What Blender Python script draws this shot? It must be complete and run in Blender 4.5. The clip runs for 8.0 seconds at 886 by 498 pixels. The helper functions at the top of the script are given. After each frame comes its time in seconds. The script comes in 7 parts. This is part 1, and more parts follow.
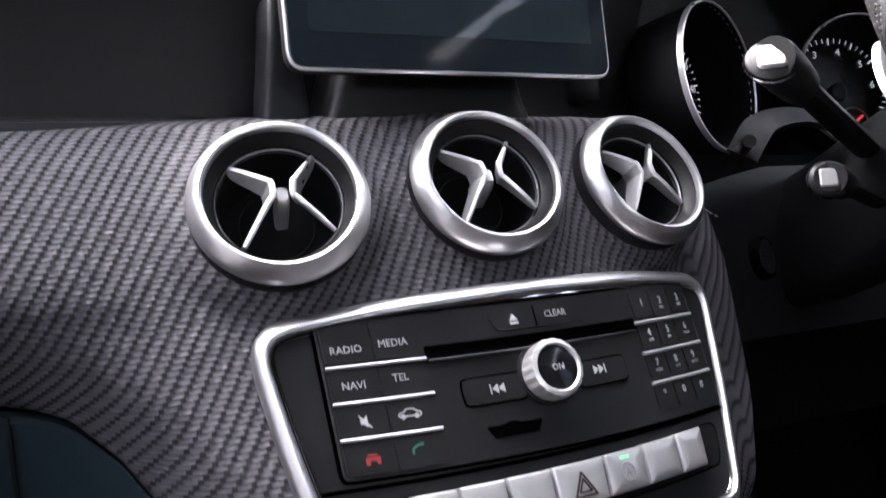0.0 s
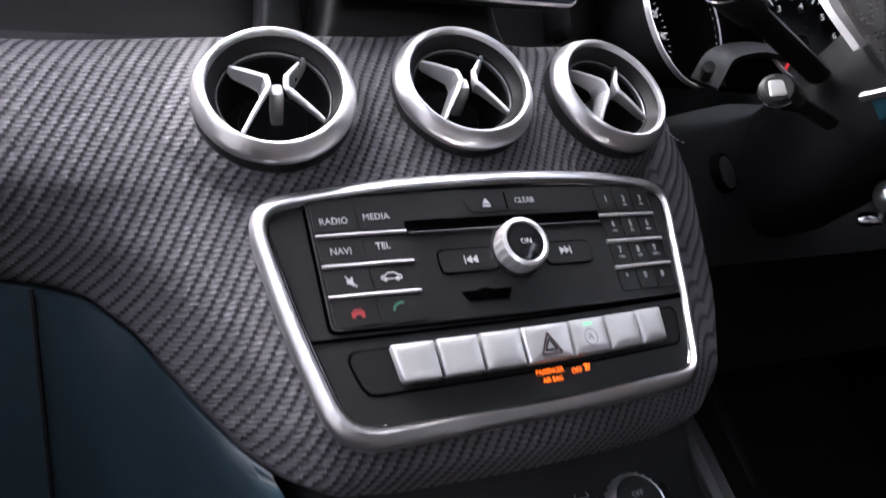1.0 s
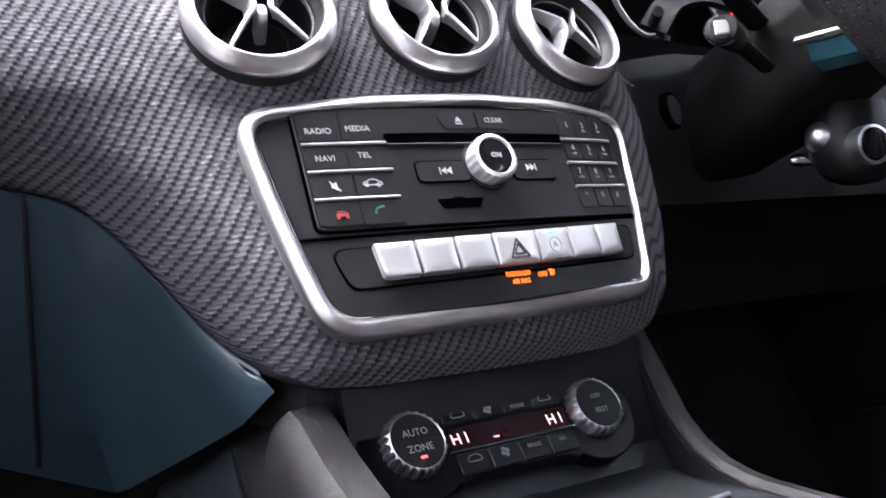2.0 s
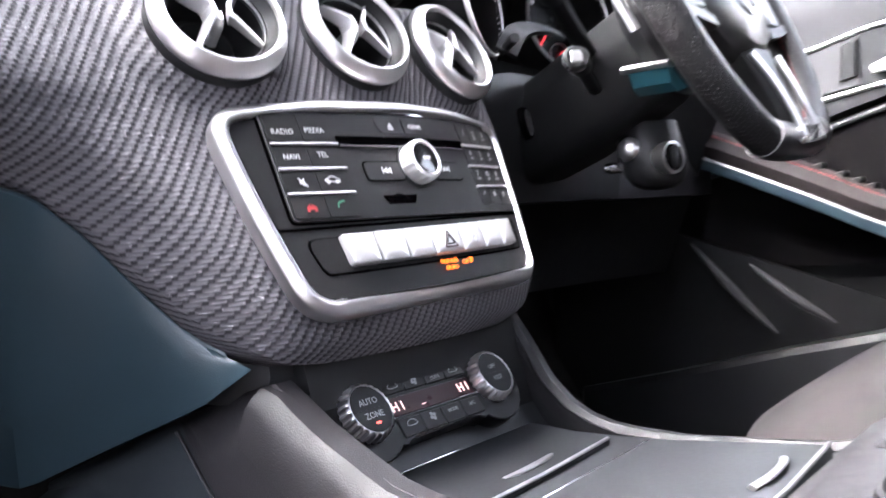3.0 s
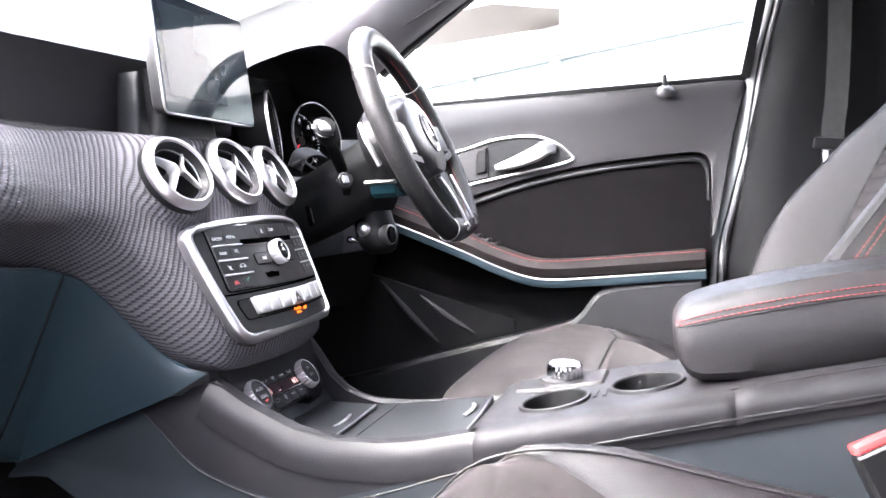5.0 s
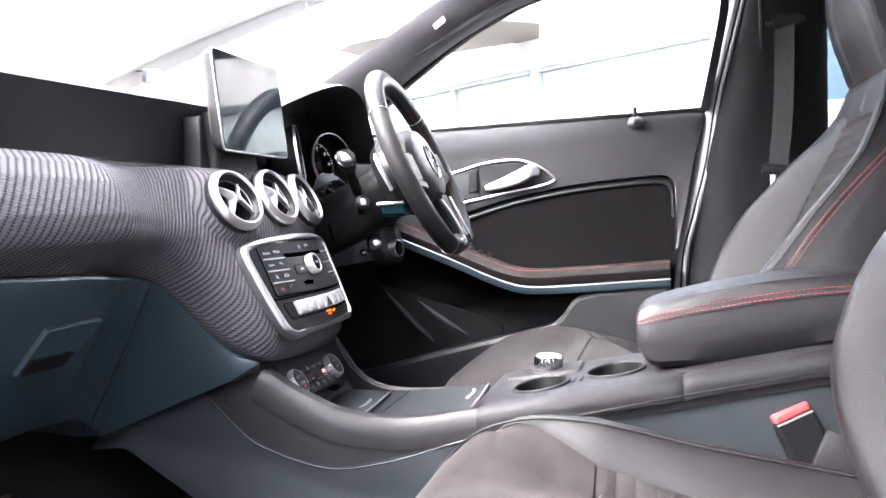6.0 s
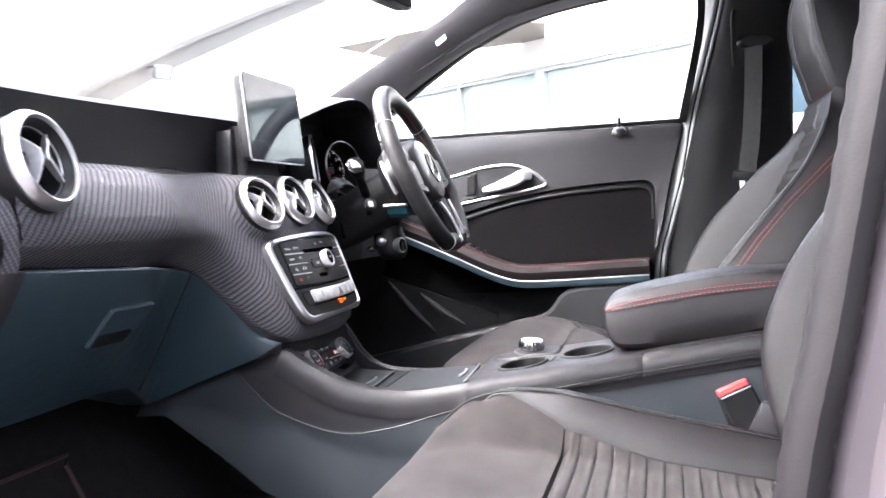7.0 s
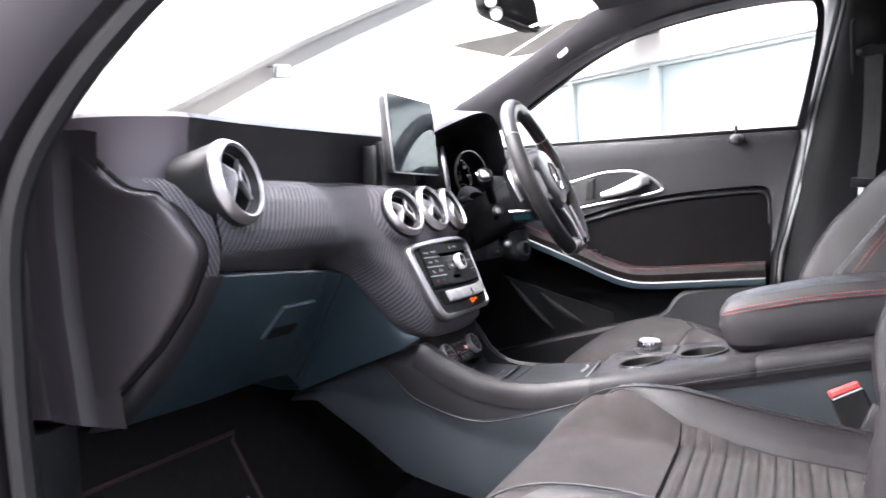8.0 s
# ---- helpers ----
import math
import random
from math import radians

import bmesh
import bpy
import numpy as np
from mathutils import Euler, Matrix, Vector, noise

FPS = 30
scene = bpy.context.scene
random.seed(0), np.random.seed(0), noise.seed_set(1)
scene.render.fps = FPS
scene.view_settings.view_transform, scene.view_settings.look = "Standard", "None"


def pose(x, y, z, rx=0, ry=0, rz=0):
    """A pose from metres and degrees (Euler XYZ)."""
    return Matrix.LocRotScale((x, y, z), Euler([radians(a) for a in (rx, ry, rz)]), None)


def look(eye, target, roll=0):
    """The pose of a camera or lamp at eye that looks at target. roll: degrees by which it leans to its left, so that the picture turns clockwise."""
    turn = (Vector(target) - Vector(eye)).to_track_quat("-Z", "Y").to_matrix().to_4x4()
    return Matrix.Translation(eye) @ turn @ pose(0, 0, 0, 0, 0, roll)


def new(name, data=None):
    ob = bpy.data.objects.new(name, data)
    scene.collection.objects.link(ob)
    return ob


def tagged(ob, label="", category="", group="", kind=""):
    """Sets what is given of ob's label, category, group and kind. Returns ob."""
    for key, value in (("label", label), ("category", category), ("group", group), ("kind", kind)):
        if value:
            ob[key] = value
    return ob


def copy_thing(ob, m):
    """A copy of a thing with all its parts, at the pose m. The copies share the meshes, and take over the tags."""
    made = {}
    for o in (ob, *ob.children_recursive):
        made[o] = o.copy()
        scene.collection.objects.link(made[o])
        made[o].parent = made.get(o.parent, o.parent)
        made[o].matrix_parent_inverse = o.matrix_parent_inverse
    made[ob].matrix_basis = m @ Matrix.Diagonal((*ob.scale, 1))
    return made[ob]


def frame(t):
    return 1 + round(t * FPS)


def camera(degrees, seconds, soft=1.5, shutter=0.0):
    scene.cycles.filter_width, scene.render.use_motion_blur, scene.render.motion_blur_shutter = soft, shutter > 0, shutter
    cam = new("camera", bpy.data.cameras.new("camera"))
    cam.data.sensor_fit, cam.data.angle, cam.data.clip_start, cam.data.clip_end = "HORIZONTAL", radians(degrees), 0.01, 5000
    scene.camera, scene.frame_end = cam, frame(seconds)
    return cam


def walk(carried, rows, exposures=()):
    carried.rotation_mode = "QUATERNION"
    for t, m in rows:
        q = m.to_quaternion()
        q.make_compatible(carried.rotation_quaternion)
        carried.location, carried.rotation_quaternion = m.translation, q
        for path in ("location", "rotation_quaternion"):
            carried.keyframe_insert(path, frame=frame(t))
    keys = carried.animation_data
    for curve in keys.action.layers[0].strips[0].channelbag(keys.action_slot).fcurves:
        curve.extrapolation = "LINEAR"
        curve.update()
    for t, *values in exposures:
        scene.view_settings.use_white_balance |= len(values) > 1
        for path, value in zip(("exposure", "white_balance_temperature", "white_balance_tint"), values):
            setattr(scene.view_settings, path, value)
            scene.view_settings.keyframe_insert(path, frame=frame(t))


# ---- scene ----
# ---- camera ----
cam = camera(52.3, 8.0, shutter=0.5)
PATH = [
    (0, (-0.245, -0.3944, 0.8933), (0.8744, 1.6368, 0.8423), -3.9),
    (0.5, (-0.252, -0.4106, 0.862), (0.8813, 1.6136, 0.833), -4.1),
    (1, (-0.259, -0.4396, 0.8214), (0.8477, 1.5996, 0.8469), -4.5),
    (1.5, (-0.2752, -0.4605, 0.7936), (0.85, 1.5683, 0.8179), -4.3),
    (1.7, (-0.2822, -0.4628, 0.7831), (0.8674, 1.5521, 0.8052), -4.3),
    (2.8, (-0.397, -0.4141, 0.7762), (1.314, 1.1507, 0.7054), -4.2),
    (3, (-0.4411, -0.4164, 0.7843), (1.3697, 1.0336, 0.724), -4.2),
    (3.5, (-0.5432, -0.4222, 0.8052), (1.4265, 0.8016, 0.7321), -3.9),
    (4, (-0.6673, -0.4234, 0.84), (1.4404, 0.5406, 0.7553), -4.2),
    (4.5, (-0.7879, -0.464, 0.8434), (1.4138, 0.2656, 0.7599), -3.9),
    (5.8, (-1.0895, -0.4953, 0.8759), (1.1644, 0.0499, 0.7831), -3.2),
    (6, (-1.1232, -0.5046, 0.8724), (1.1296, 0.0452, 0.7982), -3.3),
    (6.5, (-1.1986, -0.5313, 0.8724), (1.0542, 0.0162, 0.8028), -3.1),
    (7, (-1.2925, -0.5603, 0.8794), (0.9567, 0.0058, 0.7959), -2.9),
    (7.5, (-1.3726, -0.5649, 0.8922), (0.8396, 0.1264, 0.804), -2.7),
    (8, (-1.4178, -0.5672, 0.9014), (0.7468, 0.2645, 0.8168), -2.6),
]
EXPOSURES = [(t, e, 6400, 16) for t, e in ((0.0, 3.55), (1.7, 4.18), (2.8, 4.77), (3.5, 5.10), (4.0, 5.10), (4.5, 4.98), (6.0, 4.5), (6.5, 4.35), (7.0, 4.26), (8.0, 3.9))]
walk(cam, [(t, look(eye, target, roll)) for t, eye, target, roll in PATH], EXPOSURES)

# ---- light ----
world = bpy.data.worlds.new("sky")
scene.world = world
world.use_nodes = True
wn = world.node_tree.nodes
sky = wn.new("ShaderNodeTexSky")
sky.sky_type, sky.sun_disc = "NISHITA", False
sky.sun_elevation, sky.sun_rotation = radians(57), radians(331)
sky.air_density, sky.dust_density, sky.ozone_density = 1.0, 4.0, 1.0
veil = wn.new("ShaderNodeHueSaturation")
veil.inputs["Saturation"].default_value = 0.4
world.node_tree.links.new(sky.outputs[0], veil.inputs["Color"])
world.node_tree.links.new(veil.outputs[0], wn["Background"].inputs[0])
wn["Background"].inputs[1].default_value = 0.15
sun_data = bpy.data.lights.new("sun", "SUN")
sun_data.energy, sun_data.angle, sun_data.color = 1.15, radians(70), (1.0, 0.97, 0.94)
sun = new("sun", sun_data)
sun.matrix_world = look((-2.5, 4.5, 8), (0, 0, 0.6))


# ---- materials ----
def pmat(name, color, rough=0.5, metal=0.0, var=0.12, vscale=9.0, grain=0.0, gscale=1500.0, rvar=0.08, coat=0.0, spec=0.5, voronoi=False, sheen=0.0):
    """A surface with slow colour and gloss variation and fine relief, in metres of its object."""
    m = bpy.data.materials.new(name)
    m.use_nodes = True
    nt, n = m.node_tree, m.node_tree.nodes
    b = n["Principled BSDF"]
    link = nt.links.new
    tc = n.new("ShaderNodeTexCoord")
    big = n.new("ShaderNodeTexNoise")
    big.inputs["Scale"].default_value, big.inputs["Detail"].default_value = vscale, 6
    link(tc.outputs["Object"], big.inputs["Vector"])
    mix = n.new("ShaderNodeMix")
    mix.data_type = "RGBA"
    mix.inputs[6].default_value = (*[c * (1 - var) for c in color], 1)
    mix.inputs[7].default_value = (*[min(1, c * (1 + var)) for c in color], 1)
    link(big.outputs[0], mix.inputs[0])
    link(mix.outputs[2], b.inputs["Base Color"])
    mid = n.new("ShaderNodeTexNoise")
    mid.inputs["Scale"].default_value, mid.inputs["Detail"].default_value = vscale * 9, 4
    link(tc.outputs["Object"], mid.inputs["Vector"])
    mr = n.new("ShaderNodeMapRange")
    mr.inputs[3].default_value, mr.inputs[4].default_value = max(0.02, rough - rvar), min(1, rough + rvar)
    link(mid.outputs[0], mr.inputs[0])
    link(mr.outputs[0], b.inputs["Roughness"])
    b.inputs["Metallic"].default_value = metal
    b.inputs["Specular IOR Level"].default_value = spec
    b.inputs["Coat Weight"].default_value = coat
    if sheen:
        b.inputs["Sheen Weight"].default_value, b.inputs["Sheen Roughness"].default_value = sheen, 0.4
    if grain:
        if voronoi:
            g = n.new("ShaderNodeTexVoronoi")
            g.feature = "DISTANCE_TO_EDGE"
        else:
            g = n.new("ShaderNodeTexNoise")
            g.inputs["Detail"].default_value = 3
        g.inputs["Scale"].default_value = gscale
        link(tc.outputs["Object"], g.inputs["Vector"])
        bump = n.new("ShaderNodeBump")
        bump.inputs["Strength"].default_value, bump.inputs["Distance"].default_value = grain, 0.0010 if voronoi else 0.0006
        link(g.outputs[0], bump.inputs["Height"])
        link(bump.outputs[0], b.inputs["Normal"])
    return m


def carbon_mat():
    m = bpy.data.materials.new("carbon_weave")
    m.use_nodes = True
    n = m.node_tree.nodes
    b, link = n["Principled BSDF"], m.node_tree.links.new

    def mth(op, a, c=None, d=None):
        k = n.new("ShaderNodeMath")
        k.operation = op
        for i, v in enumerate((a, c, d)):
            if v is None:
                continue
            if isinstance(v, (int, float)):
                k.inputs[i].default_value = v
            else:
                link(v, k.inputs[i])
        return k.outputs[0]

    uv = n.new("ShaderNodeTexCoord")
    sep = n.new("ShaderNodeSeparateXYZ")
    link(uv.outputs["UV"], sep.inputs[0])
    # twill: long pale floats, a row of small dark gaps between them, each row one thread further
    u, v = mth("MULTIPLY", sep.outputs[0], 1 / 0.00172), mth("MULTIPLY", sep.outputs[1], 1 / 0.0025)
    v = mth("ADD", v, mth("MULTIPLY", u, 0.10))
    fv = mth("FRACT", v)
    diag = mth("ADD", u, mth("MULTIPLY", mth("FLOOR", v), 0.9))
    k = mth("FLOORED_MODULO", diag, 4)
    pale = mth("LESS_THAN", k, 2.90)
    hu = mth("POWER", mth("MAXIMUM", mth("SINE", mth("MULTIPLY", k, math.pi / 2.90)), 0), 0.4)
    hv = mth("POWER", mth("SINE", mth("MULTIPLY", fv, math.pi)), 0.45)
    gap = mth("MULTIPLY", mth("SUBTRACT", 1, pale), mth("SUBTRACT", 0.55, mth("MULTIPLY", hv, 0.50)))
    tone = mth("ADD", mth("MULTIPLY", pale, mth("MULTIPLY", mth("ADD", mth("MULTIPLY", hv, 0.38), 0.62), mth("ADD", mth("MULTIPLY", hu, 0.35), 0.65))), gap)
    h = mth("MULTIPLY", mth("MULTIPLY", hu, pale), mth("ADD", mth("MULTIPLY", hv, 0.5), 0.5))
    mix = n.new("ShaderNodeMix")
    mix.data_type = "RGBA"
    mix.inputs[6].default_value = (0.0250, 0.0240, 0.0265, 1)
    mix.inputs[7].default_value = (0.086, 0.082, 0.091, 1)
    link(tone, mix.inputs[0])
    link(mix.outputs[2], b.inputs["Base Color"])
    bump = n.new("ShaderNodeBump")
    bump.inputs["Strength"].default_value, bump.inputs["Distance"].default_value = 1.0, 0.0009
    link(h, bump.inputs["Height"])
    link(bump.outputs[0], b.inputs["Normal"])
    noise_n = n.new("ShaderNodeTexNoise")
    noise_n.inputs["Scale"].default_value = 30
    link(uv.outputs["Object"], noise_n.inputs["Vector"])
    link(mth("ADD", mth("MULTIPLY", noise_n.outputs[0], 0.12), 0.50), b.inputs["Roughness"])
    link(mth("ADD", mth("MULTIPLY", h, 0.22), 0.02), b.inputs["Specular IOR Level"])
    return m


def perforated_mat():
    """Black leather with a close grid of punched holes."""
    m = pmat("perforated_leather", (0.0115, 0.0110, 0.0117), 0.48, spec=0.22)
    nt, n = m.node_tree, m.node_tree.nodes
    b, link = n["Principled BSDF"], nt.links.new
    tc = n.new("ShaderNodeTexCoord")
    holes = n.new("ShaderNodeTexVoronoi")
    holes.inputs["Scale"].default_value, holes.inputs["Randomness"].default_value = 330, 0.10
    link(tc.outputs["Object"], holes.inputs["Vector"])
    edge = n.new("ShaderNodeMapRange")
    edge.inputs[1].default_value, edge.inputs[2].default_value = 0.20, 0.34
    link(holes.outputs["Distance"], edge.inputs[0])
    bump = n.new("ShaderNodeBump")
    bump.inputs["Strength"].default_value, bump.inputs["Distance"].default_value = 1.0, 0.0012
    link(edge.outputs[0], bump.inputs["Height"])
    link(bump.outputs[0], b.inputs["Normal"])
    return m


def glow_mat(name, color, power):
    m = pmat(name, color, 0.4)
    b = m.node_tree.nodes["Principled BSDF"]
    b.inputs["Emission Color"].default_value = (*color, 1)
    b.inputs["Emission Strength"].default_value = power
    return m


CARBON = carbon_mat()
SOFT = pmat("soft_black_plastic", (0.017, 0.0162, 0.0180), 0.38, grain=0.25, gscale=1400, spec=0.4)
SOFTG = pmat("charcoal_grained_plastic", (0.0165, 0.0156, 0.0170), 0.38, grain=0.35, gscale=1100, spec=0.44)
# black plastic whose teal tint stands in for bluish shade
BLUEG = pmat("blue_shade_plastic", (0.0155, 0.0300, 0.0390), 0.37, grain=0.3, gscale=1200, spec=0.6)
# paler mauve copy of the dash plastic: door light put into the colour
ENDP = pmat("lit_end_plastic", (0.130, 0.110, 0.122), 0.36, grain=0.3, gscale=1200)
SATIN = pmat("satin_black_plastic", (0.0060, 0.0060, 0.0066), 0.44, grain=0.06, gscale=2500, spec=0.25)
INSERT = pmat("black_microfibre", (0.0034, 0.0030, 0.0033), 0.8, var=0.3, vscale=14, grain=0.4, gscale=2400, spec=0.03)
GLOSS = pmat("gloss_black_plastic", (0.008, 0.008, 0.009), 0.08, rvar=0.03)
DARK = pmat("dark_void_plastic", (0.0085, 0.0088, 0.0098), 0.46, grain=0.15, gscale=1400, spec=0.25)
# black plastic darkened further: shade of recesses, gaps and footwell in its colour
VOID = pmat("shade_black_plastic", (0.0045, 0.0045, 0.005), 0.7, spec=0.15)
# console plastic with a weaker tint of the same bluish shade
CONS = pmat("dark_console_plastic", (0.0205, 0.0245, 0.0280), 0.42, grain=0.35, gscale=1100, spec=0.3)
WHEELM = pmat("wheel_leather", (0.010, 0.0095, 0.010), 0.34, grain=0.25, gscale=700, voronoi=True, spec=0.28)
TRAYM = pmat("glossy_tray_plastic", (0.012, 0.0132, 0.0150), 0.42, rvar=0.03, var=0.06, vscale=40, spec=0.35)
RIMM = pmat("dark_rim_plastic", (0.0120, 0.0112, 0.0126), 0.48, grain=0.45, gscale=1000, spec=0.24)
SILVER = pmat("satin_silver_paint", (0.62, 0.61, 0.62), 0.33, metal=1.0, var=0.03, vscale=4, rvar=0.03)
CHROME = pmat("bright_chrome", (0.80, 0.80, 0.82), 0.10, metal=1.0, var=0.03, rvar=0.04)
STARM = pmat("satin_star_metal", (0.70, 0.69, 0.70), 0.30, metal=0.75, var=0.04)
BUTTON = pmat("brushed_silver_key", (0.46, 0.46, 0.465), 0.34, metal=0.7, var=0.05)
LEATHER = pmat("black_leather", (0.0108, 0.0097, 0.0107), 0.35, grain=0.55, gscale=760, spec=0.40, voronoi=True)
LEATHERG = pmat("grey_black_leather", (0.0096, 0.0085, 0.0095), 0.38, grain=0.65, gscale=640, spec=0.30, voronoi=True)
SUEDE = pmat("charcoal_suede", (0.0195, 0.0168, 0.0168), 0.9, var=0.9, vscale=20, grain=0.4, gscale=2600, spec=0.15, sheen=0.06)
CARPET = pmat("black_carpet", (0.014, 0.013, 0.013), 0.95, var=0.4, vscale=60, grain=1.0, gscale=1800, spec=0.1)
REDST = pmat("red_thread", (0.25, 0.03, 0.032), 0.7)
MAROON = pmat("maroon_piping", (0.030, 0.014, 0.014), 0.8)
SEALM = pmat("dark_mauve_rubber", (0.007, 0.006, 0.0068), 0.6, grain=0.3, gscale=500, spec=0.2)
RUBBER = pmat("black_rubber", (0.006, 0.006, 0.0065), 0.65, grain=0.2, gscale=700, spec=0.2)
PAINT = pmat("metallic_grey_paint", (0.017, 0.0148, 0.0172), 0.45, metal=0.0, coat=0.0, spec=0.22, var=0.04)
# paler copy of the body paint: light on the near pillar in the colour
NEARP = pmat("lit_pillar_paint", (0.052, 0.045, 0.050), 0.40, spec=0.35, var=0.05)
# near-zero black: the shade inside slots and gaps put into the colour
HOLE = pmat("recess_shade", (0.0006, 0.0006, 0.0007), 0.9, spec=0.0)
# ridge plastic lighter than its panel: the lit streak put into the colour
RIDGEM = pmat("lit_ridge_plastic", (0.024, 0.0232, 0.025), 0.5, spec=0.3)
COVERM = pmat("mauve_cover_plastic", (0.0175, 0.0148, 0.0167), 0.36, grain=0.35, gscale=1100, spec=0.4)
# palest copy of the body paint: light on the driver's jamb in the colour
JAMBP = pmat("lit_jamb_paint", (0.36, 0.37, 0.37), 0.40, spec=0.4, var=0.04)
PALEPAINT = pmat("pale_silver_paint", (0.24, 0.245, 0.245), 0.55, metal=0.0, coat=0.0, spec=0.2, var=0.04)
HEAD = pmat("dark_headliner_cloth", (0.045, 0.044, 0.046), 0.9, grain=0.5, gscale=1800, spec=0.2)
PILLAR = pmat("grey_pillar_plastic", (0.080, 0.076, 0.082), 0.5, grain=0.3, gscale=1600)
WHITE = pmat("white_print", (0.38, 0.38, 0.39), 0.5, var=0.03)
GREYP = pmat("grey_print", (0.24, 0.24, 0.25), 0.5, var=0.03)
REDP = pmat("red_print", (0.26, 0.022, 0.024), 0.5)
GREENP = pmat("green_print", (0.03, 0.15, 0.09), 0.5)
BLUEP = pmat("blue_print", (0.10, 0.30, 0.42), 0.5)
REDPL = pmat("red_button_plastic", (0.62, 0.06, 0.06), 0.45)
AMBER = glow_mat("amber_lamp", (1.0, 0.16, 0.01), 0.13)
REDLED = glow_mat("red_lamp", (1.0, 0.10, 0.08), 0.14)
PINKLED = glow_mat("pink_digit", (1.0, 0.55, 0.52), 0.10)
GREENLED = glow_mat("green_lamp", (0.2, 1.0, 0.4), 0.06)
LITP = glow_mat("lit_white_print", (0.85, 0.87, 0.92), 0.035)
LITR = glow_mat("lit_red_print", (0.9, 0.05, 0.06), 0.05)
SCREENP = pmat("screen_glass", (0.012, 0.016, 0.020), 0.07, rvar=0.02, spec=0.18)
SEATBELT = pmat("belt_webbing", (0.0085, 0.0080, 0.0078), 0.75, grain=0.6, gscale=900)
RENDER = pmat("white_render_wall", (0.58, 0.57, 0.555), 0.85, var=0.06, vscale=0.7, grain=0.4, gscale=60)
EAVE = pmat("weathered_eave", (0.16, 0.14, 0.125), 0.8, var=0.2, vscale=1.5)
WINFR = pmat("pale_window_frame", (0.33, 0.36, 0.36), 0.5, var=0.04)
PANE = pmat("pale_window_glass", (0.34, 0.39, 0.385), 0.12, var=0.15, vscale=0.8, rvar=0.04)
VERGE = pmat("pale_verge_board", (0.15, 0.138, 0.122), 0.8, var=0.12, vscale=1.5)
TARMAC = pmat("tarmac", (0.055, 0.054, 0.055), 0.85, var=0.3, vscale=2.0, grain=0.8, gscale=120)
CLEAR = bpy.data.materials.new("clear_glass")
CLEAR.use_nodes = True
cb = CLEAR.node_tree.nodes["Principled BSDF"]
cb.inputs["Transmission Weight"].default_value, cb.inputs["Roughness"].default_value, cb.inputs["IOR"].default_value = 1.0, 0.0, 1.04
cb.inputs["Base Color"].default_value = (0.96, 0.98, 0.97, 1)
TINT = bpy.data.materials.new("blue_tinted_glass")
TINT.use_nodes = True
tb = TINT.node_tree.nodes["Principled BSDF"]
tb.inputs["Transmission Weight"].default_value, tb.inputs["Roughness"].default_value, tb.inputs["IOR"].default_value = 1.0, 0.0, 1.04
tb.inputs["Base Color"].default_value = (0.07, 0.10, 0.13, 1)
MIRRORM = pmat("mirror_glass", (0.85, 0.85, 0.85), 0.02, metal=1.0, var=0.0, rvar=0.01)


# ---- shape helpers ----
def V(*a):
    return Vector(a)


def root(name, loc, label, category, group="", kind=""):
    ob = new(name)
    ob.location = loc
    ob.empty_display_size = 0.02
    tagged(ob, label, category, group, kind)
    return ob


def base_of(ob):
    while ob.parent:
        ob = ob.parent
    return Vector(ob.location)


def part(name, bm, material, parent=None, label="", smooth=True, angle=35):
    """One mesh from a bmesh in world metres, under a thing or a part."""
    if parent is not None:
        bmesh.ops.translate(bm, verts=bm.verts, vec=-base_of(parent))
    me = bpy.data.meshes.new(name)
    bm.to_mesh(me)
    bm.free()
    me.materials.append(material)
    if smooth:
        me.shade_smooth()
        me.set_sharp_from_angle(angle=radians(angle))
    ob = new(name, me)
    if parent is not None:
        ob.parent = parent
    if label:
        ob["label"] = label
    return ob


def loft(rings, closed=True, caps=True, bm=None):
    """Skin over rings of points of equal count."""
    bm = bm or bmesh.new()
    vs = [[bm.verts.new(p) for p in r] for r in rings]
    n = len(rings[0])
    for a, b in zip(vs, vs[1:]):
        for i in range(n if closed else n - 1):
            j = (i + 1) % n
            bm.faces.new((a[i], a[j], b[j], b[i]))
    if caps and closed:
        bm.faces.new(vs[0][::-1])
        bm.faces.new(vs[-1])
    bmesh.ops.recalc_face_normals(bm, faces=bm.faces)
    return bm


def cr(pts, n=6, closed=False):
    """A smooth curve through points."""
    p = [Vector(q) for q in pts]
    out = []
    m = len(p)
    for i in range(m if closed else m - 1):
        a = p[(i - 1) % m] if closed or i else p[0] * 2 - p[1]
        b, c = p[i], p[(i + 1) % m]
        d = p[(i + 2) % m] if closed or i + 2 < m else p[-1] * 2 - p[-2]
        for k in range(n):
            t = k / n
            out.append(0.5 * ((2 * b) + (c - a) * t + (2 * a - 5 * b + 4 * c - d) * t * t + (3 * b - a - 3 * c + d) * t ** 3))
    if not closed:
        out.append(p[-1])
    return out


def interp(x, table):
    """Smooth-ish lookup y(x) in a table of (x, y) pairs in rising x."""
    if x <= table[0][0]:
        return table[0][1]
    for (x0, y0), (x1, y1) in zip(table, table[1:]):
        if x <= x1:
            t = (x - x0) / (x1 - x0)
            return y0 + (y1 - y0) * t
    return table[-1][1]


def smooth01(a, b, x):
    t = max(0, min(1, (x - a) / (b - a)))
    return t * t * (3 - 2 * t)


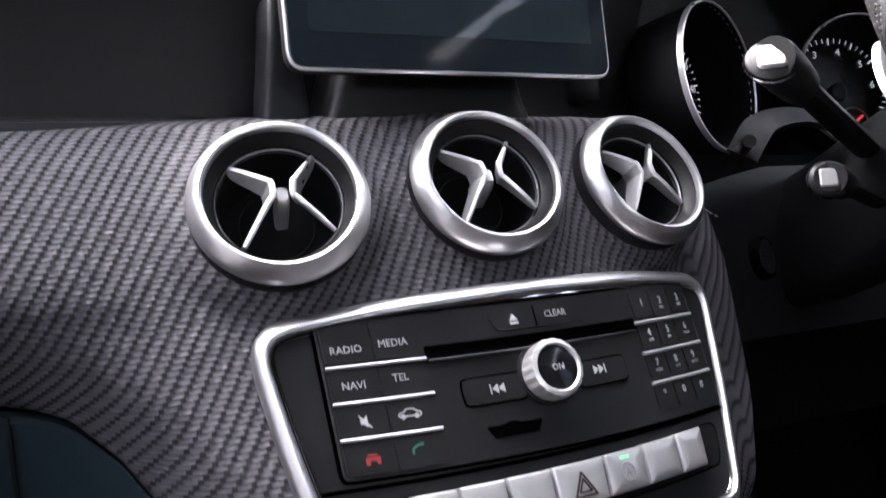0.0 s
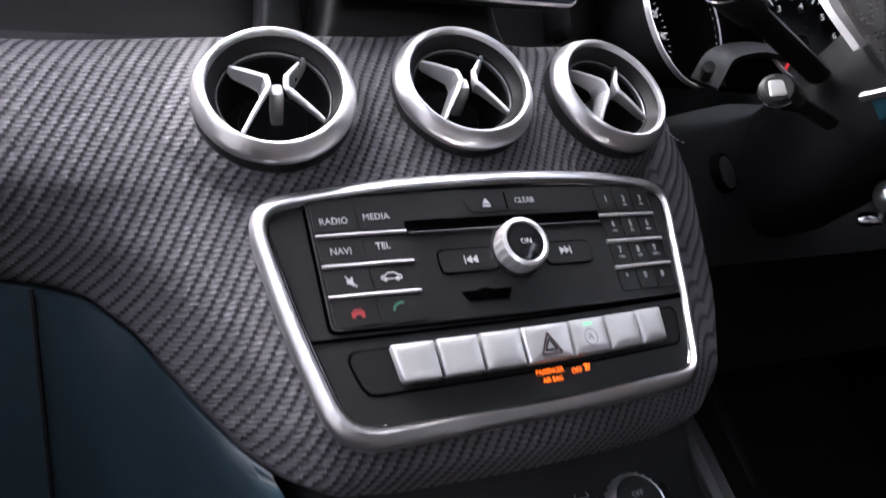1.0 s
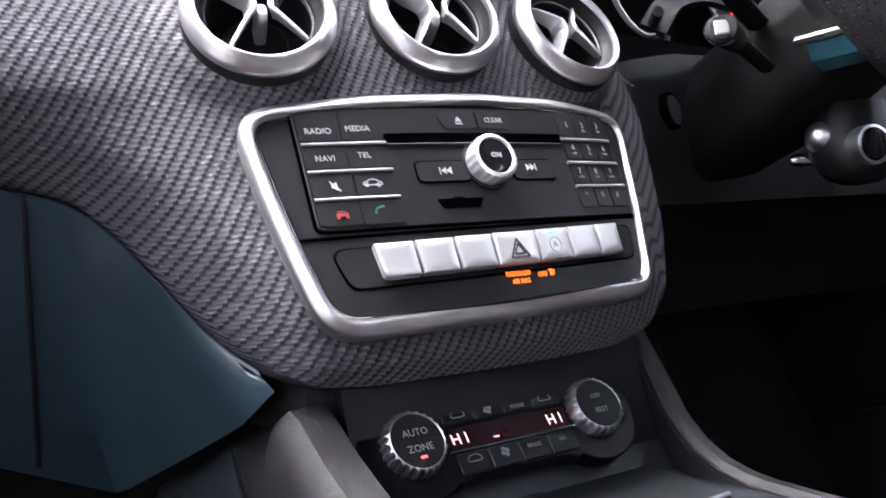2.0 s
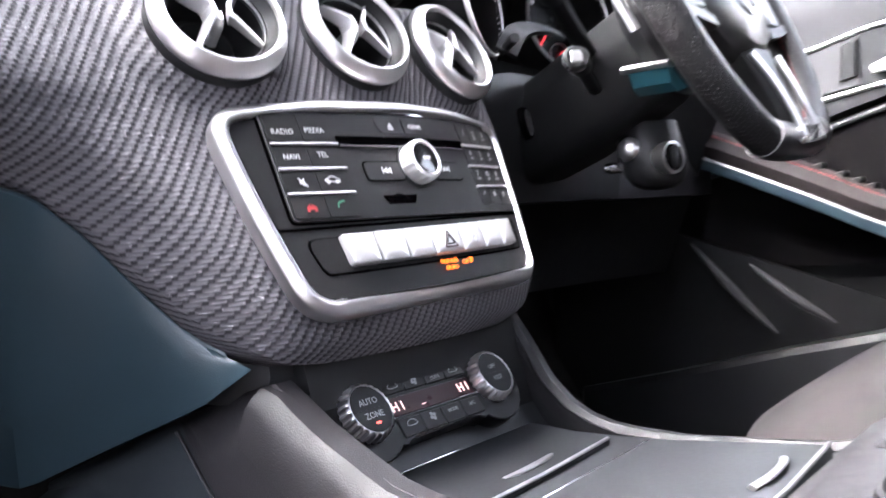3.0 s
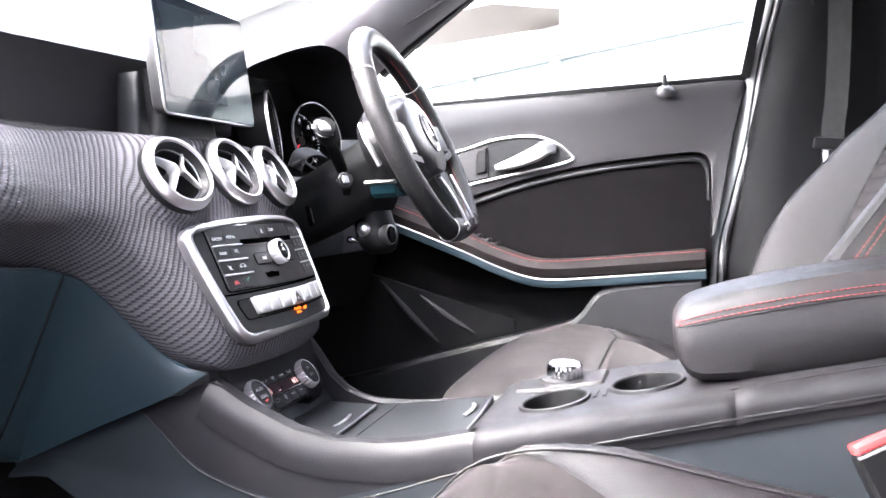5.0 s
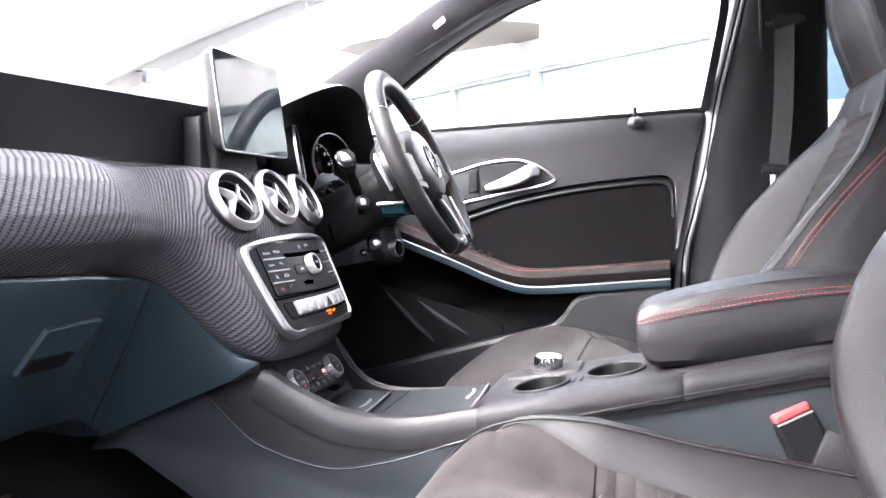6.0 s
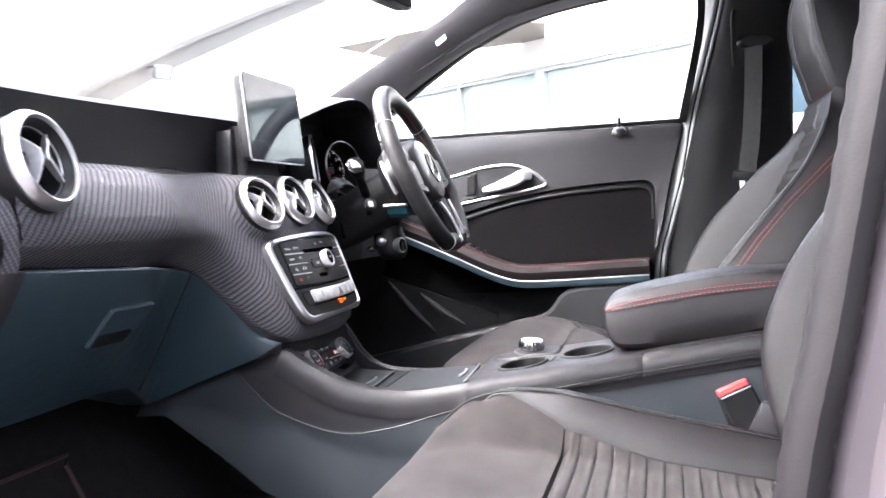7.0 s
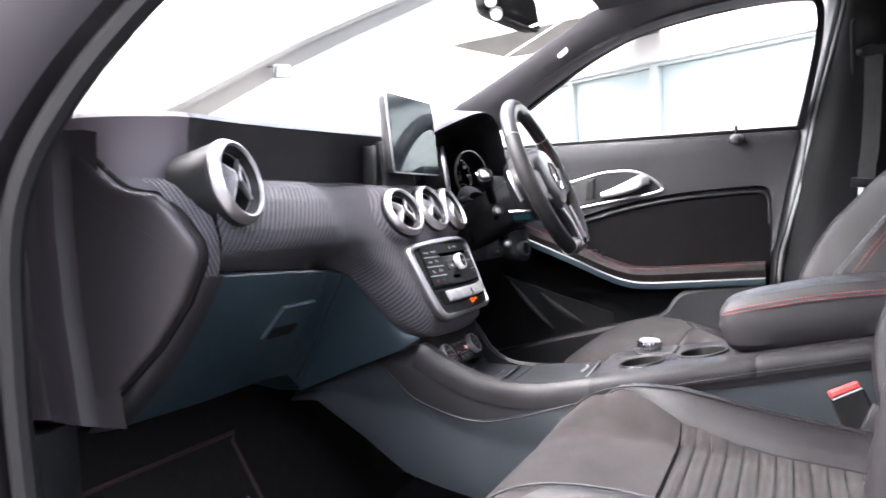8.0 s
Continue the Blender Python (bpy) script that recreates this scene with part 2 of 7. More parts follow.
def sweep(path, section, up=(0, 0, 1), closed=False, caps=True, scale=None):
    """A section (side, up) carried along a path."""
    path = [Vector(p) for p in path]
    n = len(path)
    rings = []
    for i, p in enumerate(path):
        a = path[(i - 1) % n] if closed or i else path[0]
        b = path[(i + 1) % n] if closed or i < n - 1 else path[-1]
        d = (b - a).normalized()
        u = Vector(up(p) if callable(up) else up)
        s = d.cross(u).normalized()
        w = s.cross(d).normalized()
        k = scale(i / max(1, n - 1)) if scale else 1
        rings.append([p + s * q[0] * k + w * q[1] * k for q in section])
    if closed:
        rings.append(rings[0])
        bm = loft(rings, True, False)
        bmesh.ops.remove_doubles(bm, verts=bm.verts, dist=1e-6)
        bmesh.ops.recalc_face_normals(bm, faces=bm.faces)
        return bm
    return loft(rings, True, caps)


def circle(r, n=10, ry=None):
    return [(r * math.cos(2 * math.pi * i / n), (ry or r) * math.sin(2 * math.pi * i / n)) for i in range(n)]


def tube(path, r, n=8, closed=False, up=(0.13, 0.21, 1)):
    return sweep(path, circle(r, n), up, closed)


def revolve(profile, m, n=40, close=False):
    """Profile of (radius, height) turned about the local z of m."""
    bm = bmesh.new()
    rings = [[m @ V(r * math.cos(2 * math.pi * i / n), r * math.sin(2 * math.pi * i / n), h) for i in range(n)] for r, h in profile]
    if close:
        rings.append(rings[0])
    loft(rings, True, False, bm)
    if close:
        bmesh.ops.remove_doubles(bm, verts=bm.verts, dist=1e-7)
        bmesh.ops.recalc_face_normals(bm, faces=bm.faces)
    return bm


def rbox(size, bevel, m, seg=2):
    bm = bmesh.new()
    bmesh.ops.create_cube(bm, size=1, matrix=Matrix.Diagonal((*size, 1)))
    if bevel:
        bmesh.ops.bevel(bm, geom=bm.edges[:], offset=bevel, segments=seg, affect="EDGES", profile=0.5)
    bm.transform(m)
    return bm


def rpoly(pts, r, seg=5):
    """A polygon (counter-clockwise) with rounded corners."""
    out = []
    n = len(pts)
    rs = r if isinstance(r, (list, tuple)) else [r] * n
    for i in range(n):
        p, a, b = Vector(pts[i]), Vector(pts[i - 1]), Vector(pts[(i + 1) % n])
        da, db = (a - p).normalized(), (b - p).normalized()
        ang = da.angle(db)
        d = min(rs[i] / math.tan(ang / 2), (a - p).length * 0.49, (b - p).length * 0.49)
        s, e = p + da * d, p + db * d
        for k in range(seg + 1):
            t = k / seg
            out.append(tuple((s * (1 - t) ** 2 + p * 2 * t * (1 - t) + e * t * t)))
    return out


def inset(poly, d):
    n = len(poly)
    out = []
    for i in range(n):
        a, p, b = Vector(poly[i - 1]), Vector(poly[i]), Vector(poly[(i + 1) % n])
        t = (b - a)
        if t.length < 1e-9:
            t = Vector((1, 0))
        t.normalize()
        out.append((p.x - t.y * d, p.y + t.x * d))
    return out


def prism(poly, h0, h1, b=0.0006, mp=None):
    """A counter-clockwise outline in (u, w) raised from h0 to h1, its top edge chamfered; mp maps (u, w, h) into the world."""
    rings = [[V(*p, h0) for p in poly], [V(*p, h1 - b) for p in poly], [V(*p, h1) for p in inset(poly, b)]]
    bm = loft(rings)
    return warp(bm, mp)


def warp(bm, mp):
    if mp is not None:
        if isinstance(mp, Matrix):
            bm.transform(mp)
        else:
            for v in bm.verts:
                v.co = mp(*v.co)
    bmesh.ops.recalc_face_normals(bm, faces=bm.faces)
    return bm


def sheet(poly, h0, h1, mp, n=36):
    """Like prism, for a wide convex outline on a curved surface: columns across u."""
    us = [p[0] for p in poly]
    lo, hi = min(us), max(us)
    rings = []
    for i in range(n + 1):
        u = lo + (hi - lo) * (0.5 - 0.5 * math.cos(math.pi * i / n))
        u = min(max(u, lo + 1e-5), hi - 1e-5)
        ws = []
        for a, b in zip(poly, poly[1:] + poly[:1]):
            if (a[0] - u) * (b[0] - u) <= 0 and abs(a[0] - b[0]) > 1e-9:
                ws.append(a[1] + (b[1] - a[1]) * (u - a[0]) / (b[0] - a[0]))
        w0, w1 = min(ws), max(ws)
        k = 6
        rings.append([V(u, w0 + (w1 - w0) * j / k, h1) for j in range(k + 1)] + [V(u, w0 + (w1 - w0) * j / k, h0) for j in range(k, -1, -1)])
    return warp(loft(rings), mp)


def rect(u0, w0, u1, w1, r=0.001, seg=3):
    return rpoly([(u0, w0), (u1, w0), (u1, w1), (u0, w1)], r, seg)


def lettering(name, body, size, mp, material, parent, u=0, w=0, h=0.0, thick=0.00025, label="", wide=1.0):
    """Raised print of built-in letters, centred on (u, w)."""
    cu = bpy.data.curves.new(name, "FONT")
    cu.body, cu.size, cu.extrude = body, size, thick / 2
    cu.align_x, cu.align_y = "CENTER", "CENTER"
    cu.resolution_u = 2
    ob = bpy.data.objects.new(name, cu)
    me = bpy.data.meshes.new_from_object(ob)
    bpy.data.objects.remove(ob)
    bm = bmesh.new()
    bm.from_mesh(me)
    bpy.data.meshes.remove(me)
    for v in bm.verts:
        v.co = V(u + v.co.x * wide, w + v.co.y, h + v.co.z + thick / 2)
    warp(bm, mp)
    return part(name, bm, material, parent, label, smooth=False)


def frame_m(o, x, y):
    """A matrix from an origin and two axes."""
    x, y = Vector(x).normalized(), Vector(y).normalized()
    z = x.cross(y).normalized()
    y = z.cross(x)
    return Matrix((( x.x, y.x, z.x, o[0]), (x.y, y.y, z.y, o[1]), (x.z, y.z, z.z, o[2]), (0, 0, 0, 1)))


def grid(fn, nu, nv, uvfn=None, thick=None):
    """A sheet of points fn(i/nu, j/nv); thick: a vector by which its back lies behind."""
    bm = bmesh.new()
    lay = bm.loops.layers.uv.new("UVMap") if uvfn else None
    vs = [[bm.verts.new(fn(i / nu, j / nv)) for j in range(nv + 1)] for i in range(nu + 1)]
    for i in range(nu):
        for j in range(nv):
            f = bm.faces.new((vs[i][j], vs[i + 1][j], vs[i + 1][j + 1], vs[i][j + 1]))
            if lay:
                for lp, (a, b) in zip(f.loops, ((i, j), (i + 1, j), (i + 1, j + 1), (i, j + 1))):
                    lp[lay].uv = uvfn(a, b, vs)
    if thick is not None:
        t = Vector(thick)
        back = [[bm.verts.new(v.co + t) for v in r] for r in vs]
        for i in range(nu):
            for j in range(nv):
                bm.faces.new((back[i][j], back[i][j + 1], back[i + 1][j + 1], back[i + 1][j]))
        edge = [(i, 0) for i in range(nu)] + [(nu, j) for j in range(nv)] + [(i, nv) for i in range(nu, 0, -1)] + [(0, j) for j in range(nv, 0, -1)]
        for (a, b), (c, d) in zip(edge, edge[1:] + edge[:1]):
            bm.faces.new((vs[a][b], vs[c][d], back[c][d], back[a][b]))
        bmesh.ops.recalc_face_normals(bm, faces=bm.faces)
    return bm


def stitches(path, parent, name="stitching", length=0.004, gap=0.0018, r=0.0006, material=None):
    """Separate thread stitches along a path, one mesh."""
    p = [Vector(q) for q in path]
    bm = bmesh.new()
    acc, nxt = 0.0, 0.0
    for a, b in zip(p, p[1:]):
        seg = (b - a).length
        while nxt < acc + seg:
            t = (nxt - acc) / seg
            c = a.lerp(b, t)
            d = (b - a).normalized()
            e = c + d * length
            s = d.cross(V(0.2, 0.3, 1)).normalized() * r
            w = s.cross(d).normalized() * r
            vs = [bm.verts.new(q + o) for q in (c, e) for o in (s, w, -s, -w)]
            for i in range(4):
                j = (i + 1) % 4
                bm.faces.new((vs[i], vs[j], vs[4 + j], vs[4 + i]))
            nxt += length + gap
        acc += seg
    return part(name, bm, material or REDST, parent, "red contrast stitching", smooth=False)


# ---- the setting: yard, buildings, car shell ----
def box_mesh(x0, y0, z0, x1, y1, z1, bev=0.0):
    return rbox((x1 - x0, y1 - y0, z1 - z0), bev, Matrix.Translation(((x0 + x1) / 2, (y0 + y1) / 2, (z0 + z1) / 2)))


def build_yard():
    g = grid(lambda a, b: V(-400 + 800 * a, -400 + 800 * b, 0.0), 8, 8)
    tagged(part("ground", g, TARMAC), "grey tarmac yard round the car", "ground", kind="structure")
    # white rendered building beside the driver's door, turned a little from the car's axis
    o = V(10.33, 0.86, 0)
    h = root("building", tuple(o), "white rendered building with a window band under its eave", "building")
    along = V(0.535, 0.845, 0)
    out = V(-0.845, 0.535, 0)
    m = Matrix(((along.x, out.x, 0, o.x), (along.y, out.y, 0, o.y), (0, 0, 1, 0), (0, 0, 0, 1)))

    def block(name, x0, x1, y0, y1, z0, z1, mat_, parent, label=""):
        return part(name, rbox((x1 - x0, y1 - y0, z1 - z0), 0.008, m @ Matrix.Translation(((x0 + x1) / 2, (y0 + y1) / 2, (z0 + z1) / 2))), mat_, parent, label)
    block("wall", -22, 8.6, -0.4, -0.1, 0, 1.25, RENDER, h)
    block("wall", -22, 8.6, -0.4, -0.1, 2.74, 4.2, RENDER, h)
    block("wall", 4.4, 8.6, -0.4, -0.1, 1.25, 2.74, RENDER, h)
    x = -10.95
    for w, j in ((2.8, 0.03), (2.8, 0.07), (2.8, 0.03), (2.8, 0.03), (1.51, 0.075), (1.51, 0.03), (1.38, 0.05)):
        win = block("window", x, x + w, -0.24, -0.20, 1.25, 2.74, PANE, h, "pale reflecting window")
        block("jamb", x - j, x + j, -0.26, -0.12, 1.25, 2.74, WINFR, win)
        block("head", x + j, x + w - 0.03, -0.22, -0.12, 2.70, 2.74, WINFR, win)
        block("sill", x + j, x + w - 0.03, -0.22, 0.02, 1.25, 1.33, WINFR, win)
        x += w
    for k in range(6):
        block("drip_board", -20 + k * 5, -15.02 + k * 5, -0.10, -0.06, 2.745, 2.775, WINFR, h)
    # brown soffit of the corner roof
    pts = [(9.75, 3.50), (8.95, 1.45), (9.60, 0.78), (10.60, 0.92), (11.10, 3.10)]
    part("corner_roof", loft([[V(x, y, z) for x, y in pts] for z in (3.12, 3.16)]), EAVE, h, "brown boarded soffit")
    # gabled workshop ahead of the windscreen
    b = root("workshop", (16, 9.4, 0), "pale gabled workshop with a weathered verge board", "building")
    prof = [(5.0, 0), (26, 0), (26, 8.2), (11.3, 2.75), (8.4, 1.66), (5.0, 0.4)]
    part("gable_wall", loft([[V(x, y, z) for x, z in prof] for y in (9.25, 9.55)]), RENDER, b)
    vb = [V(5.0, 9.15, 0.52), V(8.4, 9.15, 1.78), V(11.4, 9.15, 2.9), V(15.3, 9.15, 4.52), V(18.66, 9.15, 5.78), V(26, 9.15, 8.45)]
    part("verge_board", sweep(vb, [(-0.16, -0.34), (0.04, -0.34), (0.04, 0.0), (-0.16, 0.0)], up=(0, 0, 1)), VERGE, b, "pale weathered verge board")
    part("roof", loft([[p + V(0, -0.2, 0.02) for p in vb] + [p + V(0, -0.2, 0.14) for p in vb[::-1]], [p + V(0, 9, 0.02) for p in vb] + [p + V(0, 9, 0.14) for p in vb[::-1]]]), VERGE, b)
    lp = V(14.35, 8.75, 3.92)
    fl = root("flood_lamp", tuple(lp), "grey flood lamp fixed under the verge", "lamp")
    hm = look(lp, lp + V(-1, -1.2, -0.7))
    part("housing", rbox((0.34, 0.26, 0.14), 0.03, hm), pmat("grey_lamp_housing", (0.10, 0.105, 0.11), 0.5), fl)
    part("lens", rbox((0.26, 0.19, 0.01), 0.004, hm @ Matrix.Translation((0, 0, -0.076))), PANE, fl)
    part("bracket", tube([lp, lp + V(0.04, 0.12, 0.12), lp + V(0.06, 0.40, 0.14)], 0.02), EAVE, fl)
    # roof of a parked car between the yard and the building
    car = root("parked_car", (5.4, 0.5, 0), "pale parked car standing beyond the driver's door", "car")
    part("body", loft([[V(5.4 + 0.85 * k * sx, y, z) for sx, z in ((-1, 0.3), (1, 0.3), (1, 0.92), (0.8, 0.98), (0.66, tz), (-0.66, tz), (-0.8, 0.98), (-1, 0.92))] for y, k, tz in ((-3.2, 0.85, 0.99), (-2.6, 1, 1.0), (-1.9, 1, 1.36), (-0.2, 1, 1.40), (0.75, 1, 1.39), (1.6, 1, 1.01), (2.6, 0.9, 0.99))]), PALEPAINT, car)
    for y in (-2.2, 1.5):
        for sx in (-1, 1):
            part("wheel", revolve([(0.0, -0.1), (0.31, -0.1), (0.33, -0.06), (0.33, 0.06), (0.31, 0.1), (0.0, 0.1)], Matrix.Translation((5.4 + sx * 0.76, y, 0.33)) @ pose(0, 0, 0, 0, 90, 0), 24), RUBBER, car)


# outline of the door opening on the driver's side, mirrored for the other: x, y, z
WIN_EDGE = [(0.745, 0.26, 1.03), (0.72, 0.10, 1.10), (0.69, -0.01, 1.168), (0.68, -0.155, 1.249), (0.67, -0.286, 1.298), (0.66, -0.47, 1.326), (0.655, -0.64, 1.328)]
SCREEN_EDGE = [(0.67, 0.40, 1.04), (0.64, 0.28, 1.10), (0.62, 0.176, 1.154), (0.61, 0.032, 1.228), (0.60, -0.105, 1.300), (0.58, -0.24, 1.355), (0.56, -0.64, 1.385)]


def mir(p, s):
    return V(s * p[0], p[1], p[2])


def build_shell():
    # headliner with its front edge over the windscreen
    def roof(a, b):
        y = -0.17 - 1.75 * b
        x = -0.585 + 1.17 * a
        return V(x, y - 0.02 * (2 * a - 1) ** 2, 1.352 + 0.055 * (1 - (2 * a - 1) ** 2) * smooth01(-0.2, 0.5, b) + 0.03 * smooth01(0, 0.12, b))
    tagged(part("ceiling", grid(roof, 16, 20, thick=(0, 0, 0.03)), HEAD), "dark cloth headliner of the car", "headliner", kind="structure")
    for s in (1, -1):
        w, c = cr([mir(p, s) for p in WIN_EDGE], 5), cr([mir(p, s) for p in SCREEN_EDGE], 5)
        rings = []
        for a, b in zip(w, c):
            d = (b - a)
            n = V(-s * 0.75, -0.35, 0.1).normalized()
            rings.append([a, a + d * 0.15 + n * 0.012, a + d * 0.5 + n * 0.018, a + d * 0.85 + n * 0.010, b, b - n * 0.02, a - n * 0.02])
        pl = part("pillar", loft(rings), PILLAR)
        tagged(pl, "grey grained windscreen pillar trim", "pillar trim", kind="structure")
        pl.name = "trim"
    # airbag badge on the driver's pillar
    m = frame_m((0.617, -0.098, 1.262), (-0.15, -0.78, 0.45), (0.45, 0.25, 0.80))
    part("badge", prism(rect(-0.014, -0.0125, 0.014, 0.0125, 0.005), 0.0, 0.0012, 0.0005, m), GREYP, None)
    tagged(bpy.data.objects["badge"], "light grey rounded airbag badge on the pillar", "badge")
    # windscreen, side glass
    scr = grid(lambda a, b: V(-0.62 + 1.24 * a, 0.62 - 0.78 * b - 0.10 * (2 * a - 1) ** 2 * (1 - b), 1.03 + 0.33 * b), 10, 8, thick=(0, 0.002, 0.004))
    ob = tagged(part("windscreen", scr, CLEAR), "clear windscreen glass", "windscreen", kind="structure")
    ob.visible_shadow = False
    # body behind the front seats and round the cabin
    sh = root("body_shell", (0, -1.2, 0.2), "dark grey metallic car body shell", "car body", kind="structure")
    part("floor_pan", box_mesh(-0.74, -1.95, 0.33, 0.74, 0.16, 0.37), CARPET, sh)
    part("firewall", grid(lambda a, b: V(-0.72 + 1.44 * a, 0.160 + 0.245 * b, 0.365 + 0.45 * b), 6, 6, thick=(0, 0.03, -0.02)), CARPET, sh)
    part("upper_firewall", box_mesh(-0.74, 0.40, 0.78, 0.74, 0.44, 1.00), DARK, sh)
    for s in (-1, 1):
        part("cowl_side", box_mesh(min(s * 0.735, s * 0.765), 0.20 if s < 0 else 0.24, 0.30, max(s * 0.735, s * 0.765), 0.62, 1.03), DARK, sh)
    part("bulkhead", box_mesh(-0.74, 0.55, 0.3, 0.74, 0.62, 1.02), DARK, sh)
    part("tailgate", box_mesh(-0.70, -2.0, 0.33, 0.70, -1.93, 1.02), SOFT, sh)
    part("rear_bench", rbox((1.2, 0.5, 0.3), 0.08, Matrix.Translation((0, -1.6, 0.55)), 3), LEATHER, sh)
    part("rear_roof_rail", box_mesh(-0.6, -1.98, 1.28, 0.6, -1.9, 1.37), HEAD, sh)
    for s in (1, -1):
        # sill
        part("sill", box_mesh(min(s * 0.68, s * 0.80), -1.9, 0.28, max(s * 0.68, s * 0.80), 0.2, 0.43, 0.02), PAINT if s < 0 else SOFT, sh)
        # roof rail
        pr = cr([mir(p, s) for p in ((0.70, 0.02, 1.19), (0.69, -0.155, 1.27), (0.68, -0.286, 1.318), (0.67, -0.47, 1.345), (0.665, -0.64, 1.35), (0.655, -1.2, 1.335), (0.63, -1.8, 1.25))], 5)
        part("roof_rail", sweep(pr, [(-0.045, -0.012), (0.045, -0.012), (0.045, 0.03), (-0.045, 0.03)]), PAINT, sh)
        # centre pillar trim
        prof = [(1.36, -0.70, -0.86, 0.60), (1.30, -0.69, -0.86, 0.655), (1.20, -0.665, -0.855, 0.69), (1.06, -0.635, -0.85, 0.715), (0.97, -0.615, -0.85, 0.725), (0.93, -0.61, -0.85, 0.735), (0.80, -0.585, -0.85, 0.735), (0.65, -0.555, -0.85, 0.73), (0.42, -0.53, -0.85, 0.72)]
        rings = []
        for z, ya, yb, x in prof:
            if s > 0:
                ya = interp(z, [(0.42, -0.514), (0.738, -0.546), (0.836, -0.566), (0.932, -0.588), (1.004, -0.606), (1.063, -0.623), (1.134, -0.645), (1.239, -0.676), (1.36, -0.705)])
                yb = -0.800
                rings.append([V(x + 0.02, yb - 0.022, z), V(x - 0.012, yb - 0.018, z), V(x - 0.020, yb - 0.008, z), V(x - 0.022, yb + 0.008, z), V(x - 0.022, ya - 0.080, z), V(x - 0.018, ya - 0.056, z), V(x - 0.010, ya - 0.036, z), V(x + 0.003, ya - 0.018, z), V(x + 0.020, ya - 0.004, z), V(x + 0.05, ya, z), V(x + 0.07, yb - 0.022, z)])
                continue
            ya -= 0.16
            rings.append([V(s * x, yb - 0.03, z), V(s * (x - 0.022), yb, z), V(s * (x - 0.022), ya - 0.05, z), V(s * (x + 0.005), ya - 0.012, z), V(s * (x + 0.05), ya, z), V(s * (x + 0.09), yb - 0.03, z)])
        part("centre_pillar", loft(rings), VOID if s > 0 else DARK, sh, "black lower pillar trim", angle=60)
        # painted jamb, paler for the light on it, and seals beside the pillar
        if s > 0:
            jp = cr([V(*p) for p in ((0.690, -0.672, 1.33), (0.712, -0.655, 1.26), (0.733, -0.630, 1.17), (0.750, -0.604, 1.075), (0.757, -0.579, 0.95), (0.757, -0.547, 0.84), (0.757, -0.523, 0.738), (0.757, -0.507, 0.45))], 6)
            part("door_jamb", loft([[p + V(x, y, 0) for x, y in ((0.040, 0.022), (0.012, 0.010), (0.007, 0.001), (0.002, -0.003), (-0.002, -0.007), (-0.003, -0.012), (0.000, -0.0145), (-0.004, -0.017), (-0.007, -0.020), (-0.006, -0.0235), (0.000, -0.028), (0.002, -0.040), (0.040, -0.040))] for p in jp]), JAMBP, sh, "painted door jamb, coloured paler as lit", angle=60)
            part("door_seal", sweep([p + V(-0.0015, -0.0148, 0) for p in jp], circle(0.0022, 8), up=(-1, 0.1, 0.1)), RUBBER, sh, "black rubber door seal")
            part("door_seal", sweep([p + V(-0.0055, -0.0265, 0) for p in jp], circle(0.0034, 8), up=(-1, 0.1, 0.1)), RUBBER, sh, "black rubber door seal")
        else:
            jp = cr([V(*p) for p in ((-0.72, -0.775, 1.34), (-0.745, -0.735, 1.22), (-0.768, -0.695, 1.07), (-0.782, -0.669, 0.95), (-0.785, -0.643, 0.82), (-0.785, -0.620, 0.70), (-0.785, -0.600, 0.45))], 12)
            seal = []
            for i, p in enumerate(jp):
                k = 1.0 + (0.05 if i % 2 else -0.03)
                seal.append([p + V(0.017 * k * math.sin(a) * 1.0, 0.0135 * k * math.cos(a), 0) for a in [2 * math.pi * q / 12 for q in range(12)]])
            part("door_seal", loft(seal), SEALM, sh, "dark ribbed rubber door seal")
            skin = []
            for p in jp:
                skin.append([p + V(x, y, 0) for x, y in ((0.02, -0.016), (0.0, -0.0135), (-0.006, -0.020), (-0.006, -0.032), (-0.016, -0.038), (-0.020, -0.050), (-0.020, -0.085), (-0.040, -0.100), (-0.045, -0.21), (0.02, -0.21))])
            # same body as the hinge pillar, in the lit paint copy
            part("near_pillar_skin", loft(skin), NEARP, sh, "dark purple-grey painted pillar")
        # rear door
        part("rear_door", loft([[V(s * 0.76, y, 0.4), V(s * 0.74, y, 1.02), V(s * 0.76, y, 1.06), V(s * 0.82, y, 1.06), V(s * 0.84, y, 0.4)] for y in (-1.95, -1.4, -0.86)]), SOFT, sh)
        part("rear_quarter", loft([[V(s * 0.73, y, 1.06), V(s * 0.66, y, 1.34), V(s * 0.70, y, 1.36), V(s * 0.79, y, 1.06)] for y in (-1.95, -1.55)]), SOFT, sh)
        g = part("rear_glass", grid(lambda a, b: V(s * (0.75 - 0.09 * b), -1.56 + 0.755 * a, 1.06 + 0.28 * b), 3, 3, thick=(s * 0.004, 0, 0)), TINT, sh, "blue-tinted rear side glass")
        g.visible_shadow = False
    # hinge pillar, seal and sill plate round the open passenger door
    hp = cr([(-0.775, 0.14, 0.36), (-0.775, 0.175, 0.62), (-0.775, 0.185, 0.80), (-0.775, 0.17, 0.95), (-0.755, 0.11, 1.06), (-0.725, 0.0, 1.17), (-0.705, -0.155, 1.275), (-0.69, -0.30, 1.33), (-0.68, -0.5, 1.358), (-0.675, -0.66, 1.36)], 6)
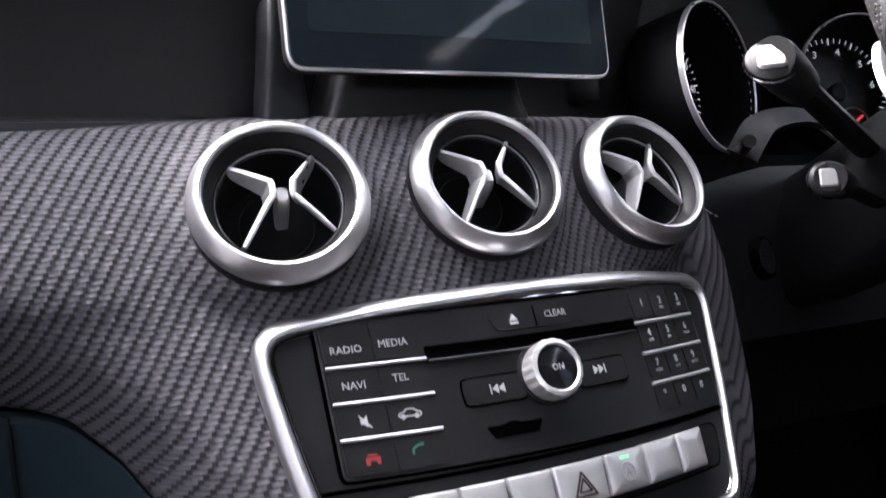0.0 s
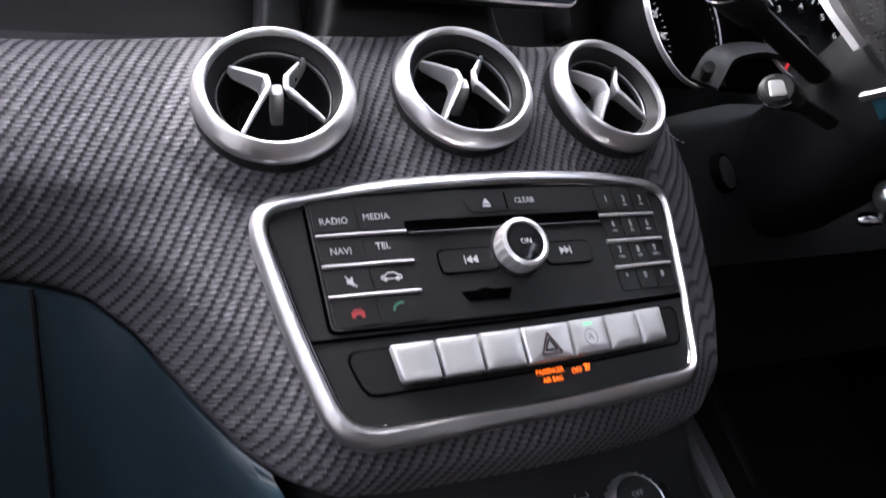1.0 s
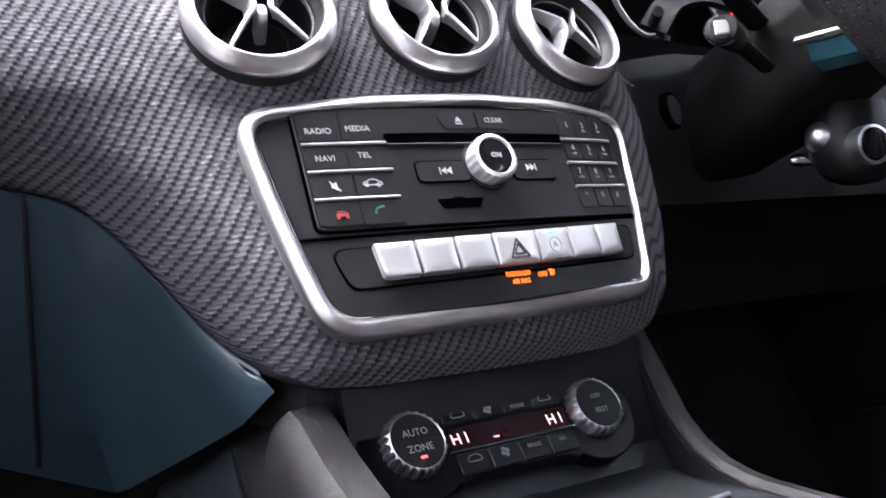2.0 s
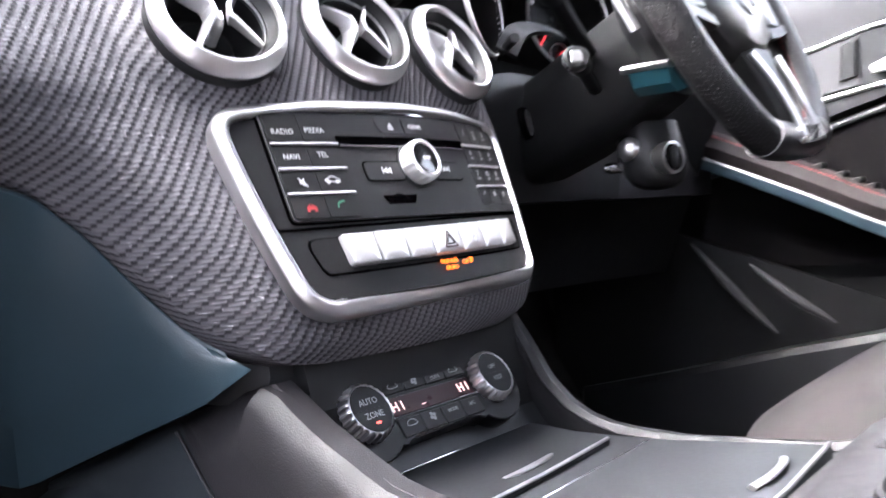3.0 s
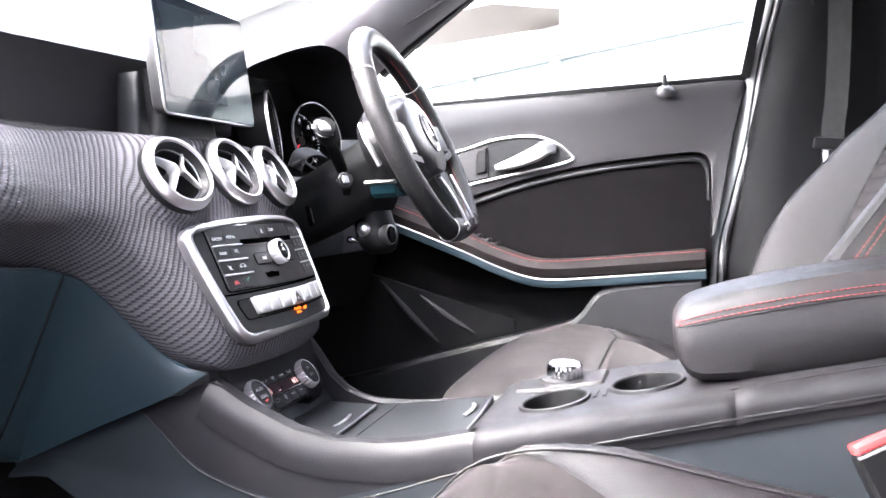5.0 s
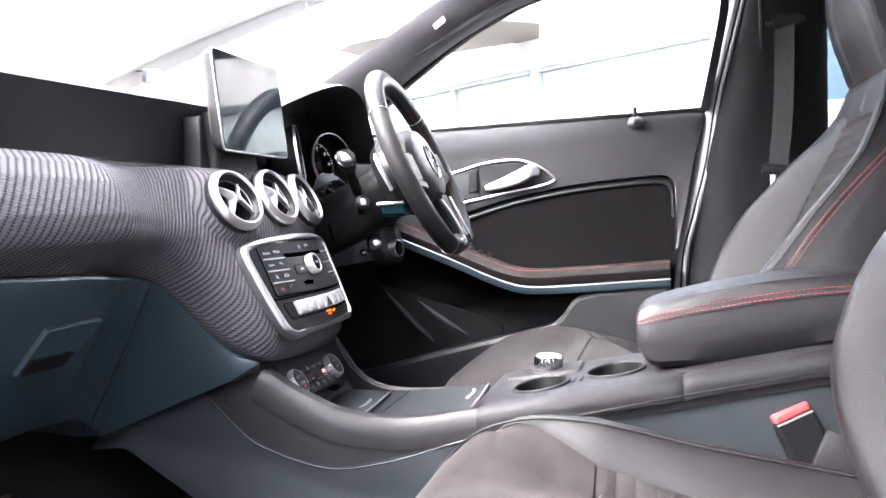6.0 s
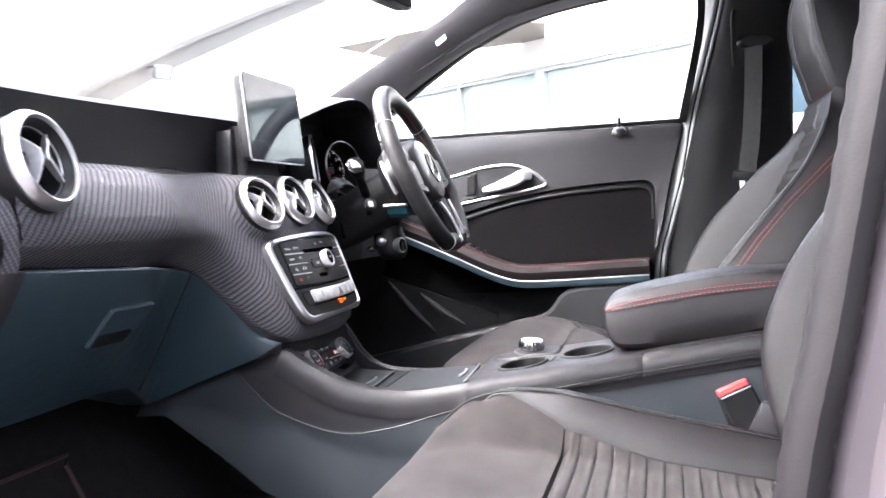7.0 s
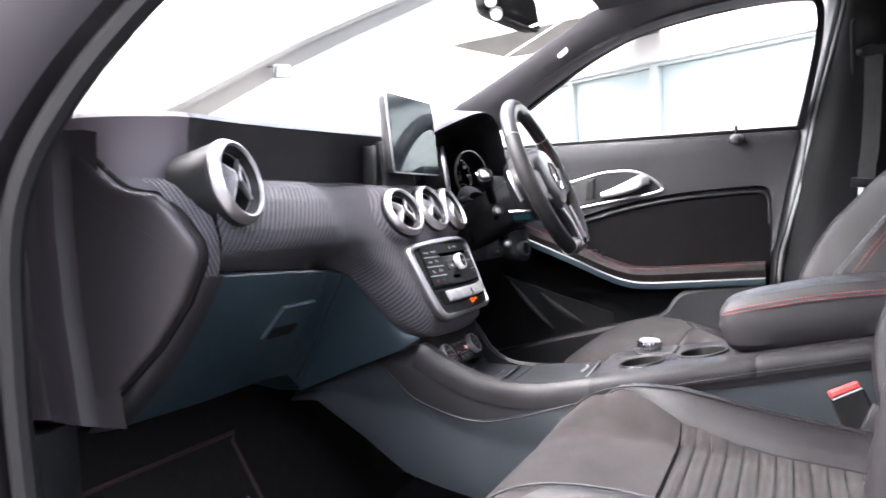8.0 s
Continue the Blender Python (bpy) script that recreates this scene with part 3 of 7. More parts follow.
    part("hinge_pillar", sweep(hp, [(-0.05, -0.05), (0.03, -0.05), (0.03, 0.012), (0.01, 0.02), (-0.05, 0.02)], up=(-1, -0.3, 0.1)), PAINT, sh, "dark grey painted hinge pillar")
    sp = [p + V(0.015, -0.052, -0.02) for p in hp]
    part("door_seal", sweep(sp, circle(0.014, 8, 0.012), up=(-1, 0.1, 0.1)), RUBBER, sh, "black ribbed rubber door seal")
    # striker on the near pillar
    st = root("door_striker", (-0.81, -0.72, 0.785), "bright steel door striker loop on the pillar", "striker")
    part("plate", rbox((0.008, 0.042, 0.05), 0.003, Matrix.Translation((-0.806, -0.713, 0.785))), PAINT, st)
    part("loop", tube(cr([(-0.805, -0.694, 0.785), (-0.832, -0.693, 0.786), (-0.840, -0.705, 0.786), (-0.840, -0.722, 0.786), (-0.832, -0.733, 0.786), (-0.805, -0.733, 0.785)], 4), 0.0055), CHROME, st, "bright steel loop")


def build_bounce_wall():
    # unseen plain wall added behind the camera to bounce side light into the cabin
    w = box_mesh(-6.6, -14, 0, -6.3, 12, 3.4, 0.02)
    tagged(part("bounce_wall_west", w, pmat("pale_bounce_wall", (0.40, 0.385, 0.38), 0.85, var=0.15, vscale=1.2, grain=0.5, gscale=25)), "plain pale unseen wall added to bounce light", "wall", kind="structure")


build_yard()
build_bounce_wall()
build_shell()


# ---- dashboard ----
CENTRE = [(0.708, -0.045), (0.722, -0.058), (0.745, -0.060), (0.78, -0.050), (0.815, -0.037), (0.85, -0.024), (0.885, -0.010), (0.915, 0.004), (0.935, 0.015), (0.952, 0.030), (0.958, 0.052)]
SIDE = [(0.70, 0.10), (0.80, 0.055), (0.838, 0.030), (0.848, 0.025), (0.858, 0.014), (0.866, 0.001), (0.871, -0.0055), (0.880, -0.008), (0.895, -0.0065), (0.912, 0.001), (0.930, 0.011), (0.947, 0.028), (0.957, 0.052)]
BOTTOM = [(-0.67, 0.856), (-0.6, 0.852), (-0.5, 0.847), (-0.4, 0.842), (-0.3, 0.835), (-0.25, 0.831), (-0.215, 0.823), (-0.2, 0.817), (-0.18, 0.797), (-0.16, 0.766), (-0.14, 0.737), (-0.125, 0.722), (-0.108, 0.713), (-0.08, 0.710), (0.09, 0.710), (0.115, 0.716), (0.14, 0.74), (0.165, 0.79), (0.185, 0.85), (0.2, 0.89)]


def vent_pose(p, az, up, roll=0):
    """Stands at p, facing back, turned az degrees to the right and up degrees upwards."""
    return Matrix.Translation(p) @ pose(0, 0, 0, 0, 0, az) @ pose(0, 0, 0, 90 - up, 0, 0) @ pose(0, 0, 0, 0, 0, roll)


VENTS = [vent_pose((-0.1115, -0.004, 0.9125), -14, 26), vent_pose((-0.002, -0.008, 0.9175), -6, 26), vent_pose((0.1030, -0.005, 0.9155), 3, 26), vent_pose((-0.575, -0.008, 0.950), 4, 14)]
EDGE = [V(a, b, 0) for a, b in BOTTOM]


def turn_under(x, z):
    """How far the lower edge of the trim rolls in, by its distance from the edge."""
    p = V(x, z, 0)
    d = 1.0
    for a, b in zip(EDGE, EDGE[1:]):
        if abs(a.x - x) < 0.12:
            k = max(0.0, min(1.0, (p - a).dot(b - a) / (b - a).length_squared))
            d = min(d, (p - a - (b - a) * k).length)
    q = (0.026 - d) / 0.004
    soft = 0.004 * (q if q > 8 else math.log(1 + math.exp(q)))
    return 1.25 * soft * smooth01(-0.105, -0.150, x) * (1 - smooth01(-0.26, -0.40, x))


def dash_base(x, z):
    bulge = x * x / 0.84
    c = interp(z, CENTRE) + bulge
    s = interp(z, SIDE)
    w = smooth01(-0.12, -0.36, x)
    return c * (1 - w) + s * w


def dash_y(x, z):
    y = dash_base(x, z)
    # low collars swell up to the rings of the vents
    for m in VENTS:
        o, nrm = m.translation, m.col[2]
        k = 1.12 if o.x < -0.4 else 1.0
        plane = o.y + (-0.0125 * k - nrm.x * (x - o.x) - nrm.z * (z - o.z)) / nrm.y
        r = (V(x, plane, z) - o).length / k
        y += (min(y, plane) - y) * (1 - smooth01(0.043, 0.058, r))
    return y


def build_dash():
    d = root("dashboard", (-0.2, 0.3, 0.68), "black soft dashboard with woven carbon-look trim and round vents", "dashboard")
    # carbon trim, one moulding from the door to the driver's side of the centre
    NX = 260
    xs = [-0.612 + 0.802 * i / NX for i in range(NX + 1)]
    nv = 56

    def pt(a, b):
        x = xs[round(a * NX)]
        zt = 0.9575 - 0.03 * smooth01(0.13, 0.19, x)
        zb = interp(x, BOTTOM)
        if b > 0.93:
            k = (b - 0.93) / 0.07
            z = zb - 0.002 * k
            return V(x, dash_y(x, zb) + turn_under(x, zb) + 0.03 * k, z)
        k = b / 0.93
        # even steps round the roll at the top
        z = zt + (zb - zt) * (k ** 1.35)
        return V(x, dash_y(x, z) + turn_under(x, z), z)

    # the film is drawn wider towards the door
    along, stretched = 0.0, []
    for a, b in zip(xs[::-1], xs[::-1][1:]):
        stretched.append(along)
        along += (b - a) / (1 + 0.6 * smooth01(-0.17, -0.40, b))
    stretched = (stretched + [along])[::-1]

    # length of the film down the face, without the collars
    lengths = []
    for i, x in enumerate(xs):
        col, far, last = [], 0.0, None
        for j in range(nv + 1):
            q = pt(i / NX, j / nv)
            y = dash_base(x, q.z) + turn_under(x, q.z) + (q.y - dash_y(x, q.z) - turn_under(x, q.z) if j > nv * 0.93 else 0)
            far += math.hypot(y - last[0], q.z - last[1]) if last else 0.0
            last = (y, q.z)
            col.append(far)
        lengths.append(col)

    def uv(i, j, vs):
        return (stretched[i], lengths[i][j])

    trim = grid(pt, NX, nv, uv)
    inv = [m.inverted() for m in VENTS]
    gone = []
    for f in trim.faces:
        c = f.calc_center_median()
        for m in inv:
            q = m @ c
            if math.hypot(q.x, q.y) < 0.0350 and abs(q.z) < 0.06:
                gone.append(f)
                break
    bmesh.ops.delete(trim, geom=gone, context="FACES")
    part("carbon_trim", trim, CARBON, d, "charcoal woven carbon-look trim")
    # end piece of the trim beside the door opening
    blunt = [(0.848, -0.0040), (0.862, -0.0072), (0.880, -0.0080)] + SIDE[8:]
    ed = [V(-0.6135, interp(0.955 - 0.107 * k / 30, blunt) + 0.0002, 0.955 - 0.107 * k / 30) for k in range(31)]
    bm = bmesh.new()
    lay = bm.loops.layers.uv.new("UVMap")
    prev = None
    for k, p in enumerate(ed):
        row = [bm.verts.new(p + V(o, o * -0.75 if o < 0 else 0.004, 0)) for o in (0.004, 0.0, -0.014, -0.030)]
        if prev:
            for a in range(3):
                f = bm.faces.new((prev[a], prev[a + 1], row[a + 1], row[a]))
                for lp in f.loops:
                    lp[lay].uv = (lp.vert.co.y * 0.7 - lp.vert.co.x, -lp.vert.co.z * 0.9)
        prev = row
    part("trim_end", bm, CARBON, d, "carbon-look end piece")

    # upper dash: slab with a hollow face, rounded outer corner and slanted end
    plan = cr([(0.18, 0.075, 0), (0.0, 0.070, 0), (-0.2, 0.072, 0), (-0.4, 0.070, 0), (-0.52, 0.064, 0), (-0.56, 0.064, 0), (-0.59, 0.080, 0), (-0.625, 0.125, 0), (-0.655, 0.20, 0)], 7)
    rings = []
    for i, p in enumerate(plan):
        a = plan[max(0, i - 1)]
        b = plan[min(len(plan) - 1, i + 1)]
        t = (b - a).normalized()
        n = V(-t.y, t.x, 0)
        if n.y > 0:
            n = -n
        end = smooth01(-0.53, -0.58, p.x)
        zt = 1.046 - 0.014 * smooth01(0.1, -0.62, p.x)
        prof = [(0.004, 0.935), (0.000, 0.957), (-0.020 + 0.02 * end, 0.962), (-0.016 + 0.016 * end, 0.985), (-0.004 + 0.004 * end, zt - 0.018), (0.002, zt - 0.006), (-0.004, zt)]
        rings.append([p + n * o + V(0, 0, z) for o, z in prof] + [V(p.x * 0.97, 0.36, zt + 0.012), V(p.x * 0.95, 0.60, zt - 0.01), V(p.x * 0.95, 0.60, 0.935)])
    # the end cap takes the paler tone that carries the door light
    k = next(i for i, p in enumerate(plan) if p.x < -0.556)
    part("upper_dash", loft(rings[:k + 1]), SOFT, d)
    part("dash_end_panel", loft(rings[k:]), ENDP, d, "rounded dash end, coloured paler for the door light")

    # lower dash and glovebox, one slope under the trim with a rounded upper lip
    def low(a, b):
        x = -0.614 + 0.486 * a
        if a > 0.6:
            xb = interp(a, [(0.6, -0.334), (0.72, -0.25), (0.80, -0.165), (0.88, -0.144), (0.95, -0.134), (1.0, -0.129)])
        else:
            xb = x
        zt = interp(x, BOTTOM) - 0.001
        yt = dash_y(x, zt + 0.001) - 0.019 * (1 - smooth01(0.5, 0.85, a)) + 0.5 * turn_under(x, zt + 0.001) * (1 + smooth01(0.75, 0.9, a)) + 0.015 * smooth01(0.82, 1.0, a)
        zb = interp(a, [(0, 0.681), (0.3, 0.680), (0.6, 0.684), (0.72, 0.675), (0.80, 0.634), (0.88, 0.664), (0.95, 0.692), (1.0, 0.714)])
        yb = interp(a, [(0, 0.138), (0.6, 0.126), (0.72, 0.140), (0.80, 0.165), (0.88, 0.090), (0.95, 0.012), (1.0, -0.028)])
        if b > 0.94:
            k = (b - 0.94) / 0.06
            e = smooth01(0.7, 0.82, a)
            return V(xb, yb + 0.12 * k * (1 - e) + 0.03 * k * e, zb - 0.006 * k * (1 - e) - 0.001 * k)
        if b < 0.06:
            k = 1 - b / 0.06
            return V(x, yt + 0.010 * k * k, zt - 0.004 + 0.004 * math.sqrt(k))
        k = (b - 0.06) / 0.88
        f = (0.62 * k + 0.38 * k * k) * (1 - smooth01(0.6, 0.85, a)) + k * smooth01(0.6, 0.85, a)
        return V(x + (xb - x) * k, yt + (yb - yt) * f, zt - 0.004 + (zb - zt + 0.004) * k)
    part("lower_dash", grid(low, 64, 50), BLUEG, d, "black lower dash panel, tinted blue for its shade")

    def on_low(x, b, lift=0.0):
        lo, hi = 0.0, 1.0
        for _ in range(24):
            mid = (lo + hi) / 2
            if low(mid, b).x < x:
                lo = mid
            else:
                hi = mid
        return low(lo, b) + V(0, -lift * 0.8, lift * -0.3)

    # dark block stands in for the shaded gap under the trim's corner
    part("corner_infill", loft([[V(-0.122, 0.03, z), V(-0.120, 0.004 + o, z), V(-0.108, -0.020 + o, z), V(-0.085, -0.030 + o, z), V(-0.085, 0.03, z)] for z, o in ((0.690, 0.010), (0.705, 0.002), (0.720, 0.004), (0.735, 0.016))]), DARK, d)
    # glovebox lid lines and handle
    lid = part("glovebox_lid", tube([on_low(-0.226 + 0.010 * k / 24, 0.04 + 0.86 * k / 24, 0.0004) for k in range(25)], 0.0015, 6), DARK, d, "thin glovebox lid seam")
    h0, h1 = on_low(-0.40, 0.40), on_low(-0.40, 0.44)
    hm = frame_m(h0 + V(0, -0.0022, -0.0012), (1, 0, 0), h0 - h1)
    pan = rpoly([(-0.045, -0.026), (0.026, -0.026), (0.052, 0.024), (-0.033, 0.024)], 0.004)
    part("handle", prism(pan, -0.004, 0.0016, 0.001, hm), BLUEG, lid, "flush glovebox handle flap")
    # raised dark plate: the grip recess's shade put into its colour
    part("grip_recess", prism(rpoly([(-0.042, -0.0235), (0.018, -0.0235), (0.027, -0.007), (-0.038, -0.007)], 0.004), 0.0005, 0.0034, 0.0006, hm), VOID, lid)

    # rounded end of the lower dash
    rows = []
    for k in range(29):
        p = low(0.0, 0.02 + 0.92 * k / 28)
        rows.append([V(-0.5995, p.y + 0.0004, p.z), V(-0.6005, p.y - 0.0012, p.z), V(-0.6135, p.y - 0.0010, p.z), V(-0.6190, p.y + 0.0012, p.z), V(-0.6245, p.y + 0.0045, p.z - 0.0005), V(-0.6290, p.y + 0.0100, p.z - 0.001), V(-0.6325, p.y + 0.0175, p.z - 0.002), V(-0.6340, p.y + 0.0290, p.z - 0.003)])
    part("end_moulding", loft(rows, closed=False), SOFTG, d)
    # end cover beside the door opening, with its swollen rim
    out = rpoly([(0.265, 0.700), (0.150, 0.703), (0.109, 0.727), (0.054, 0.776), (0.016, 0.823), (-0.007, 0.868), (-0.004, 0.886), (0.023, 0.919), (0.045, 0.9385), (0.066, 0.941), (0.090, 0.946), (0.118, 0.968), (0.163, 1.012), (0.265, 1.013)][::-1], [0.04, 0.03, 0.05, 0.06, 0.03, 0.05, 0.03, 0.03, 0.03, 0.06, 0.06, 0.03, 0.03, 0.04][::-1], 5)
    em = Matrix(((0, 0, -1, -0.6395), (1, 0, 0, 0.0), (0, 1, 0, 0), (0, 0, 0, 1)))
    # black underlay drawn as the shadow gap round the cover
    part("end_gap", prism(inset(out, -0.0022), -0.004, 0.004, 0.002, em), VOID, d)
    lip = ((0, -0.004), (0, 0.0080), (0.0008, 0.0105), (0.0025, 0.0128), (0.0050, 0.0142), (0.0090, 0.0150), (0.0140, 0.0153), (0.0195, 0.0154))
    part("end_cover", warp(loft([[V(*p, hh) for p in (inset(out, o) if o else out)] for o, hh in lip]), em), COVERM, d, "dark grained dash end cover")
    # the cover bends outwards into the foot of the pillar
    rows = []
    for k in range(25):
        z = 0.7035 + 0.3075 * k / 24
        yb = interp(z, [(0.70, 0.142), (0.713, 0.145), (0.818, 0.158), (0.909, 0.163), (1.00, 0.161), (1.012, 0.160)])
        e = smooth01(1.000, 1.011, z)
        tilt = 0.34 * (1 - smooth01(0.70, 0.80, z))
        rows.append([p + V(0, 0, -(p.x + 0.69) * tilt) for p in (V(-0.6500, yb - 0.045, z - 0.004 * e), V(-0.6520, yb - 0.028, z), V(-0.6545, yb - 0.015, z), V(-0.6590, yb - 0.005, z), V(-0.6650, yb + 0.002, z), V(-0.6780, yb + 0.004, z), V(-0.6950, yb - 0.001, z), V(-0.7120, yb - 0.010, z), V(-0.7230, yb - 0.014, z), V(-0.7270, yb - 0.006, z), V(-0.7270, yb + 0.08, z), V(-0.6490, yb + 0.08, z))])
    part("pillar_foot", loft(rows), COVERM, d, "dark grained pillar foot trim")
    part("pillar_kick", loft([[V(x, y, z) for x, y in ((-0.650, 0.165), (-0.668, 0.156), (-0.69, 0.150), (-0.712, 0.142), (-0.727, 0.140), (-0.732, 0.150), (-0.732, 0.25), (-0.650, 0.25))] for z in (0.42, 0.60, 0.699)]), DARK, d)
    # instrument hood and binnacle
    arch = cr([(0.128, 0.070, 0.970), (0.122, 0.062, 1.02), (0.132, 0.048, 1.052), (0.175, 0.022, 1.075), (0.225, 0.006, 1.092), (0.29, 0.0, 1.105), (0.36, 0.0, 1.105), (0.405, 0.0, 1.088), (0.435, 0.0, 1.05), (0.46, 0, 1.01), (0.485, 0.0, 0.985)], 6)
    c = V(0.31, 0, 0.99)
    rings = []
    for p in arch:
        o = (p - c)
        yy = p.y
        o = V(o.x, 0, o.z)
        s = V(0.31, yy, 0.99)
        rings.append([s + o * 0.90 + V(0, 0.10, 0), s + o * 0.93 + V(0, 0.03, 0), s + o * 0.955 + V(0, 0.004, 0), s + o * 0.98 + V(0, -0.004, 0), s + o * 1.0 + V(0, 0.002, 0), s + o * 1.02 + V(0, 0.05, 0.004), s + o * 1.05 + V(0, 0.20, -0.01), s + o * 1.05 + V(0, 0.36, -0.03)])
    hd = part("instrument_hood", loft(rings, closed=False), SOFT, d, "black arched instrument hood")
    md = hd.modifiers.new("t", "SOLIDIFY")
    md.thickness = 0.004
    part("driver_dash", loft([[V(x, 0.06, 0.80), V(x, 0.05, 0.95), V(x, 0.075, 1.03 - 0.02 * smooth01(0.55, 0.74, x)), V(x, 0.10, 1.04 - 0.02 * smooth01(0.55, 0.74, x)), V(x, 0.60, 1.03), V(x, 0.60, 0.80)] for x in (0.475, 0.50, 0.55, 0.65, 0.74)]), SOFT, d)
    part("cluster_shelf", loft([[V(x, 0.06, 0.80), V(x, 0.045, 0.90), V(x, 0.055, 0.922), V(x, 0.12, 0.926), V(x, 0.60, 0.93), V(x, 0.60, 0.80)] for x in (0.16, 0.3, 0.475)]), SATIN, d)
    # driver's knee panel, its colour darkened for the footwell's shade
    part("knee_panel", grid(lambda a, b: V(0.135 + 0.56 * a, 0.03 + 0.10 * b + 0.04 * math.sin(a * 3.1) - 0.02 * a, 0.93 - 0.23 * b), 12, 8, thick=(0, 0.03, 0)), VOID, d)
    part("centre_flank", loft([[V(0.125, 0.005, z), V(0.165, 0.035, z), V(0.20, 0.10, z), V(0.20, 0.30, z), V(0.0, 0.30, z), V(0.0, 0.02, z)] for z in (0.66, 0.72, 0.80, 0.87)]), DARK, d)
    # small round sensor grille on the flank
    sm = frame_m((0.187, -0.010, 0.863), (0.94, 0.34, 0), (-0.1, 0.15, 0.98))
    gr = part("sensor_grille", revolve([(0.0, 0.002), (0.011, 0.002), (0.0125, 0.003), (0.0135, 0.001), (0.0135, -0.003)], sm, 24), HOLE, d)
    bmv = bmesh.new()
    for i in range(7):
        u = -0.009 + 0.003 * i
        hgt = math.sqrt(max(0, 0.0108 ** 2 - u * u))
        loft([[sm @ V(u - 0.0006, s * hgt, h) for s, h in ((-1, 0.002), (-1, 0.0034), (1, 0.0034), (1, 0.002))], [sm @ V(u + 0.0006, s * hgt, h) for s, h in ((-1, 0.002), (-1, 0.0034), (1, 0.0034), (1, 0.002))]], bm=bmv)
    part("slat", bmv, SATIN, gr)
    # pale stitching down the driver's edge of the trim
    for i in range(9):
        p, q = V(0.166 + 0.0036 * i, -0.004 - 0.0009 * i, 0.9065 - 0.0020 * i), V(0.1682 + 0.0036 * i, -0.0045 - 0.0009 * i, 0.9053 - 0.0020 * i)
        yy = dash_y(min(p.x, 0.19), p.z) - 0.0012
        part("stitch", tube([V(p.x, yy, p.z), V(q.x, yy, q.z)], 0.0006, 5), GREYP, d)
    return d


def build_vent():
    """A round air vent at the origin, facing local z."""
    I = Matrix.Identity(4)
    v = root("air_vent", (0, 0, 0), "round air vent with satin silver ring and star-shaped vanes", "air vent", "dashboard vents")
    part("ring", revolve([(0.0336, -0.004), (0.0336, 0.0032), (0.0343, 0.0052), (0.0356, 0.0059), (0.0370, 0.0052), (0.0386, 0.0028), (0.0404, 0.0002), (0.0414, -0.0020), (0.0416, -0.0038), (0.0410, -0.0052), (0.0365, -0.0060)], I, 72, True), SILVER, v, "satin silver vent ring")
    part("collar", revolve([(0.038, -0.0058), (0.0408, -0.0058), (0.0412, -0.0070), (0.0410, -0.0125), (0.0400, -0.030), (0.0400, -0.052), (0.03, -0.052)], I, 48, True), DARK, v, "charcoal base collar")
    part("bevel", revolve([(0.0338, 0.0030), (0.0333, 0.0010), (0.0305, -0.0036), (0.0298, -0.0044), (0.0296, -0.012), (0.036, -0.012)], I, 56, True), SATIN, v, "dark inner bevel")
    part("barrel", revolve([(0.0300, -0.0050), (0.0294, -0.008), (0.0284, -0.0085), (0.0270, -0.040), (0.0, -0.042), (0.0, -0.046), (0.0318, -0.046)], I, 48), DARK, v, "black inner barrel")
    part("inner_ring", revolve([(0.0286, -0.0060), (0.0290, -0.0052), (0.0294, -0.0060), (0.0290, -0.0070)], I, 48, True), BUTTON, v)
    part("nozzle", revolve([(0.0175, -0.0300), (0.0180, -0.0290), (0.0185, -0.0300)], I, 36, True), SOFTG, v)
    for s in (-1, 1):
        tips = ((math.radians(139), math.radians(232)), (math.radians(53), math.radians(325)))[s > 0]
        a, b = [V(0.0284 * math.cos(t), 0.0284 * math.sin(t), -0.0040) for t in tips]
        p, q = V(0.0015 + s * 0.0050, 0.0078, 0.0004), V(0.0015 + s * 0.0044, 0.0012, 0.0006)
        path = [a.lerp(p, k) + V(0, 0, 0.003 * k * (1 - k)) for k in (0, 0.12, 0.3, 0.5, 0.7, 0.85)] + cr([a.lerp(p, 0.93), p, q, b.lerp(q, 0.93)], 3) + [b.lerp(q, k) + V(0, 0, 0.003 * k * (1 - k)) for k in (0.85, 0.7, 0.5, 0.3, 0.12, 0)]
        rings = []
        n = len(path)
        for i, p in enumerate(path):
            t = (path[min(n - 1, i + 1)] - path[max(0, i - 1)]).normalized()
            side = t.cross(V(0, 0, 1)).normalized()
            if side.dot(V(s, 0, 0)) < 0:
                side = -side
            k = math.sin(math.pi * i / (n - 1)) ** 0.6
            w = 0.0011 + 0.0005 * k * k
            dp = 0.003 + 0.0072 * k
            o = side * (dp * 0.32)
            rings.append([p - side * w, p - side * w * 0.8 + V(0, 0, 0.0008), p + V(0, 0, 0.0013), p + side * w * 0.8 + V(0, 0, 0.0008), p + side * w, p + side * w * 0.7 + o - V(0, 0, dp), p - side * w * 0.7 + o - V(0, 0, dp)])
        part("vane", loft(rings), STARM, v, "bright satin metal star vane")
    part("hub", loft([[V(x, y, z) for x, y in rect(-0.0018, -0.0004 - dy, 0.0048, 0.0084, 0.0024)] for z, dy in ((-0.024, 0.004), (-0.010, 0.002), (-0.0060, 0.0))] + [[V(0.0015 + (x - 0.0015) * 0.75, 0.0040 + (y - 0.0040) * 0.75, -0.0045) for x, y in rect(-0.0018, -0.0004, 0.0048, 0.0084, 0.0024)]]), BUTTON, v, "bright vane hub")
    return v


dash = build_dash()
vent = build_vent()
vent.matrix_basis = VENTS[0]
for m in VENTS[1:3]:
    copy_thing(vent, m)
vl = copy_thing(vent, VENTS[3])
vl.scale = (1.17, 1.17, 1.17)
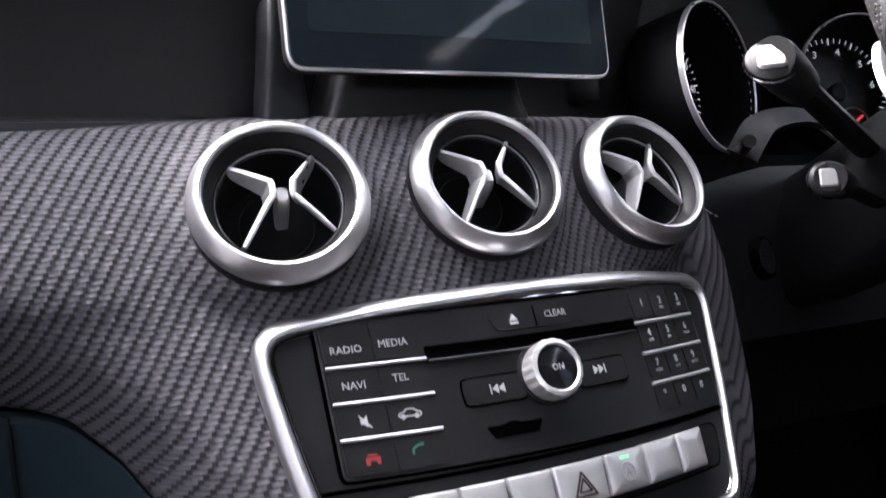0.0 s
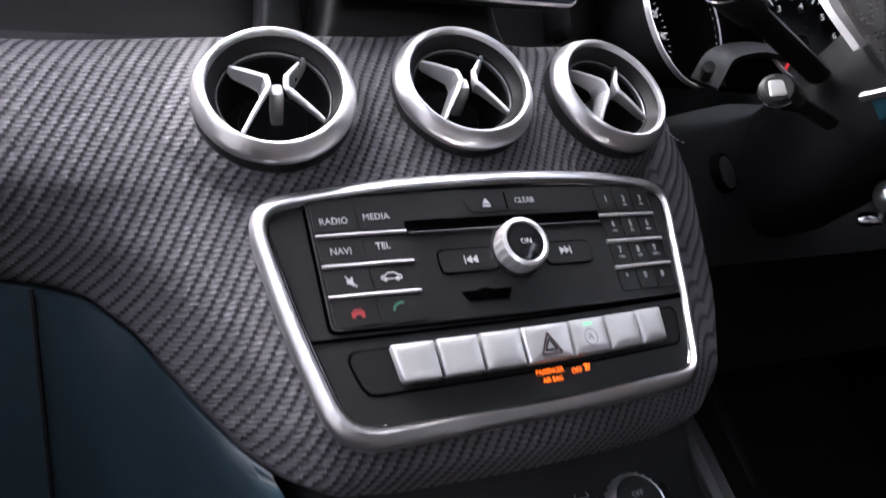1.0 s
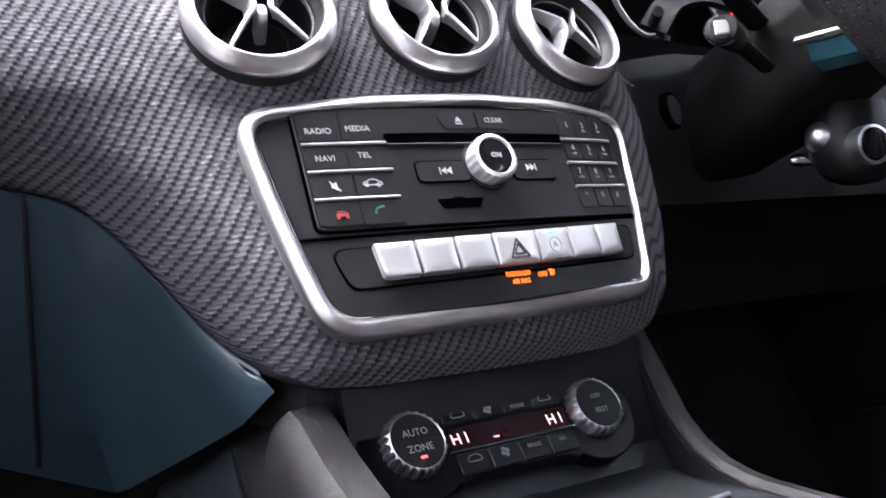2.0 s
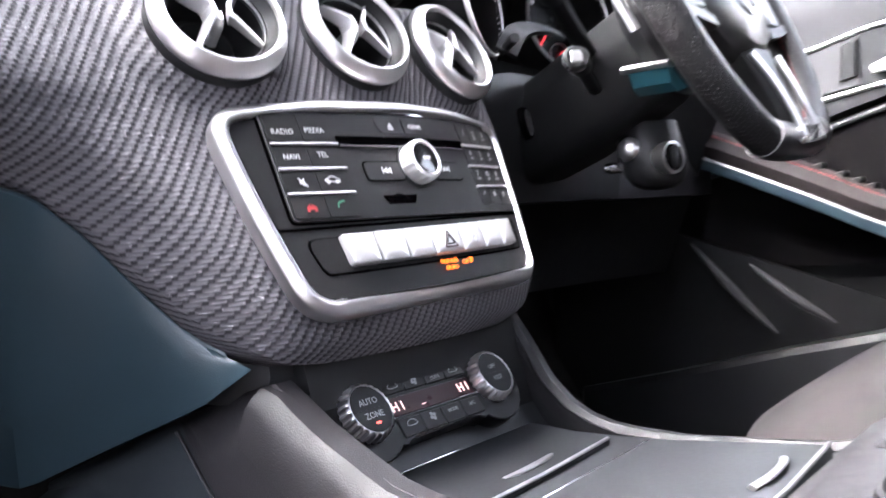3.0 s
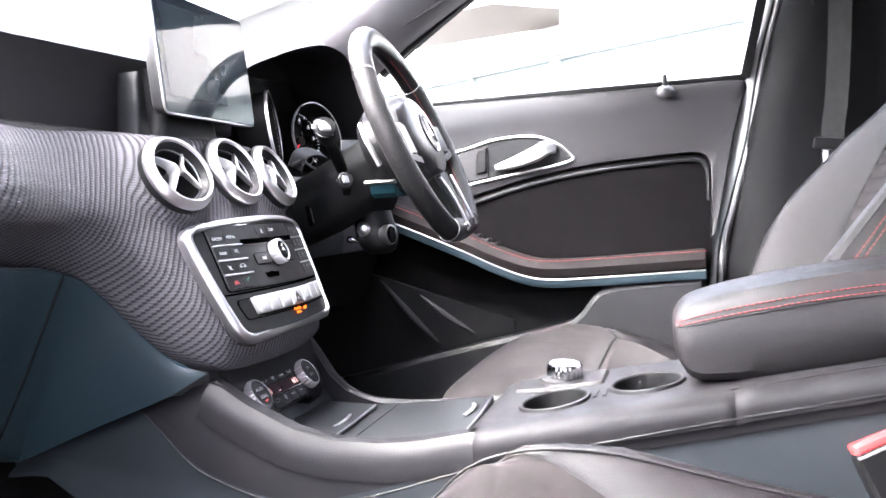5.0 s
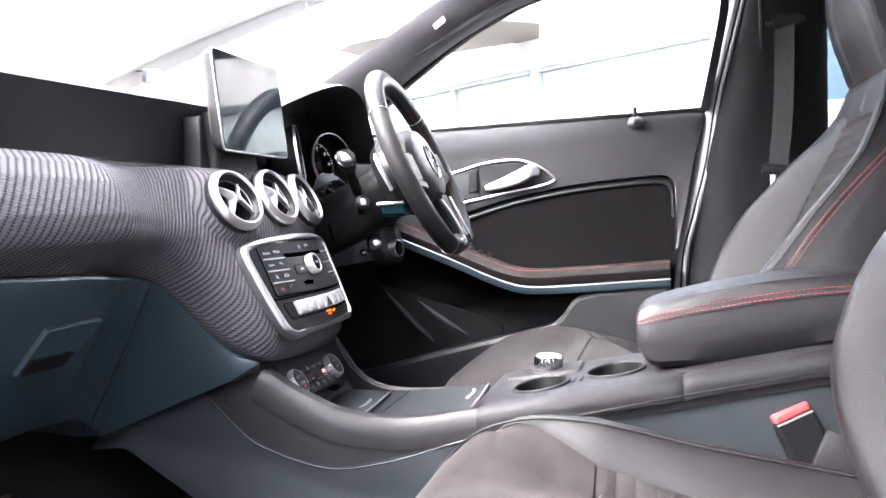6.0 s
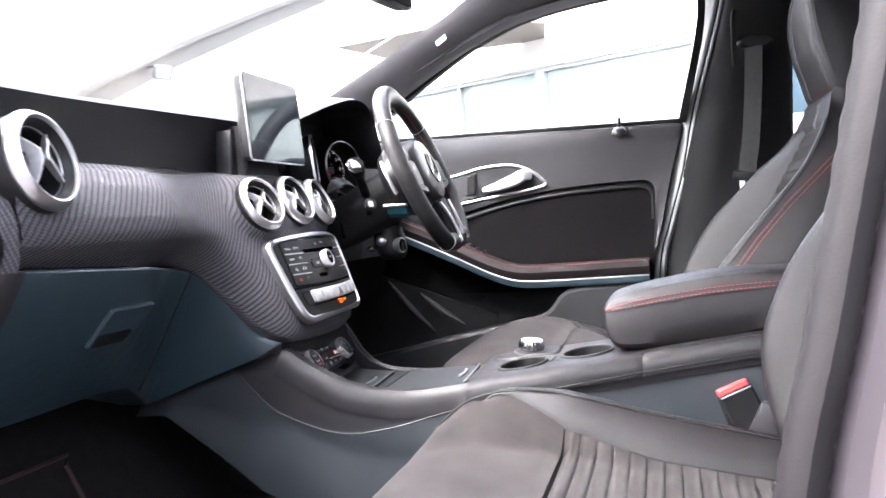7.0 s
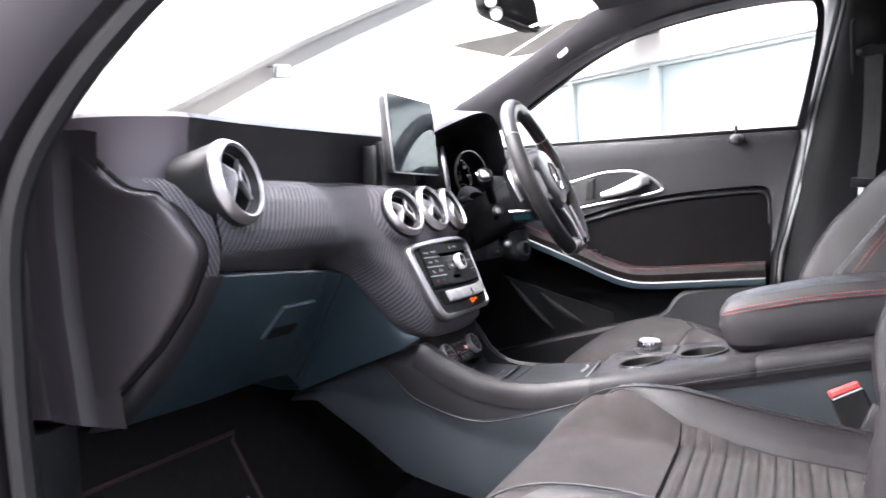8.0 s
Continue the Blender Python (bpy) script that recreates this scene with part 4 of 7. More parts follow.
part("vent_pod", revolve([(0.0400, -0.012), (0.0452, -0.0135), (0.0454, -0.0165), (0.0435, -0.0215), (0.0400, -0.027), (0.0340, -0.034)], VENTS[3], 48), SOFT, dash, "black moulded pod behind the end vent")


# ---- display screen ----
def build_screen():
    s = root("display_screen", (0.003, 0.03, 0.96), "free-standing tablet display with thin silver edge, switched off", "display")
    m = frame_m((0.003, 0.0225, 1.0395), (1, 0, 0), (0, 0.075, 1))
    po = rect(-0.0985, -0.0655, 0.0985, 0.0655, 0.010, 5)
    part("frame", prism(po, -0.0018, 0.0004, 0.0009, m), SILVER, s, "thin silver edge")
    part("glass", prism(inset(po, 0.0017), 0.0, 0.0012, 0.0003, m), SCREENP, s, "dark glossy glass")
    bk = [[(u * k, w * k, h) for u, w in po] for k, h in ((0.997, -0.0017), (0.990, -0.0080), (0.97, -0.014), (0.90, -0.020), (0.80, -0.024))]
    part("back_shell", warp(loft([[V(*q) for q in r] for r in bk]), m), SATIN, s)
    part("picture", prism(rect(-0.086, -0.046, 0.086, 0.052, 0.001), 0.0011, 0.00135, 0.0001, m), pmat("dim_picture", (0.020, 0.027, 0.031), 0.04, var=0.4, vscale=14, rvar=0.01, spec=0.25), s, "dim blue-grey picture")
    part("stand", loft([[V(x, y, z) for x, y in rect(-0.055 * k, 0.045, 0.055 * k, 0.09, 0.012)] for z, k in ((0.95, 1.25), (0.965, 1.12), (0.99, 1.0), (1.03, 0.9))]), SATIN, s)
    part("hinge_cover", loft([[V(x - 0.085, y, z) for x, y in rect(-0.008 * k, 0.05, 0.008 * k, 0.075, 0.004)] for z, k in ((0.955, 1.6), (0.985, 1.15), (1.016, 0.8), (1.020, 0.6))]), DARK, s)
    return s


build_screen()


# ---- radio and switch panel ----
def rmap(u, w, h):
    p = V(u, -0.0406 + 0.39 * (w - 0.836) + u * u / 0.84, w)
    n = V(u * 2.38, -1, 0.39).normalized()
    return p + n * h


def build_radio():
    r = root("radio_unit", (0, -0.02, 0.745), "black radio panel with keys, rotary knob and satin silver frame", "radio")
    outer = rpoly([(-0.1145, 0.7385), (0.1005, 0.7425), (0.1175, 0.795), (0.1345, 0.8585), (0.07, 0.8655), (0.0, 0.8668), (-0.07, 0.8640), (-0.1370, 0.8570), (-0.1285, 0.795)], [0.026, 0.022, 0.5, 0.020, 0.5, 0.5, 0.5, 0.022, 0.5], 8)
    slope = [(0.0, -0.010), (0.0, -0.0015), (0.0008, 0.0006), (0.0026, 0.0024), (0.0046, 0.0038), (0.0060, 0.0044), (0.0070, 0.0042), (0.0076, 0.0030), (0.0080, 0.0004), (0.0082, -0.006)]
    part("silver_frame", warp(loft([[V(*p, h) for p in (inset(outer, o) if o else outer)] for o, h in slope], True, False), rmap), SILVER, r, "satin silver frame")
    part("faceplate", sheet(inset(outer, 0.0085), -0.008, 0.0010, rmap, 48), SATIN, r, "satin black faceplate")
    bright = inset(outer, 0.0090)
    part("inner_edge", warp(sweep([V(*p, 0.0014) for p in bright], circle(0.0005, 6), (0, 0, 1), True), rmap), CHROME, r)
    # radio module on a raised black plate that stands in for its shadow gap
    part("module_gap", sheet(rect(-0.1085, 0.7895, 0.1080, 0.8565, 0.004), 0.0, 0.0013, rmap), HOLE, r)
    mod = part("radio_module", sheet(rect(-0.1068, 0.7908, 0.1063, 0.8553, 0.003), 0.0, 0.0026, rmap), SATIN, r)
    # thin paler tube stands in for the highlight along the module's edge
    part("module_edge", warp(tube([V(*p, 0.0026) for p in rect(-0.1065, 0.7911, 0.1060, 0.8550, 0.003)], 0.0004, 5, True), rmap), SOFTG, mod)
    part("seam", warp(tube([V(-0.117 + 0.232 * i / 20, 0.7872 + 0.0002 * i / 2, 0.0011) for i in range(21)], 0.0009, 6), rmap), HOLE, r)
    h = 0.0026
    # left keys in pairs with silver bars under them
    for k, z in enumerate((0.8355, 0.8207, 0.8062)):
        part("bar", warp(sweep([V(-0.1052 + 0.0440 * i / 8, z, h + 0.0005) for i in range(9)], [(-0.0007, -0.001), (0.0007, -0.001), (0.0007, 0.0006), (0, 0.0011), (-0.0007, 0.0006)]), rmap), BUTTON, mod, "silver bar")
        part("bar", warp(sweep([V(0.0580 + 0.0470 * i / 8, z + 0.0020, h + 0.0005) for i in range(9)], [(-0.0008, -0.001), (0.0008, -0.001), (0.0008, 0.0006), (0, 0.0012), (-0.0008, 0.0006)]), rmap), BUTTON, mod, "silver bar")
    for z0, z1 in ((0.8372, 0.8540), (0.8224, 0.8340), (0.8078, 0.8194), (0.7925, 0.8048)):
        for u0, u1 in ((-0.1050, -0.0838), (-0.0834, -0.0620)):
            part("key", sheet(rect(u0, z0, u1, z1, 0.001), h - 0.001, h + 0.0006, rmap, 6), SATIN, mod)
    # disc slot is a raised sheet, its inner shade given by the colour
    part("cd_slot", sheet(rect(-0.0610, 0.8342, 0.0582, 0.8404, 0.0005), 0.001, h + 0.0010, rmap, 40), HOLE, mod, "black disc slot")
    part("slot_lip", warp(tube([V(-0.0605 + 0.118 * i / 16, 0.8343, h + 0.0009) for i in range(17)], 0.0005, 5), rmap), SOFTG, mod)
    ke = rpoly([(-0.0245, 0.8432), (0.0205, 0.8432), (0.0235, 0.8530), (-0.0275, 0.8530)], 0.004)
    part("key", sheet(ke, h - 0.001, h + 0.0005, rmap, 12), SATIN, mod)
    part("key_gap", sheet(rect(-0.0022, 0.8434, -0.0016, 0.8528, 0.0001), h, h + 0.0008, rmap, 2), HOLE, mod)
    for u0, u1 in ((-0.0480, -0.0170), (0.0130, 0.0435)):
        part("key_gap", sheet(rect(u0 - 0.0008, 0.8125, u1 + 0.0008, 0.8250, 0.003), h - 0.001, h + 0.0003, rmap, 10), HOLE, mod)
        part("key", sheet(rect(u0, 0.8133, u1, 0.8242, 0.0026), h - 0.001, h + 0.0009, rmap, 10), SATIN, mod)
    # card slot likewise: shade of the opening painted on a raised sheet
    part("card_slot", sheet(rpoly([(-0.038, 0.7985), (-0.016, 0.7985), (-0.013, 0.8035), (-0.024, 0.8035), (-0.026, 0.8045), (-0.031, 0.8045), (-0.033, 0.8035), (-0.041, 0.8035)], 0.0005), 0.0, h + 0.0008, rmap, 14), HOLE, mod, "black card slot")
    # number keys
    for row in range(4):
        for col in range(3):
            u0 = 0.0605 + 0.0150 * col - 0.0008 * row
            z0 = 0.8400 - 0.0148 * row
            part("number_key", sheet(rect(u0, z0, u0 + 0.0143, z0 + (0.0128 if row else 0.0140), 0.0008), h - 0.001, h + 0.0005, rmap, 4), SATIN, mod)
    # print
    for body, u, w in (("RADIO", -0.0952, 0.8425), ("MEDIA", -0.0745, 0.8435), ("NAVI", -0.0950, 0.8276), ("TEL", -0.0745, 0.8288)):
        lettering("lettering", body, 0.0045, rmap, WHITE, mod, u, w, h + 0.0006)
    lettering("lettering", "CLEAR", 0.0043, rmap, WHITE, mod, 0.0100, 0.8482, h + 0.0005)
    for i, ch in enumerate("123456789*0#"):
        u, w = 0.0682 + 0.0148 * (i % 3) - 0.0011 * (i // 3), 0.8470 - 0.0148 * (i // 3)
        lettering("lettering", ch, 0.0052, rmap, WHITE, mod, u, w, h + 0.0006)
        if i not in (0, 9, 10, 11):
            lettering("lettering", ("ABC", "DEF", "GHI", "JKL", "MNO", "PQRS", "TUV", "WXYZ")[i - 1], 0.0021, rmap, GREYP, mod, u, w - 0.0036, h + 0.0006)

    def icon(polys, mat_, u, w, k=1.0, name="symbol", hh=h + 0.0006):
        bmi = bmesh.new()
        for pl in polys:
            loft([[V(u + x * k, w + y * k, z) for x, y in pl] for z in (hh, hh + 0.0003)], bm=bmi)
        part(name, warp(bmi, rmap), mat_, mod, smooth=False)

    def stroke(a, b, t=0.0005):
        dx, dy = b[0] - a[0], b[1] - a[1]
        L = math.hypot(dx, dy)
        nx, ny = -dy / L * t, dx / L * t
        return [(a[0] + nx, a[1] + ny), (a[0] - nx, a[1] - ny), (b[0] - nx, b[1] - ny), (b[0] + nx, b[1] + ny)]
    tri = lambda x, s: [(x - s * 0.0016, 0), (x + s * 0.0016, 0.0020), (x + s * 0.0016, -0.0020)]
    icon([tri(-0.0012, 1), tri(0.0020, 1), stroke((-0.0034, 0.002), (-0.0034, -0.002), 0.0003)], WHITE, -0.0315, 0.8188, 1.0, hh=h + 0.0009)
    icon([tri(-0.0020, -1), tri(0.0012, -1), stroke((0.0034, 0.002), (0.0034, -0.002), 0.0003)], WHITE, 0.0262, 0.8198, 1.0, hh=h + 0.0009)
    icon([[(-0.0022, -0.0004), (0.0022, -0.0004), (0, 0.0024)], stroke((-0.0022, -0.0016), (0.0022, -0.0016), 0.0005)], WHITE, -0.0140, 0.8476)
    icon([[(-0.0020, -0.0010), (-0.0020, 0.0010), (-0.0008, 0.0010), (0.0010, 0.0024), (0.0010, -0.0024), (-0.0008, -0.0010)], stroke((-0.0024, 0.0026), (0.0024, -0.0026), 0.0003)], WHITE, -0.0935, 0.8128)
    car = [(-0.0048, -0.0008), (-0.0046, 0.0004), (-0.0026, 0.0008), (-0.0012, 0.0020), (0.0018, 0.0020), (0.0034, 0.0008), (0.0050, 0.0004), (0.0050, -0.0010)]
    icon([stroke(a, b, 0.00028) for a, b in zip(car, car[1:] + car[:1])] + [[(x + 0.0011 * math.cos(t * 0.785), -0.001 + 0.0011 * math.sin(t * 0.785)) for t in range(8)] for x in (-0.003, 0.003)], WHITE, -0.0742, 0.8137)
    ph = [(-0.0026, -0.0014), (-0.0022, 0.0006), (-0.0008, 0.0016), (0.0012, 0.0022), (0.0026, 0.0022)]
    icon([stroke(a, b, 0.0005) for a, b in zip(ph, ph[1:])], GREENP, -0.0738, 0.7990)
    icon([stroke((-0.003, 0.0), (0.003, 0.0), 0.0008), stroke((-0.003, -0.0014), (-0.0014, -0.0014), 0.0007), stroke((0.0014, -0.0014), (0.003, -0.0014), 0.0007), stroke((-0.002, 0.0016), (0.002, 0.0016), 0.0003)], REDP, -0.0935, 0.7980)

    # rotary knob with a knurled rim
    c = rmap(-0.0040, 0.8222, h)
    km = frame_m(c, (1, -0.018, 0), (0, 0.39, 1)) @ Matrix.Diagonal((0.84, 0.84, 0.72, 1))
    kn = part("rotary_knob", revolve([(0.0185, -0.001), (0.0182, 0.0012), (0.0172, 0.0016), (0.0160, 0.0012), (0.0150, 0.0)], km, 40), SATIN, r)
    n = 20
    prof = [(0.0158, 0.001, 0), (0.0166, 0.004, 1), (0.0168, 0.0120, 1), (0.0160, 0.0150, 0.3), (0.0136, 0.0160, 0), (0.0126, 0.0148, 0)]
    rings = []
    for rr, hh, kk in prof:
        rings.append([km @ V(math.cos(2 * math.pi * i / (n * 4)) * (rr - kk * 0.0010 * (i % 4 < 2)), math.sin(2 * math.pi * i / (n * 4)) * (rr - kk * 0.0010 * (i % 4 < 2)), hh) for i in range(n * 4)])
    part("knurled_rim", loft(rings, True, False), STARM, kn, "bright knurled metal rim")
    part("knob_face", revolve([(0.0128, 0.0135), (0.0124, 0.0150), (0.0100, 0.0153), (0.0, 0.0154)], km, 40), GLOSS, kn, "gloss black knob face")
    lettering("lettering", "ON", 0.0050, km, WHITE, kn, 0.0, 0.0, 0.0155)

    # silver switch row; its trough is raised plates coloured as shade
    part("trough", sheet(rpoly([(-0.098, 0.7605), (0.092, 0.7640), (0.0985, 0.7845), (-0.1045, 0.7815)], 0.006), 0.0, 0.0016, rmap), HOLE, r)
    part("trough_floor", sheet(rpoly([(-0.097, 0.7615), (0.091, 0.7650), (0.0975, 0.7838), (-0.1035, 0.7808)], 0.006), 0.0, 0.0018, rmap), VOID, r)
    top = [-0.0838, -0.0622, -0.0402, -0.0176, 0.0108, 0.0348, 0.0576, 0.0776]
    bot = [-0.0828, -0.0618, -0.0405, -0.0182, 0.0092, 0.0332, 0.0562, 0.0756]
    for i in range(7):
        g = 0.0007
        zt, zb = 0.7812 + 0.0004 * i, 0.7642 + 0.0004 * i
        pl = rpoly([(bot[i] + g + (0.001 if i == 0 else 0), zb), (bot[i + 1] - g, zb + 0.0002), (top[i + 1] - g, zt + 0.0002), (top[i] + g, zt)], [0.003 if i == 0 else 0.0006, 0.0006, 0.0006, 0.0006], 3)
        cx, cy = (bot[i] + top[i + 1]) / 2, (zt + zb) / 2
        rings = [[V(x, y, z) for x, y in pl] for z in (0.001, 0.0062)]
        rings += [[V(cx + (x - cx) * k, cy + (y - cy) * k, hz) for x, y in pl] for k, hz in ((0.965, 0.0070), (0.90, 0.0074), (0.45, 0.0077))]
        b = part("switch", warp(loft(rings), rmap), BUTTON, r, "brushed silver switch")
        if i == 3:
            for k, t in ((1.0, 0.0005), (0.55, 0.0004)):
                a3 = [(-0.0058 * k, -0.0038 * k), (0.0058 * k, -0.0038 * k), (0.0, 0.0060 * k)]
                bmi = bmesh.new()
                for a, bb in zip(a3, a3[1:] + a3[:1]):
                    loft([[V(-0.0040 + x, 0.7722 + y, z) for x, y in stroke(a, bb, t)] for z in (0.0070, 0.0080)], bm=bmi)
                part("warning_triangle", warp(bmi, rmap), MAROON if k == 1 else DARK, b, "red outlined warning triangle", smooth=False)
        if i == 4:
            lettering("symbol", "A", 0.0050, rmap, GREYP, b, 0.0215, 0.7735, 0.0077)
            part("symbol_ring", warp(tube([V(0.0215 + 0.0040 * math.cos(q * 0.35), 0.7735 + 0.0040 * math.sin(q * 0.35), 0.0078) for q in range(18)], 0.00025, 4, True), rmap), GREYP, b)
            part("indicator", warp(loft([[V(x, y, z) for x, y in rect(0.0190, 0.7795, 0.0245, 0.7806, 0.0003)] for z in (0.0070, 0.0077)]), rmap), GREENLED, b, "small green light")
    lettering("lettering", "PASSENGER", 0.0035, rmap, AMBER, r, -0.0050, 0.7614, 0.0022, wide=0.90)
    lettering("lettering", "AIR BAG", 0.0035, rmap, AMBER, r, -0.0045, 0.7574, 0.0022, wide=0.90)
    lettering("lettering", "OFF", 0.0038, rmap, AMBER, r, 0.0108, 0.7598, 0.0022)
    icon([stroke((-0.001, -0.001), (0.0005, 0.0025), 0.0005), stroke((0.0008, -0.001), (0.002, 0.002), 0.0004), stroke((-0.0014, 0.0014), (-0.0006, 0.0026), 0.0006)], AMBER, 0.0182, 0.7603, 1.0, "lamp_symbol", 0.0012)
    return r


build_radio()


# ---- climate panel ----
def build_climate():
    c = root("climate_panel", (0, -0.02, 0.645), "black climate control panel with two knurled chrome knobs", "climate control")
    m = frame_m((0.0, -0.0425, 0.675), (1, 0, 0), (0, 0.56, 0.83))
    body = []
    for i in range(49):
        u = -0.0938 + 0.1876 * i / 48
        d = min(abs(u - 0.0625), abs(u + 0.0625))
        hh = 0.0225
        if d < 0.0315:
            hh = max(hh, math.sqrt(max(1e-8, 0.0313 ** 2 - d * d))) if abs(u) > 0.0625 or d < 0.02 else max(hh, 0.0225 + 0.0085 * smooth01(0.0315, 0.012, d))
            if abs(u) > 0.0625:
                hh = math.sqrt(max(1e-8, 0.0313 ** 2 - d * d))
        body.append((u, max(hh, 0.002)))
    poly = [(u, -hh) for u, hh in body] + [(u, hh) for u, hh in body[::-1]]
    part("fascia", prism(poly, -0.02, 0.0012, 0.0008, m), pmat("black_fascia_plastic", (0.0035, 0.0035, 0.0042), 0.3, rvar=0.04, spec=0.10), c, "gloss black fascia")
    for i in range(4):
        u = -0.039 + 0.0205 * i
        part("key", prism(rect(u, 0.0078, u + 0.0196, 0.0210, 0.001), 0, 0.0026, 0.0006, m), SATIN, c)
        part("key", prism(rect(u, -0.0212, u + 0.0196, -0.0092, 0.001), 0, 0.0026, 0.0006, m), SATIN, c)
    part("display", prism(rect(-0.040, -0.0066, 0.0425, 0.0056, 0.0008), 0, 0.0017, 0.0002, m), pmat("dark_red_display", (0.020, 0.005, 0.008), 0.3, spec=0.12), c, "dark red display")
    lettering("digits", "H I", 0.0090, m, PINKLED, c, -0.0325, -0.0010, 0.0018)
    lettering("digits", "H I", 0.0090, m, PINKLED, c, 0.0335, -0.0010, 0.0018)
    part("digits_dash", prism(rect(-0.0110, -0.0040, -0.0070, -0.0034, 0.0001), 0.0016, 0.0020, 0.0001, m), PINKLED, c)
    for body_, u, w in (("MODE", 0.0120, 0.0110), ("MODE", 0.0120, -0.0135), ("A/C", 0.0325, -0.0135)):
        lettering("lettering", body_, 0.0034, m, GREYP, c, u, w, 0.0026)
    lettering("symbol", "\u25b2", 0.003, m, GREYP, c, 0.0120, 0.0158, 0.0026)
    for u, w in ((-0.0290, 0.0125), (0.0320, 0.0125), (-0.0290, -0.0135)):
        part("symbol", warp(tube(cr([V(u - 0.004, w - 0.001, 0.0027), V(u - 0.002, w + 0.002, 0.0027), V(u + 0.003, w + 0.002, 0.0027), V(u + 0.0045, w - 0.001, 0.0027)], 4, True), 0.0003, 5, True), m), GREYP, c)
    for w in (0.0125, -0.0135):
        bmf = bmesh.new()
        for q in range(4):
            a = q * math.pi / 2 + 0.4
            loft([[V(-0.0085 + 0.0018 * math.cos(a) + 0.0013 * math.cos(t * 0.785), w + 0.0018 * math.sin(a) + 0.0013 * math.sin(t * 0.785), z) for t in range(8)] for z in (0.0026, 0.0029)], bm=bmf)
        part("fan_symbol", warp(bmf, m), GREYP, c)
    part("top_edge", warp(tube([V(-0.040 + 0.08 * i / 8, 0.0226, 0.0010) for i in range(9)], 0.0005, 5), m), CHROME, c)
    part("bottom_edge", warp(tube([V(-0.042 + 0.09 * i / 8, -0.0072, 0.0018) for i in range(9)], 0.0005, 5), m), CHROME, c)
    for s, words in ((-1, ("AUTO", "ZONE")), (1, ("OFF", "REST"))):
        km = m @ Matrix.Translation((s * 0.0625, 0, 0)) @ Matrix.Diagonal((0.90, 0.90, 0.62, 1))
        kn = part("temperature_knob", revolve([(0.0205, 0.0), (0.0205, 0.0018), (0.0185, 0.0022)], km, 40), SATIN, c)
        prof = [(0.0190, 0.001, 0), (0.0205, 0.003, 1), (0.0200, 0.012, 1), (0.0194, 0.0150, 1), (0.0184, 0.0168, 0.4), (0.0174, 0.0174, 0), (0.0168, 0.0166, 0)]
        part("knurled_rim", loft([[km @ V(math.cos(2 * math.pi * i / 96) * (rr - kk * 0.0016 * (i % 4 < 2)), math.sin(2 * math.pi * i / 96) * (rr - kk * 0.0016 * (i % 4 < 2)), hh) for i in range(96)] for rr, hh, kk in prof], True, False), SILVER, kn, "bright knurled metal rim")
        part("knob_face", revolve([(0.0174, 0.014), (0.0170, 0.0164), (0.015, 0.0168), (0, 0.0169)], km, 40), DARK, kn)
        part("face_split", prism(rect(-0.0148, -0.0003, 0.0148, 0.0003, 0.0001), 0.016, 0.0172, 0.0001, km), DARK, kn)
        lettering("lettering", words[0], 0.0062 if s < 0 else 0.005, km, WHITE if s < 0 else GREYP, kn, 0, 0.0050, 0.0170)
        lettering("lettering", words[1], 0.0062 if s < 0 else 0.005, km, WHITE if s < 0 else GREYP, kn, 0, -0.0048, 0.0170)
        if s < 0:
            part("indicator", prism(rect(-0.0022, -0.0112, 0.0022, -0.0096, 0.0006), 0.0165, 0.0175, 0.0002, km), REDLED, kn, "small red light")
        part("cold_mark", prism(rpoly([(-0.023 * 1 - 0.003, 0.0150), (-0.019 - 0.002, 0.0150), (-0.0195, 0.0188)], 0.0003), 0.0010, 0.0016, 0.0001, km), BLUEP, kn)
        part("warm_mark", prism(rpoly([(-0.010, 0.0225), (-0.0055, 0.0225), (-0.0105, 0.0250)], 0.0003), 0.0010, 0.0016, 0.0001, km), REDP, kn)
    return c


build_climate()


# ---- centre console ----
RIM = [(-0.80, 0.715), (-0.66, 0.705), (-0.504, 0.680), (-0.40, 0.667), (-0.286, 0.652), (-0.23, 0.643), (-0.19, 0.640), (-0.15, 0.645), (-0.115, 0.655), (-0.085, 0.670), (-0.058, 0.684), (-0.03, 0.704), (0.0, 0.697), (0.08, 0.672), (0.17, 0.640), (0.22, 0.62)]
FOOT = [(-0.80, 0.42), (-0.2, 0.45), (-0.06, 0.485), (0.0, 0.504), (0.07, 0.558), (0.154, 0.615), (0.22, 0.61)]
RRIM = [(-0.80, 0.710), (-0.504, 0.676), (-0.32, 0.648), (-0.256, 0.633), (-0.161, 0.629), (-0.112, 0.632), (-0.085, 0.640), (-0.062, 0.655), (-0.045, 0.680), (-0.028, 0.712), (0.0, 0.735), (0.22, 0.76)]


